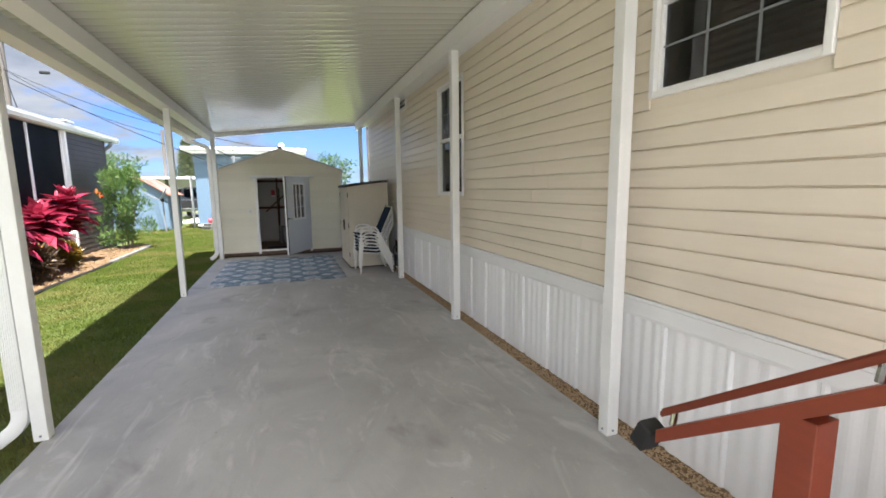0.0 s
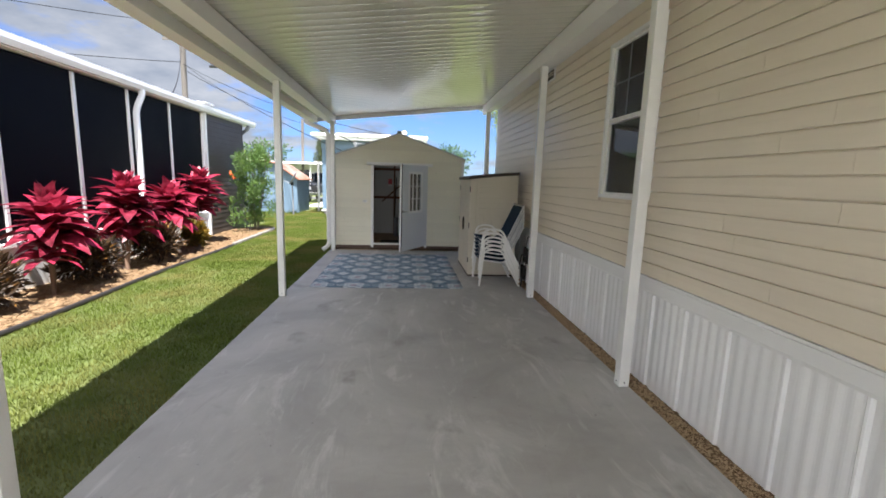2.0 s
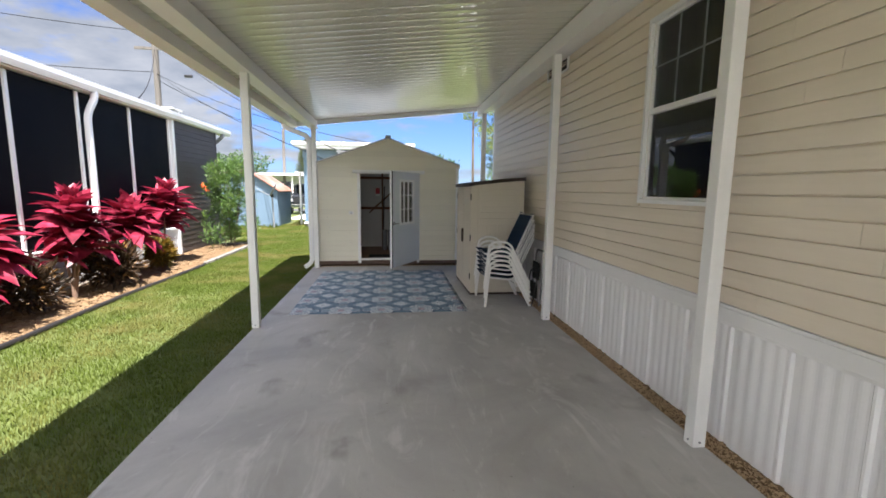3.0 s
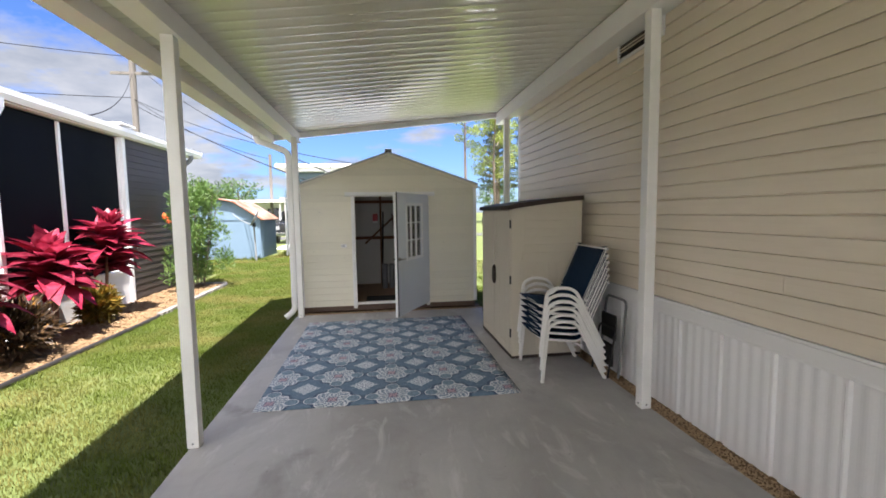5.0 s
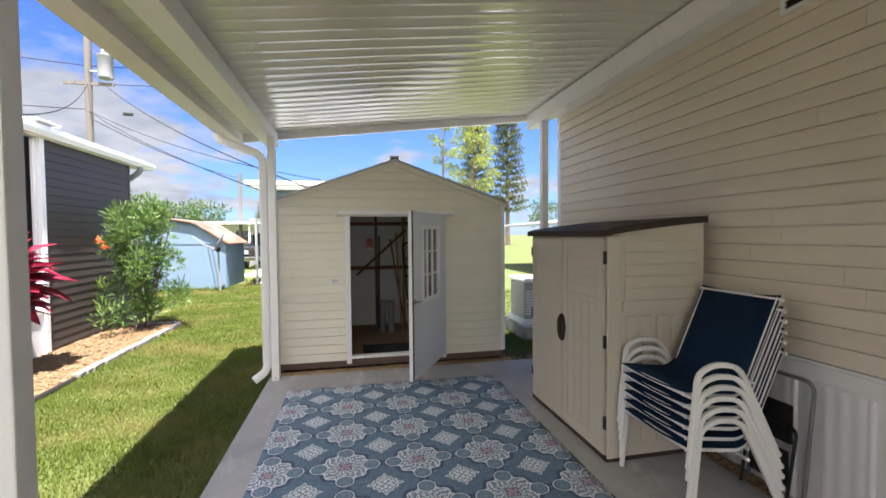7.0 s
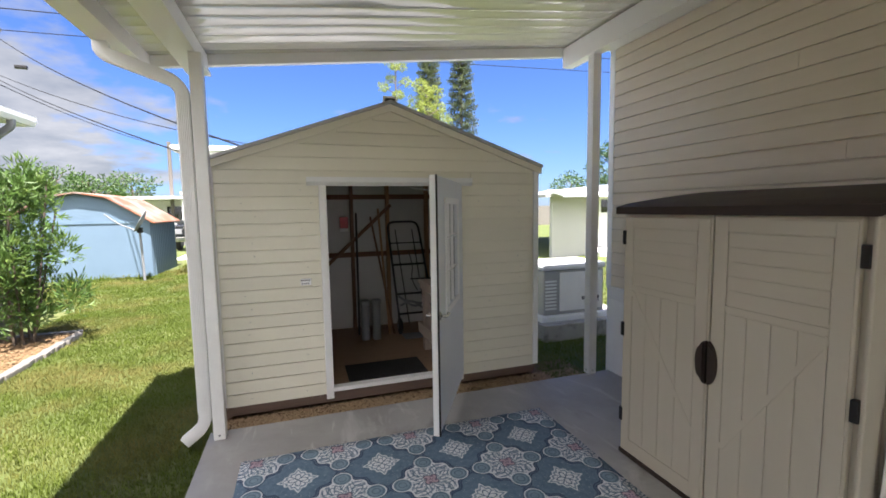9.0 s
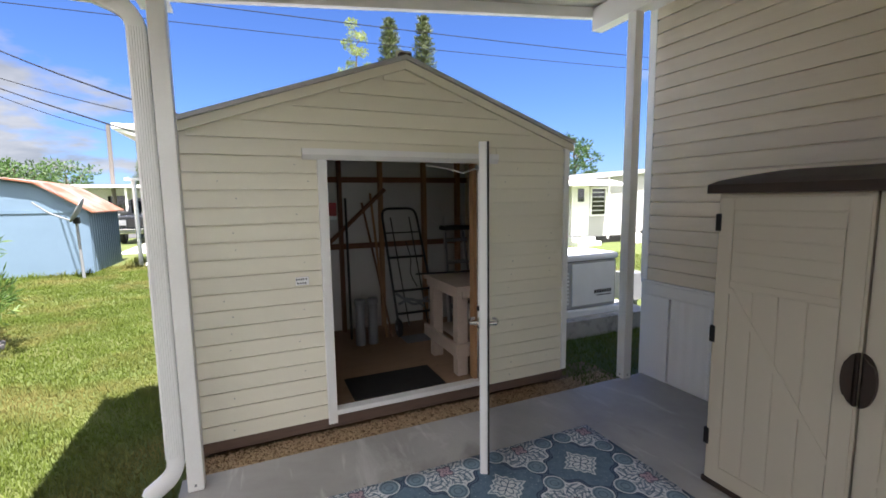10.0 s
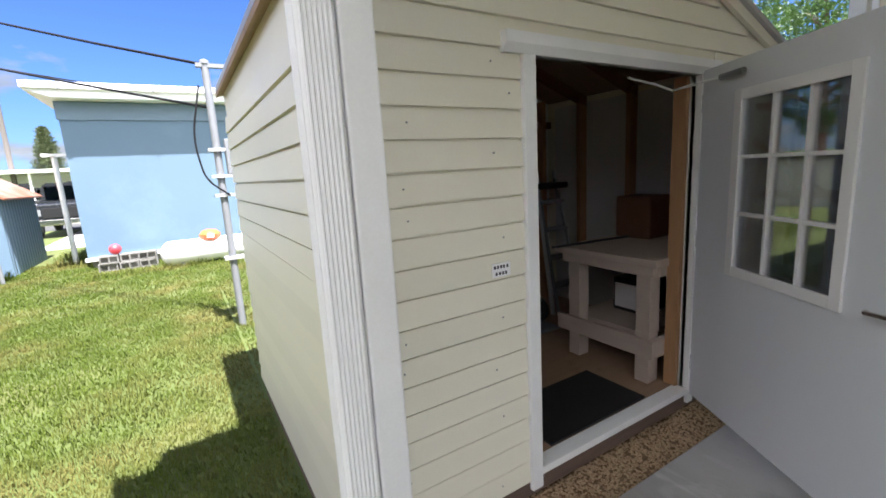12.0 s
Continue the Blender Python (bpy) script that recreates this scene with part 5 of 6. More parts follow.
part("corner_trim", boxes((NX - 0.06, NX + 0.035, NYS - 0.03, NYS + 0.06, -0.05, NTOP), bevel=0.004), WHITE, nb)
part("corner_trim", boxes((NX - 0.02, NX + 0.022, NY1, NY1 + 0.05, -0.05, NTOP), bevel=0.004), BROWN_SIDING, nb)
ys = [NY0, -2.0, 0.0, 2.0, 3.9, 5.7, 7.15, 8.5, 9.80, 11.2, NYS - 0.03]
for y0, y1 in zip(ys, ys[1:]):
    part("screen", boxes((NX - 0.06, NX - 0.055, y0, y1 - 0.03, 0.62, NTOP - 0.02)), SCREEN, nb, "black insect screen")
    part("mullion", boxes((NX - 0.075, NX - 0.02, y1 - 0.06, y1 - 0.012, 0.56, NTOP - 0.02), bevel=0.003), WHITE if y1 > 9 else WHITE_WORN, nb)
part("screen_sill", boxes((NX - 0.11, NX + 0.02, NY0, NYS - 0.03, 0.56, 0.62), bevel=0.005), WHITE, nb)
# roof edge: fascia, soffit and gutter
bm = prism(bmesh.new(), [(NX + 0.05, NTOP + 0.15), (NX + 0.16, NTOP + 0.15), (NX + 0.16, NTOP + 0.08), (NX + 0.12, NTOP + 0.01), (NX + 0.05, NTOP + 0.01)], NY0, NY1 + 0.85)
part("gutter", bm, WHITE, nb)
part("soffit", boxes((NX - 0.1, NX + 0.05, NY0, NY1 + 0.8, NTOP, NTOP + 0.04)), WHITE_WORN, nb)
bm = prism(bmesh.new(), [(NX + 0.06, NTOP + 0.155), (NX - 3.0, NTOP + 0.55), (NX - 6.4, NTOP + 0.155), (NX - 6.4, NTOP + 0.045), (NX + 0.049, NTOP + 0.045)], NY0 - 0.3, NY1 + 0.8)
part("roof", bm, ROOF_METAL, nb)
part("roof_flashing", boxes((NX - 0.12, NX + 0.18, NYS - 0.3, NYS + 0.2, NTOP + 0.19, NTOP + 0.22), bevel=0.01), WHITE, nb)
for y, x in ((9.98, NX + 0.0), (NY1 + 0.28, NX - 0.28)):
    pts = rounded([(NX + 0.105, y, NTOP + 0.02), (NX + 0.105, y, NTOP - 0.08), (x + 0.045, y - 0.12 * (y < 12), NTOP - 0.36), (x + 0.045, y - 0.12 * (y < 12), 0.0)], 0.12, 5)
    part("downspout", tube(bmesh.new(), pts, 0.04, squash=(0.035, 0.045, (0, 1, 0))), WHITE if y < 12 else GALV, nb, smooth=True)
# porch things seen dimly behind the screen
table = part("porch_table", boxes((NX - 1.4, NX - 0.7, 10.6, 12.0, 0.70, 0.75), (NX - 1.35, NX - 1.3, 10.65, 10.7, 0.05, 0.70), (NX - 0.8, NX - 0.75, 11.9, 11.95, 0.05, 0.70), (NX - 1.35, NX - 1.3, 11.9, 11.95, 0.05, 0.70), (NX - 0.8, NX - 0.75, 10.65, 10.7, 0.05, 0.70)), WHITE_WORN)
tagged(table, "pale table standing inside the screened porch", "table")

# ---- planting bed ----
bed = part("planting_bed", boxes((NX + 0.001, -3.78, 2.0, 14.6, -0.06, -0.022)), MULCH)
tagged(bed, "straw-coloured mulch bed along the neighbouring house", "flower bed", kind="structure")
rnd = np.random.default_rng(8)
N = 9000
cx = np.stack([rnd.uniform(NX + 0.03, -3.82, N), rnd.uniform(3.0, 14.55, N), rnd.uniform(-0.02, -0.004, N)], 1)
ang_ = rnd.uniform(0, 6.28, N)
ln, wd = rnd.uniform(0.015, 0.045, N), rnd.uniform(0.004, 0.012, N)
d1 = np.stack([np.cos(ang_) * ln, np.sin(ang_) * ln, rnd.uniform(-0.008, 0.012, N)], 1)
d2 = np.stack([-np.sin(ang_) * wd, np.cos(ang_) * wd, rnd.uniform(-0.004, 0.004, N)], 1)
d3 = np.array((0, 0, 0.007))
vs = np.stack([cx - d1 - d2, cx + d1 - d2, cx + d1 + d2, cx - d1 + d2, cx + d3], 1).reshape(-1, 3)
i0 = np.arange(N)[:, None] * 5
fs = np.concatenate([i0 + np.array(f) for f in ((0, 1, 4), (1, 2, 4), (2, 3, 4), (3, 0, 4))], 0)
chips = part("mulch_chips", (vs.tolist(), [], fs.tolist()), MULCH)
tagged(chips, "loose straw-coloured wood chips on the bed", "mulch", kind="stuff")
edge = part("bed_edging", tubes(([(-3.76 + 0.03 * math.sin(y * 1.3), y, -0.02) for y in np.arange(2.0, 11.4, 0.3)], 0.032)), EDGING, smooth=True)
tagged(edge, "dark plastic lawn edging along the bed", "edging", kind="structure")
stones = thing("edging_stones", (-3.77, 13, -0.04), "pale scalloped edging stones at the bed's end", "edging", kind="structure")
bm = bmesh.new()
box(bm, -0.05, 0.05, -0.068, 0.068, -0.04, 0.045, bevel=0.015)
stone0 = part("stone", bm, STONE_EDGE, stones)
place = [(-3.77, 11.45 + 0.14 * k, 0.0) for k in range(22)] + [(-3.85 - 0.14 * k, 14.6, 90.0) for k in range(6)]
rnd = random.Random(5)
for k, (x, y, a) in enumerate(place):
    m = Matrix.Translation((x + rnd.uniform(-0.012, 0.012), y, -0.03)) @ Matrix.Rotation(radians(a + rnd.uniform(-8, 8)), 4, "Z")
    if k == 0:
        stone0.matrix_basis = m
    else:
        piece("stone", stone0.data, stones, m)


# ---- plants ----
def leaf_mesh(name, length, width, droop, mat, fold=0.25):
    """One long pointed leaf from the origin along +x, folded along its rib and drooping to its tip."""
    n = 7
    vs, fs = [], []
    for i in range(n + 1):
        s = i / n
        w = width * (0.18 + 0.82 * math.sin(math.pi * min(1.0, s * 0.86 + 0.07)) ** 0.9) * (1 - s ** 6)
        x, z = length * s * (1 - 0.15 * droop * s), length * (0.22 * s - droop * s * s)
        vs += [(x, -w / 2, z + fold * w * 0.5), (x, 0, z), (x, w / 2, z + fold * w * 0.5)]
    for i in range(n):
        a = i * 3
        fs += [(a, a + 1, a + 4, a + 3), (a + 1, a + 2, a + 5, a + 4)]
    me = bpy.data.meshes.new(name)
    me.from_pydata(vs, [], fs)
    me.materials.append(mat)
    for p in me.polygons:
        p.use_smooth = True
    return me


TI = [leaf_mesh("leaf", 0.47, 0.205, 0.40, TI_LEAF), leaf_mesh("leaf", 0.52, 0.215, 0.68, TI_LEAF), leaf_mesh("leaf", 0.38, 0.175, 0.20, TI_LEAF)]


def ti_plant(x, y, heads, seed, label):
    """A cane with rosettes of broad crimson leaves. heads: (dx, dy, height, size)."""
    rnd = random.Random(seed)
    plant = thing("ti_plant", (x, y, -0.03), label, "plant", "crimson plants in the bed")
    for dx_, dy_, h, size in heads:
        top = Vector((x + dx_, y + dy_, h))
        mid = Vector((x + dx_ * 0.3, y + dy_ * 0.3, h * 0.45))
        pts = rounded([(x, y, -0.04), mid, top], 0.3, 5)
        part("stem", tube(bmesh.new(), pts, 0.02, 8, radii=[0.026 - 0.012 * i / len(pts) for i in range(len(pts))]), TI_STEM, plant, smooth=True)
        n = int(56 * size)
        for i in range(n):
            s = i / n
            pitch = -radians(72 * (1 - s) ** 0.8 * 0.2 - 8 + 75 * s) + radians(rnd.uniform(-9, 9))
            yaw = i * 2.399 + rnd.uniform(-0.25, 0.25)
            at = top + Vector((0, 0, -0.40 * (1 - s) * size))
            m = Matrix.Translation(at) @ Matrix.Rotation(yaw, 4, "Z") @ Matrix.Rotation(pitch, 4, "Y") @ Matrix.Rotation(radians(rnd.uniform(-25, 25)), 4, "X")
            sc = (0.82 + 0.3 * rnd.random()) * size * (1 - 0.2 * s)
            piece("leaf", TI[2 if s > 0.75 else rnd.choice((0, 1))], plant, m @ Matrix.Scale(sc, 4))
    return plant


ti_plant(-4.33, 6.98, [(0.02, 0.05, 1.12, 1.15), (-0.06, 0.2, 0.92, 0.9), (0.1, -0.15, 0.72, 0.75)], 1, "tall crimson-leaved ti plant with a broad drooping head")
ti_plant(-4.36, 8.52, [(0.0, 0.12, 1.30, 1.15), (0.08, 0.26, 1.0, 0.95), (-0.1, -0.05, 0.82, 0.8)], 2, "crimson ti plant with several stacked leaf heads")
ti_plant(-4.45, 10.15, [(0.0, -0.05, 1.15, 1.3), (-0.05, 0.2, 0.95, 0.95)], 3, "crimson ti plant on a bare forked cane")
ti_plant(-4.58, 11.45, [(0.05, 0.1, 1.42, 1.3), (-0.02, 0.2, 1.1, 1.0)], 4, "upright crimson ti plant beside the brown wall")
ti_plant(-4.40, 5.2, [(0.0, 0.0, 1.15, 1.1), (0.05, 0.2, 0.85, 0.8)], 5, "crimson ti plant half hidden by a post")


def foliage(n, centre, radii, length, width, seed, hollow=0.35, lift=0.3):
    """Many small pointed leaves spread through an uneven mound, as vertices and faces."""
    rnd = np.random.default_rng(seed)
    d = rnd.normal(size=(n, 3))
    d /= np.linalg.norm(d, axis=1)[:, None]
    r = rnd.uniform(hollow ** 3, 1, n) ** (1 / 3)
    lump = np.array([0.78 + 0.45 * noise.noise(Vector(v) * 2.1 + Vector((seed, 0, 0))) for v in d])
    p = d * (r * lump)[:, None] * np.array(radii) + np.array(centre)
    out_ = d + rnd.normal(size=(n, 3)) * 0.55 + np.array((0, 0, lift))
    out_ /= np.linalg.norm(out_, axis=1)[:, None]
    side = np.cross(out_, rnd.normal(size=(n, 3)))
    side /= np.linalg.norm(side, axis=1)[:, None]
    nor = np.cross(out_, side)
    L = length * rnd.uniform(0.6, 1.25, n)[:, None]
    W = width * rnd.uniform(0.7, 1.2, n)[:, None]
    vs = np.stack([p, p + out_ * L * 0.5 + side * W / 2 + nor * L * 0.06, p + out_ * L - nor * L * 0.10, p + out_ * L * 0.5 - side * W / 2 + nor * L * 0.06], 1).reshape(-1, 3)
    i0 = np.arange(n)[:, None] * 4
    fs = np.concatenate([i0 + np.array((0, 1, 2)), i0 + np.array((0, 2, 3))], 0)
    return vs, fs


def merged(*sets):
    vs, fs, n = [], [], 0
    for v, f in sets:
        vs.append(v)
        fs.append(f + n)
        n += len(v)
    return np.vstack(vs).tolist(), [], np.vstack(fs).tolist()


def croton(x, y, h, w, seed, mat, label):
    plant = thing("croton_bush", (x, y, -0.03), label, "bush")
    rnd = random.Random(seed)
    for k in range(6):
        a = k * 1.05 + rnd.random()
        part("stem", tubes(([(x, y, -0.04), (x + 0.5 * w * math.cos(a) * 0.5, y + 0.5 * w * math.sin(a) * 0.5, h * 0.55)], 0.008), seg=6), TI_STEM, plant)
    part("crown", merged(foliage(900, (x, y, h * 0.55), (w * 0.5, w * 0.5, h * 0.5), 0.15, 0.04, seed, 0.3, 0.5), foliage(200, (x, y, h * 0.35), (w * 0.55, w * 0.55, h * 0.3), 0.15, 0.045, seed + 50, 0.5, 0.2)), mat, plant)


croton(-4.45, 7.75, 0.62, 0.85, 11, CROTON, "dark multicoloured croton bush in the mulch")
croton(-4.30, 9.25, 0.66, 0.9, 12, CROTON, "dark maroon croton bush in the mulch")
croton(-4.45, 11.02, 0.52, 0.50, 13, CROTON_YELLOW, "small yellow-tipped croton in the mulch")
croton(-4.45, 6.1, 0.62, 0.8, 14, CROTON, "dark multicoloured croton bush behind a post")

ole = thing("oleander_bush", (-4.25, 14.2, -0.03), "leafy green oleander bush with an orange bloom", "bush")
rnd = random.Random(21)
for k in range(12):
    a, r = rnd.uniform(0, 6.28), rnd.uniform(0.15, 0.5)
    tip = (-4.25 + r * math.cos(a), 14.2 + r * math.sin(a), rnd.uniform(1.4, 2.2))
    part("stem", tube(bmesh.new(), rounded([(-4.25 + 0.1 * math.cos(a), 14.2 + 0.1 * math.sin(a), -0.04), (-4.25 + 0.6 * r * math.cos(a), 14.2 + 0.6 * r * math.sin(a), 0.9), tip], 0.4, 4), 0.012, 6), BARK, ole)
sets = []
for k in range(46):
    a, r, z = rnd.uniform(0, 6.28), rnd.uniform(0.05, 0.72), rnd.uniform(0.3, 2.2)
    r *= 1.0 if z < 1.7 else 0.7
    sets.append(foliage(120, (-4.25 + r * math.cos(a), 14.2 + r * math.sin(a), z), (0.20, 0.20, 0.26), 0.13, 0.022, 100 + k, 0.05, 0.7))
part("crown", merged(*sets), OLEANDER, ole)
for p in ((-4.66, 13.75, 1.60), (-4.60, 13.8, 1.50)):
    part("bloom", merged(foliage(26, p, (0.05, 0.05, 0.05), 0.05, 0.035, 7, 0.1, 0.3)), ORANGE, ole, "orange bloom")

# ---- blue house beyond the shed ----
bh = thing("blue_house", (0, 20.4, 0), "pale blue painted house with a white roof edge", "house")
for r in ((-3.43, 0.75, 20.4, 20.55), (-3.43, -3.29, 20.55, 27), (0.61, 0.75, 20.55, 27), (-3.43, 0.75, 27, 27.15)):
    part("wall", boxes((*r, 0.12, 3.12)), BLUE_WALL, bh)
# board added in place of the band of shade under the eave
part("eave_shade_board", boxes((-3.46, 0.78, 20.37, 20.399, 2.79, 3.12)), BLUE_METAL, bh)
part("sill_board", boxes((-3.47, 0.79, 20.34, 20.399, 0.10, 0.17), bevel=0.01), WHITE_WORN, bh)
part("foundation", boxes((-3.38, 0.70, 20.45, 27.1, -0.05, 0.12)), BLOCK, bh)
bm = prism(bmesh.new(), [(-3.78, 3.25), (-3.78, 3.40), (1.05, 3.40), (1.05, 3.13), (-3.40, 3.13)], 20.02, 27.6)
part("roof", bm, WHITE_WORN, bh)
part("gutter", boxes((-3.80, 1.07, 19.95, 20.019, 3.27, 3.39), bevel=0.01), WHITE, bh)
for x in (-3.3, -1.9, -0.5):
    part("gutter_strap", boxes((x, x + 0.06, 19.94, 19.949, 3.26, 3.40)), GALV, bh)
part("roof_vent", lathe(bmesh.new(), [(0.06, 0), (0.06, 0.20), (0.13, 0.22), (0.13, 0.28), (0.04, 0.34)], (0.05, 21.4, 3.40), 12), WHITE, bh)
part("porch_post", tubes(([(-3.82, 21.6, -0.05), (-3.82, 21.6, 2.2)], 0.05)), WHITE, bh)
part("porch_beam", boxes((-4.0, -3.435, 21.5, 21.7, 2.2, 2.26)), WHITE, bh)

blocks = thing("block_pile", (-2.75, 19.9, -0.05), "low stack of weathered concrete blocks before the blue wall", "blocks")
rnd = random.Random(9)
bm = bmesh.new()
for w in ((0, 0.30, 0, 0.025), (0, 0.30, 0.125, 0.15), (0, 0.025, 0.025, 0.125), (0.138, 0.162, 0.025, 0.125), (0.275, 0.30, 0.025, 0.125)):
    box(bm, w[0], w[1], w[2], w[3], 0, 0.19)
box(bm, 0.025, 0.137, 0.025, 0.125, 0, 0.12)
box(bm, 0.163, 0.275, 0.025, 0.125, 0, 0.15)
bmesh.ops.transform(bm, matrix=Matrix.Rotation(radians(90), 4, "X"), verts=bm.verts)
b0 = part("block", bm, BLOCK, blocks)
for k in range(6):
    m = Matrix.Translation((-3.2 + 0.31 * (k % 3) + 0.02 * (k // 3) + rnd.uniform(-0.01, 0.01), 19.95 + rnd.uniform(-0.04, 0.04), -0.05 + 0.151 * (k // 3))) @ Matrix.Rotation(radians(rnd.uniform(-4, 4)), 4, "Z")
    if k == 0:
        b0.matrix_basis = m
    else:
        piece("block", b0.data, blocks, m)
ball = part("play_ball", lathe(bmesh.new(), [(0.1 * math.sin(math.pi * k / 10) + 0.001, 0.1 - 0.1 * math.cos(math.pi * k / 10)) for k in range(11)], (-2.92, 19.86, 0.252), 16), RED, smooth="all")
tagged(ball, "faded red play ball on the concrete blocks", "ball")

tank = thing("propane_tank", (-1.3, 19.3, 0), "white horizontal propane tank lying on short legs", "tank")
n = 8
prof = [(0.23 * math.sin(math.pi / 2 * k / n) + 0.001, 0.2 - 0.2 * math.cos(math.pi / 2 * k / n)) for k in range(n + 1)]
prof += [(r, 1.8 - z) for r, z in prof[::-1]]
part("shell", lathe(bmesh.new(), prof, seg=24, m=Matrix.Translation((-2.2, 19.35, 0.20)) @ Matrix.Rotation(radians(90), 4, "Y")), WHITE_WORN, tank, smooth=True)
for x in (-1.9, -0.8):
    part("leg", boxes((x, x + 0.08, 19.2, 19.5, -0.05, 0.05)), GALV, tank)
part("valve_cover", lathe(bmesh.new(), [(0.16, 0.0), (0.19, 0.04), (0.19, 0.10), (0.13, 0.17), (0.04, 0.19)], (-1.33, 19.33, 0.40), 16), ORANGE, tank, "orange valve cover", smooth=True)
part("cover_label", boxes((-1.39, -1.27, 19.135, 19.14, 0.44, 0.51)), WHITE, tank)

# ---- blue metal shed with a rusted roof ----
bs = thing("metal_shed", (-5.9, 22, 0), "pale blue ribbed metal shed under a rusted tin roof", "shed")
BX0, BX1, BY0, BY1 = -7.7, -4.58, 20.7, 23.1
gab = [(BX0, -0.05), (BX1, -0.05), (BX1, 1.46), (-5.50, 2.06), (-6.14, 2.18), (-6.78, 2.06), (BX0, 1.46)]
part("front_wall", prism(bmesh.new(), gab, BY0, BY0 + 0.03), BLUE_METAL, bs)
part("back_wall", prism(bmesh.new(), gab, BY1 - 0.03, BY1), BLUE_METAL, bs)
part("front_band", boxes((BX0, BX1 + 0.01, BY0 - 0.02, BY0 - 0.001, 1.41, 1.48)), BLUE_WALL, bs)
for x0, s in ((BX1, 1), (BX0, -1)):
    bm = bmesh.new()
    y = BY0 + 0.03
    while y < BY1 - 0.03:
        for a, b_, wa, wb in ((0, 0.06, 0, 0), (0.06, 0.085, 0, 0.03), (0.085, 0.145, 0.03, 0.03), (0.145, 0.17, 0.03, 0)):
            bm.faces.new([bm.verts.new((x0 - s * (0.03 - w), y + v, z)) for v, w, z in ((a, wa, -0.05), (b_, wb, -0.05), (b_, wb, 1.46), (a, wa, 1.46))])
        y += 0.17
    part("side_wall", bm, BLUE_METAL, bs)
prf = [(BX0 - 0.13, 1.39), (-6.80, 2.08), (-6.14, 2.20), (-5.48, 2.08), (BX1 + 0.13, 1.39)]
for (x0, z0), (x1, z1) in zip(prf, prf[1:]):
    part("roof_sheet", prism(bmesh.new(), [(x0, z0), (x1, z1), (x1, z1 + 0.035), (x0, z0 + 0.035)], BY0 - 0.15, BY1 + 0.15), RUST, bs)

dish = thing("satellite_dish", (-4.55, 19.9, -0.05), "grey satellite dish on a leaning pole", "satellite dish")
part("pole", tubes(([(-4.55, 19.9, -0.06), (-4.58, 19.9, 1.22)], 0.03)), GALV, dish, smooth=True)
rim = []
for i in range(6):
    r = 0.30 * i / 5
    rim.append((r + 0.002, 0.20 * r * r / 0.09 * 0.3))
bm = lathe(bmesh.new(), rim + [(0.302, 0.072), (0.002, 0.012)], seg=18, m=Matrix.Translation((-4.48, 19.85, 1.45)) @ Matrix.Rotation(radians(-62), 4, "Y") @ Matrix.Rotation(radians(10), 4, "X"))
part("reflector", bm, GALV, dish, smooth=True)
part("feed_arm", tubes((rounded([(-4.56, 19.88, 1.2), (-5.0, 19.8, 1.42), (-5.25, 19.75, 1.66)], 0.1), 0.018)), GALV, dish)
part("mount", boxes((-4.63, -4.52, 19.85, 19.95, 1.18, 1.32), bevel=0.01), BLACK, dish)

# ---- service mast beside the shed ----
mast = thing("service_mast", (-1.36, 14.64, -0.05), "grey power mast with boxes and a weatherhead", "power mast")
part("pole", tubes(([(-1.36, 14.64, -0.06), (-1.36, 14.64, 2.60)], 0.036), seg=12), GALV, mast, smooth=True)
part("weatherhead", lathe(bmesh.new(), [(0.036, 0), (0.045, 0.01), (0.042, 0.04), (0.02, 0.05)], (-1.36, 14.64, 2.60), 12), GALV, mast, smooth=True)
part("cross_arm", boxes((-1.44, -1.16, 14.61, 14.67, 2.575, 2.61)), GALV, mast)
for z in (0.68, 1.33, 1.52, 1.78):
    part("bracket", boxes((-1.44, -1.22, 14.585, 14.70, z, z + 0.03)), STEEL, mast)
part("meter_box", boxes((-1.29, -1.10, 14.58, 14.72, 1.55, 1.90), bevel=0.01), GALV, mast)
part("conduit", tubes((rounded([(-1.44, 14.6, 2.4), (-1.56, 14.58, 1.9), (-1.5, 14.58, 1.5), (-1.3, 14.58, 1.34)], 0.2), 0.009), seg=6), WIRE, mast)

# ---- generator on its pad ----
pad = part("concrete_pad", boxes((2.12, 3.62, 11.88, 12.85, -0.12, 0.165), bevel=0.012), PAD)
tagged(pad, "stained raised concrete pad on the grass", "pad", kind="structure")
gen_ = thing("standby_generator", (2.75, 12.35, 0.165), "white standby generator with louvred end on the concrete pad", "generator")
part("base", boxes((2.15, 3.16, 12.0, 12.70, 0.165, 0.25), bevel=0.02), WHITE_WORN, gen_)
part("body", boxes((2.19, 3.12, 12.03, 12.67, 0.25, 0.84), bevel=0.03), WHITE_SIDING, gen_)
part("lid", boxes((2.17, 3.14, 12.01, 12.69, 0.842, 0.92), bevel=0.035), WHITE, gen_)
part("access_panel", boxes((2.42, 3.08, 12.018, 12.029, 0.30, 0.81), bevel=0.003), WHITE_WORN, gen_)
for k in range(9):
    part("louvre", boxes((2.21, 2.37, 12.016, 12.029, 0.33 + 0.045 * k, 0.352 + 0.045 * k)), WHITE_WORN, gen_)
bm = bmesh.new()
for k in range(7):
    box(bm, 2.76 + 0.04 * k, 2.79 + 0.04 * k, 12.0155, 12.0175, 0.43, 0.475)
box(bm, 2.80, 3.03, 12.0155, 12.0175, 0.40, 0.412)
part("badge", bm, BLACK, gen_, "dark raised badge bar")
ac = part("utility_box", boxes((3.95, 4.30, 12.6, 12.9, 0.08, 0.48), (4.0, 4.05, 12.7, 12.75, -0.05, 0.08), (4.2, 4.25, 12.7, 12.75, -0.05, 0.08)), GALV)
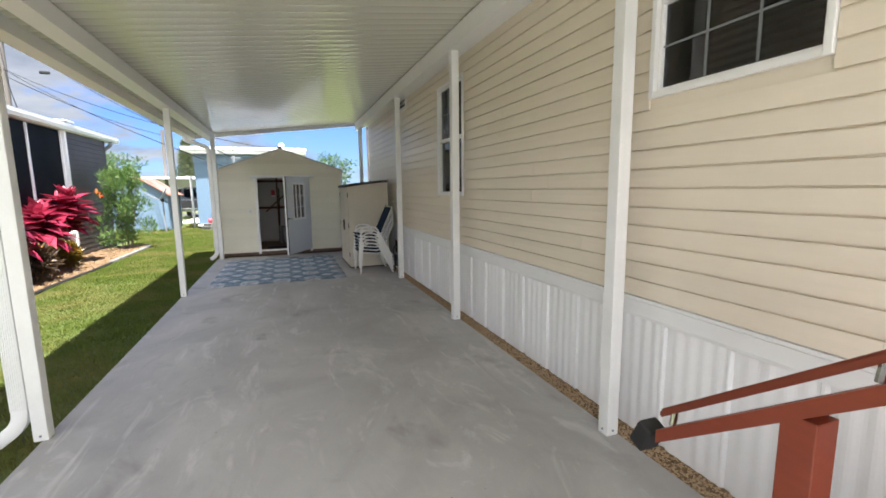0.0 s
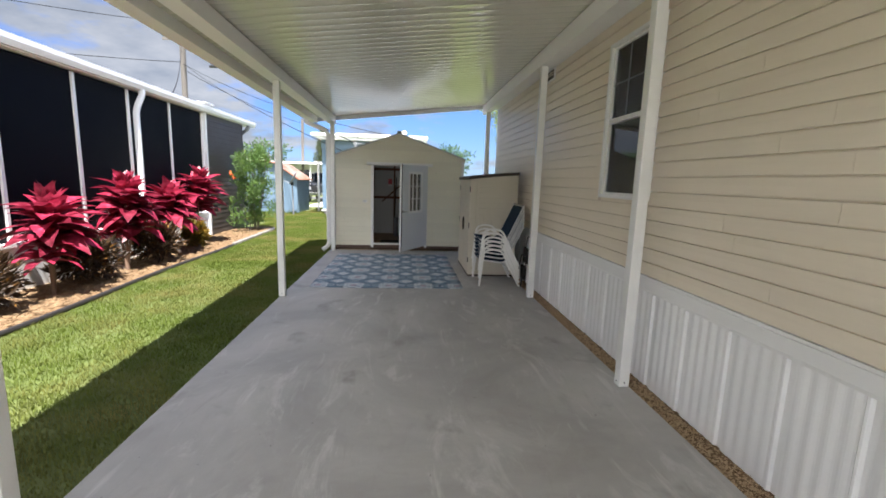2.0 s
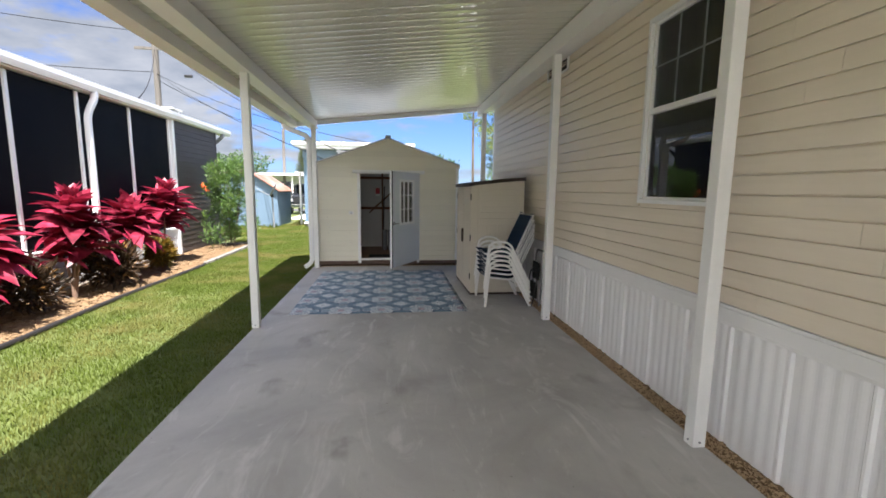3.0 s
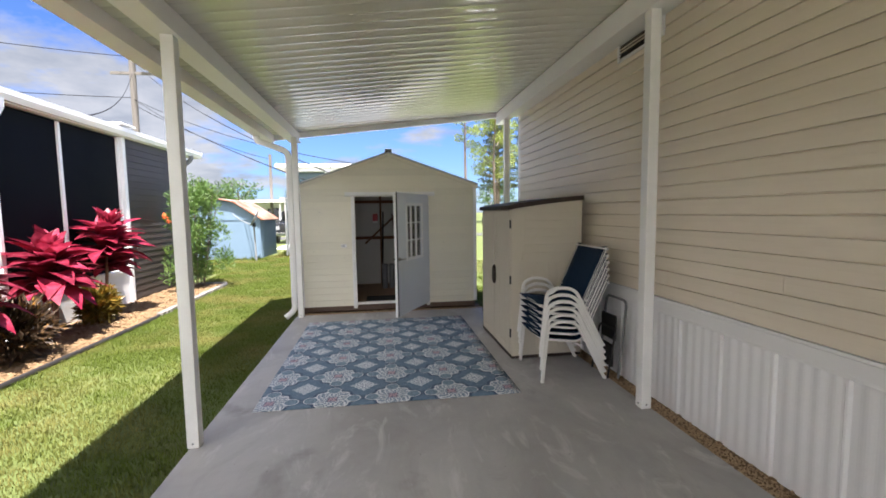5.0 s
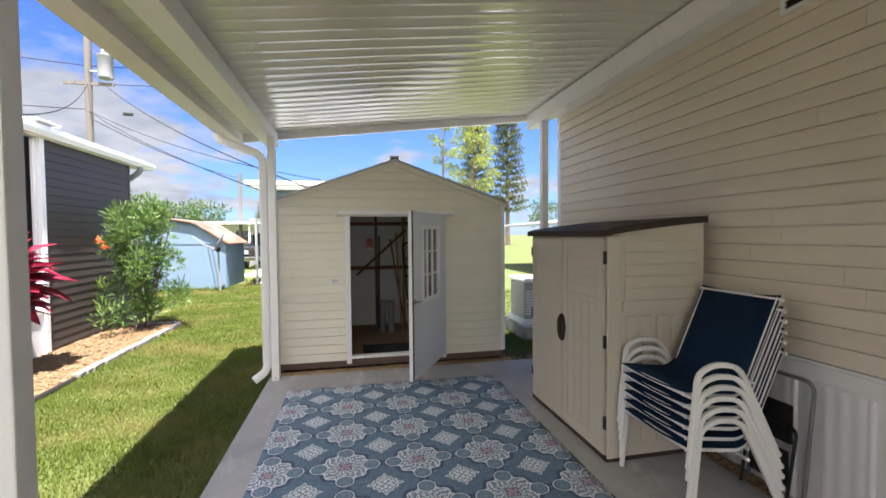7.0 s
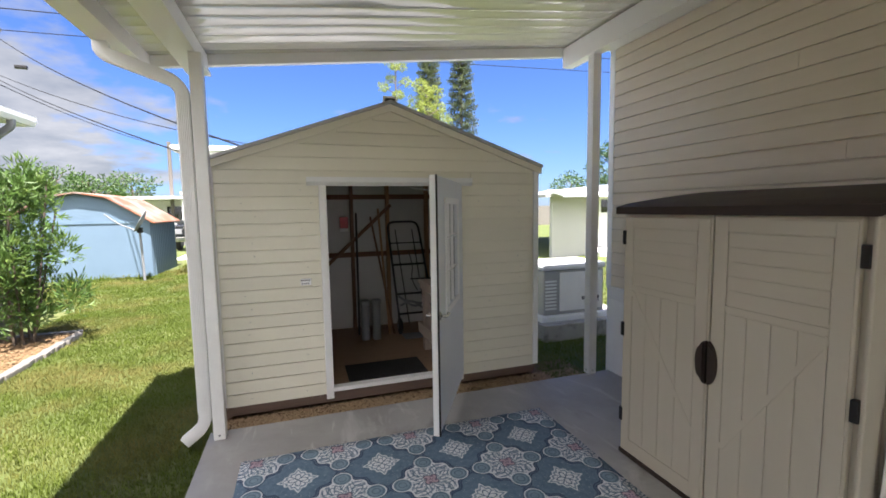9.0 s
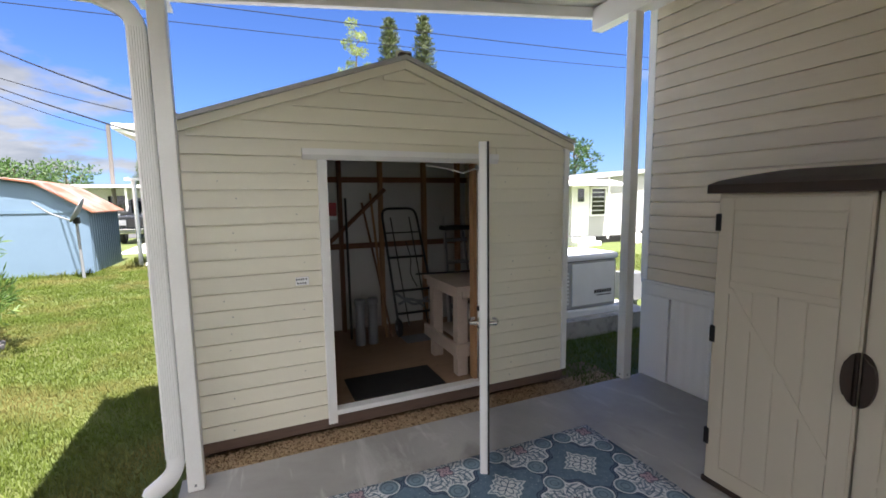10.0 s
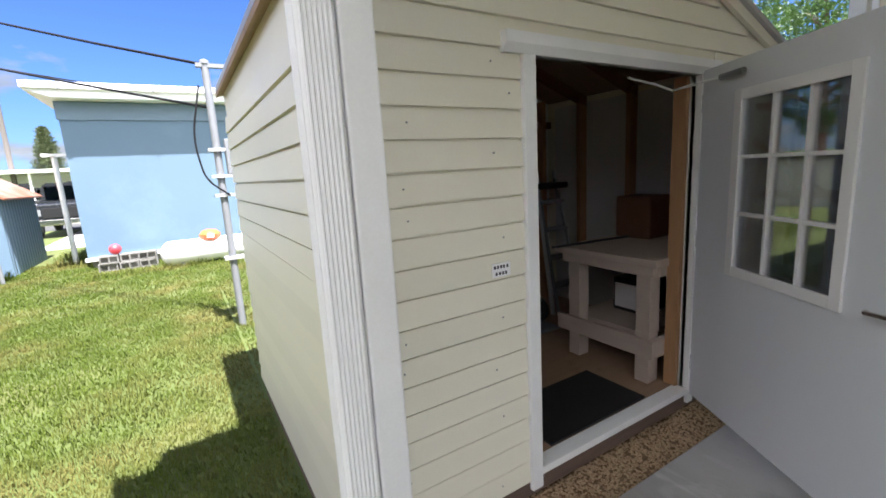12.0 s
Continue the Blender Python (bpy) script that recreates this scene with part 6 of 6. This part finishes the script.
tagged(ac, "small grey utility box on legs in the grass", "utility box")

# ---- white house further right ----
wh = thing("white_house", (12, 20, 0), "low white house with a side door, awning and louvred window", "house")
def roofline(x):
    return 2.71 - 0.09 * abs(x - 15.04)
part("wall", prism(bmesh.new(), [(7.4, -0.05), (19.2, -0.05), (19.2, roofline(19.2)), (15.04, 2.71), (7.4, roofline(7.4))], 20.0, 20.15), WHITE_SIDING, wh)
pd = part("side_door", boxes((9.17, 9.80, 19.955, 19.999, 0.25, 2.02), bevel=0.01), WHITE_WORN, wh)
part("door_window", boxes((9.36, 9.64, 19.94, 19.954, 1.45, 1.90)), DARK_PANE, pd)
part("door_frame", boxes((9.10, 9.169, 19.95, 19.999, 0.25, 2.09), (9.801, 9.87, 19.95, 19.999, 0.25, 2.09), (9.169, 9.801, 19.95, 19.999, 2.025, 2.09)), WHITE, wh)
hw = part("window", boxes((9.99, 10.61, 19.965, 19.999, 0.99, 1.89)), DARK_PANE, wh)
part("frame", boxes((9.93, 9.989, 19.94, 19.999, 0.93, 1.95), (10.611, 10.67, 19.94, 19.999, 0.93, 1.95), (9.989, 10.611, 19.94, 19.999, 0.93, 0.985), (9.989, 10.611, 19.94, 19.999, 1.895, 1.95)), WHITE, hw)
for k in range(5):
    part("louvre", boxes((9.995, 10.605, 19.945, 19.962, 1.12 + 0.16 * k, 1.145 + 0.16 * k)), STEEL, hw)
bm = prism(bmesh.new(), [(19.999, 2.20), (19.0, 1.98), (19.0, 2.03), (19.999, 2.25)], 7.2, 10.75, "x")
part("awning", bm, WHITE, wh, "pale sloping metal awning")
part("corner_board", boxes((10.76, 10.84, 19.96, 19.999, 0.1, roofline(10.8))), WHITE, wh)
# thin black strip on the wall paints the crawl space's shade
part("crawl_space_shade", boxes((9.95, 12.6, 19.985, 19.999, -0.05, 0.20)), BLACK, wh, "black strip for the shade in the open crawl space")
for k in range(2):
    part("step", boxes((8.9, 9.92, 19.35 + 0.3 * k, 19.65 + 0.30 * k, -0.05, 0.10 + 0.13 * k), bevel=0.008), WHITE_WORN, wh)
bm = prism(bmesh.new(), [(7.0, roofline(7.0)), (15.04, 2.72), (19.6, roofline(19.6)), (19.6, roofline(19.6) + 0.10), (15.04, 2.82), (7.0, roofline(7.0) + 0.10)], 19.75, 28)
part("roof", bm, ROOF_METAL, wh)
# black plate on the wall, painting the dark inside of a vent
part("vent_shade_plate", boxes((14.6, 15.5, 19.98, 19.999, 0.02, 0.24)), BLACK, wh)
part("wall_box", boxes((15.9, 16.1, 19.9, 19.999, 0.7, 1.0), bevel=0.01), GALV, wh)
rnd = random.Random(33)
for k, (x, w, h) in enumerate(((11.2, 0.45, 0.3), (12.0, 0.6, 0.38), (13.3, 0.6, 0.55), (14.0, 0.4, 0.3), (16.3, 0.5, 0.35))):
    b_ = part("storage_box", boxes((x, x + w, 19.2, 19.6, -0.05, h), bevel=0.02), (WHITE_WORN, STONE_EDGE, BLOCK)[k % 3])
    tagged(b_, "pale weathered box standing against the white house", "box")
# ---- far house, cars and fence lines ----
fh = thing("far_house", (-9, 47, 0), "distant white mobile home with a carport roof", "house")
part("wall", boxes((-16, -5.6, 48, 52, -0.05, 2.7)), WHITE_WORN, fh)
part("carport_roof", boxes((-16.5, -5.0, 43.5, 48.2, 2.7, 2.88)), WHITE, fh)
for x in (-15, -12, -9, -6):
    part("carport_post", boxes((x, x + 0.12, 43.8, 43.92, -0.05, 2.7)), WHITE, fh)
for x in (-14, -11, -8):
    part("window", boxes((x, x + 1.2, 47.96, 47.999, 1.2, 2.2)), DARK_PANE, fh)


def truck(x, y, mat, label):
    c = thing("pickup_truck", (x, y, -0.04), label, "truck")
    prof = [(-1.0, 0.35), (-1.0, 1.0), (-0.95, 1.12), (-0.85, 1.2), (-0.72, 1.75), (-0.6, 1.83), (0.6, 1.83), (0.72, 1.75), (0.85, 1.2), (0.95, 1.12), (1.0, 1.0), (1.0, 0.35)]
    body = part("body", prism(bmesh.new(), [(x + u, z) for u, z in prof], y, y + 2.9), mat, c)
    part("bonnet", boxes((x - 0.95, x + 0.95, y - 1.25, y - 0.001, 0.4, 1.12), bevel=0.06), mat, c)
    part("windscreen", boxes((x - 0.68, x + 0.68, y - 0.012, y - 0.002, 1.22, 1.72)), DARK_PANE, c)
    part("grille", boxes((x - 0.6, x + 0.6, y - 1.29, y - 1.251, 0.65, 0.98), bevel=0.01), BLACK, c)
    part("bumper", boxes((x - 0.97, x + 0.97, y - 1.38, y - 1.30, 0.38, 0.58), bevel=0.02), CHROME, c)
    for s in (-1, 1):
        part("headlight", boxes((x + s * 0.78 - 0.14, x + s * 0.78 + 0.14, y - 1.285, y - 1.251, 0.72, 0.94), bevel=0.01), GALV, c)
        for yy in (y - 0.7, y + 2.2):
            w = part("wheel", lathe(bmesh.new(), [(0.1, -0.1), (0.33, -0.1), (0.37, -0.06), (0.37, 0.06), (0.33, 0.1), (0.1, 0.1)], seg=16, m=Matrix.Translation((x + s * 0.9, yy, 0.33)) @ Matrix.Rotation(radians(90), 4, "Y")), RUBBER, c, smooth=True)
            part("rim", lathe(bmesh.new(), [(0.2, -0.11), (0.2, 0.11)], seg=12, m=Matrix.Translation((x + s * 0.9, yy, 0.33)) @ Matrix.Rotation(radians(90), 4, "Y")), GALV, w)


truck(-5.15, 30.5, CAR_PAINT, "dark pickup truck parked beside the blue house")
truck(-8.6, 44.5, CAR_PAINT, "dark car under the distant carport")

# ---- utility poles and wires ----
p1 = thing("utility_pole", (-16.6, 36.7, -0.05), "weathered wooden utility pole with a transformer", "utility pole")
PX, PY = -16.6, 36.7
part("shaft", tubes(([(PX, PY, -0.06), (PX + 0.05, PY, 15.6)], 0.20), seg=12), POLE_WOOD, p1, smooth=True)
part("cross_arm", boxes((PX - 1.3, PX + 1.5, PY - 0.12, PY, 11.2, 11.38)), POLE_WOOD, p1)
can = part("transformer", lathe(bmesh.new(), [(0.34, 0), (0.42, 0.06), (0.42, 1.3), (0.45, 1.34), (0.45, 1.44), (0.2, 1.55)], (PX + 1.05, PY - 0.1, 11.6), 18), GALV, p1, "grey transformer can", smooth=True)
for x in (PX + 0.9, PX + 1.2):
    part("bushing", lathe(bmesh.new(), [(0.05, 0), (0.08, 0.08), (0.05, 0.16), (0.08, 0.24), (0.03, 0.34)], (x, PY - 0.1, 13.1), 8), WHITE_WORN, can)
part("bracket", boxes((PX + 0.1, PX + 0.7, PY - 0.15, PY - 0.03, 12.0, 12.12)), GALV, p1)
part("splice_box", boxes((PX + 1.9, PX + 2.45, PY - 0.1, PY + 0.1, 9.40, 9.60), bevel=0.06), BLACK, p1)
p2 = thing("utility_pole", (-9.9, 45, -0.05), "distant bare wooden utility pole", "utility pole")
part("shaft", tubes(([(-9.9, 45, -0.06), (-9.85, 45, 7.0)], 0.13), seg=10), POLE_WOOD, p2, smooth=True)

def wire(a, b, sag, r=0.014):
    a, b = Vector(a), Vector(b)
    n = 16
    pts = [a.lerp(b, i / n) - Vector((0, 0, sag * 4 * (i / n) * (1 - i / n))) for i in range(n + 1)]
    ob = part("overhead_wire", tube(bmesh.new(), pts, r, 5), WIRE)
    return tagged(ob, "black overhead cable strung between poles", "cable", "overhead wires", "structure")


wire((PX, PY, 12.2), (-1.36, 14.64, 2.60), 0.55, 0.015)
wire((PX, PY, 9.6), (-1.36, 14.64, 2.20), 0.3, 0.014)
wire((PX, PY, 9.6), (0.3, 22.0, 3.42), 0.6, 0.016)
wire((PX, PY, 9.2), (-9.9, 45, 6.6), 0.4, 0.02)
wire((PX, PY, 12.4), (60, 36.7, 15.2), 0.5, 0.028)
wire((PX, PY, 11.3), (60, 36.7, 14.2), 0.5, 0.022)
wire((PX, PY, 12.4), (-40, 16, 11.5), 1.0, 0.022)
wire((PX, PY, 9.7), (-40, 20, 9.0), 0.8, 0.022)
wire((PX, PY, 11.3), (-6.2, 14.0, 3.7), 0.6, 0.016)


# ---- trees ----
def tree(x, y, height, spread, mat, label, seed, leaf=0.35, count=5000, trunk=0.25, bare=0.35):
    t = thing("tree", (x, y, -0.05), label, "tree")
    rnd = random.Random(seed)
    limbs, sets = bmesh.new(), []
    bend = (x + rnd.uniform(-0.4, 0.4), y, height * 0.5)
    part("trunk", tube(bmesh.new(), rounded([(x, y, -0.08), bend, (x, y, height * 0.85)], height * 0.2, 4), trunk, 9, radii=[trunk * (1 - 0.8 * i / 8) for i in range(9)]), BARK, t, smooth=True)
    k = 18
    for i in range(k):
        a, h = i * 2.4 + rnd.random(), height * (bare + (1 - bare) * (i + 0.5) / k)
        r = spread * (0.45 + 0.55 * math.sin(math.pi * min(1, (i + 1.5) / k))) * rnd.uniform(0.55, 1)
        tip = (x + r * math.cos(a), y + r * math.sin(a), h + spread * 0.15)
        tube(limbs, [(x, y, h - spread * 0.25), tip], trunk * 0.25, 5)
        sets.append(foliage(count // k, tip, (spread * 0.42, spread * 0.42, spread * 0.30), leaf, leaf * 0.45, seed * 31 + i, 0.1, 0.2))
    tagged(part("branching", limbs, BARK, t), kind="stuff")
    part("crown", merged(*sets), mat, t)


def norfolk_pine(x, y, height, seed, label):
    t = thing("pine_tree", (x, y, -0.05), label, "tree")
    rnd = random.Random(seed)
    part("trunk", tube(bmesh.new(), [(x, y, -0.08), (x, y, height)], 0.3, 8, radii=[0.4, 0.05]), BARK, t)
    limbs, sets = bmesh.new(), []
    z, i = height * 0.18, 0
    while z < height - 0.3:
        s = (z / height)
        r = 3.1 * (1 - s) ** 0.55 * rnd.uniform(0.8, 1.1)
        for k in range(5):
            a = k * 1.257 + i * 0.5 + rnd.uniform(-0.2, 0.2)
            tip = Vector((x + r * math.cos(a), y + r * math.sin(a), z + r * 0.22))
            tube(limbs, [(x, y, z), tip], 0.05, 4)
            for f in (0.45, 0.75, 1.0):
                p = Vector((x, y, z)).lerp(tip, f)
                sets.append(foliage(34, p, (0.55, 0.55, 0.26), 0.45, 0.14, seed * 97 + i * 11 + k, 0.1, 0.6))
        z += height * 0.033
        i += 1
    tagged(part("branching", limbs, BARK, t), kind="stuff")
    part("crown", merged(*sets), PINE_LEAF, t)


norfolk_pine(18.2, 70, 27.5, 41, "tall narrow Norfolk pine in the distance")
norfolk_pine(23.4, 70, 28.6, 42, "tall narrow Norfolk pine in the distance")
norfolk_pine(-23.5, 130, 15, 43, "small far pine above the roofs")
tree(12.4, 66, 24.0, 2.2, PALE_LEAF, "airy yellow-green tree beside the pines", 51, 0.32, 3000, 0.2, 0.45)
tree(16.0, 63, 17.5, 3.4, PALE_LEAF, "airy yellow-green tree beside the pines", 57, 0.32, 5200, 0.2, 0.35)
tree(41.5, 58, 9.2, 3.2, TREE_LEAF, "round green tree behind the white house", 52, 0.45, 2600, 0.25)
tree(44.5, 33, 18.0, 7.5, TREE_LEAF, "large green tree towering behind the white house", 53, 0.36, 24000, 0.5, 0.25)
tree(-28.0, 62, 5.3, 3.6, TREE_LEAF, "low green tree behind the blue metal shed", 54, 0.4, 2600, 0.25)
tree(-22.0, 64, 5.0, 3.0, TREE_LEAF, "low green tree behind the blue metal shed", 55, 0.4, 2200, 0.25)
for k, x in enumerate((-70, -52, -40, 12, 34, 60, 78)):
    tree(x, 120 + 7 * (k % 3), 8 + (k * 3) % 4, 6.0, TREE_LEAF, "far green tree on the skyline", 60 + k, 0.8, 1200, 0.3)
fence = part("far_fence", boxes((20, 90, 44, 44.1, -0.05, 1.8)), STONE_EDGE)
tagged(fence, "long pale garden wall beyond the lawn", "garden wall", kind="structure")

# low wall and tree seen past the open door
a, b = Vector((12.2, 16.0, 0)), Vector((12.9, 10.2, 0))
side_wall_m = Matrix.Translation(a) @ Matrix.Rotation(math.atan2(b.y - a.y, b.x - a.x), 4, "Z")
low_wall = thing("garden_wall", side_wall_m, "low pale rendered garden wall with a brown cap", "garden wall", kind="structure", local=True)
part("wall", boxes((0, (b - a).length, 0, 0.18, -0.06, 1.20)), CONCRETE, low_wall)
part("cap", boxes((-0.05, (b - a).length + 0.05, -0.05, 0.23, 1.201, 1.36), bevel=0.01), POLE_WOOD, low_wall, "brown timber cap")
tree(33.5, 21.3, 10.0, 3.6, TREE_LEAF, "dark green tree with a thick trunk behind the low wall", 58, 0.3, 7000, 0.55, 0.22)

# ---- grass ----
def grass(name, areas, seed, label):
    """Upright bent blades over rectangles (x0, x1, y0, y1, blades per square metre, height, width)."""
    rnd = np.random.default_rng(seed)
    vs, fs, n0 = [], [], 0
    for x0, x1, y0, y1, dens, h, w in areas:
        n = int((x1 - x0) * (y1 - y0) * dens)
        p = np.stack([rnd.uniform(x0, x1, n), rnd.uniform(y0, y1, n), np.full(n, -0.052)], 1)
        clump = np.array([noise.noise((a * 2.3, b * 2.3, 0)) for a, b in p[:, :2]])
        a = rnd.uniform(0, 6.283, n)
        H = (h * rnd.uniform(0.55, 1.15, n) * (1 + 0.5 * clump))[:, None]
        W = (w * rnd.uniform(0.7, 1.2, n))[:, None]
        d = np.stack([np.cos(a), np.sin(a), np.zeros(n)], 1)
        s = np.stack([-np.sin(a), np.cos(a), np.zeros(n)], 1)
        up = np.array((0, 0, 1.0))
        lean_ = rnd.uniform(0.15, 0.9, n)[:, None]
        v = np.stack([p - s * W / 2, p + s * W / 2, p + up * H * 0.62 + d * H * lean_ * 0.35 + s * W * 0.42, p + up * H * 0.62 + d * H * lean_ * 0.35 - s * W * 0.42, p + up * H * (1 - 0.25 * lean_) + d * H * lean_], 1).reshape(-1, 3)
        i0 = n0 + np.arange(n)[:, None] * 5
        vs.append(v)
        fs.append(np.concatenate([i0 + np.array(f) for f in ((0, 1, 2), (0, 2, 3), (3, 2, 4))], 0))
        n0 += n * 5
    ob = part(name, (np.vstack(vs).tolist(), [], np.vstack(fs).tolist()), BLADE)
    return tagged(ob, label, "grass", kind="stuff")


grass("grass", [(-3.74, -1.49, 1.5, 9.0, 5200, 0.042, 0.005), (-3.74, -1.49, 9.0, 12.9, 8500, 0.040, 0.0045), (-4.6, -1.49, 12.9, 16.5, 5200, 0.042, 0.006), (-1.49, SX0 - 0.02, 10.8, 16.5, 5200, 0.042, 0.006), (-1.41, 0.5, 12.95, 16.5, 2600, 0.045, 0.008), (-6.5, 0.5, 16.5, 21.8, 2000, 0.05, 0.009), (1.55, 2.15, 10.78, 13.0, 3200, 0.05, 0.007), (2.15, 5.5, 10.9, 11.87, 2200, 0.05, 0.008), (2.1, 9.0, 12.9, 18.0, 500, 0.06, 0.014)], 6, "short green lawn blades with yellowed tips")
grass("weeds", [(-7.4, -4.5, 20.25, 20.45, 420, 0.20, 0.016), (-3.3, 0.0, 18.95, 19.25, 420, 0.14, 0.014), (-3.4, 0.3, 22.1, 22.4, 300, 0.18, 0.016), (-4.3, -3.4, 21.0, 23.6, 200, 0.16, 0.018)], 7, "taller weeds at the foot of sheds and tank")
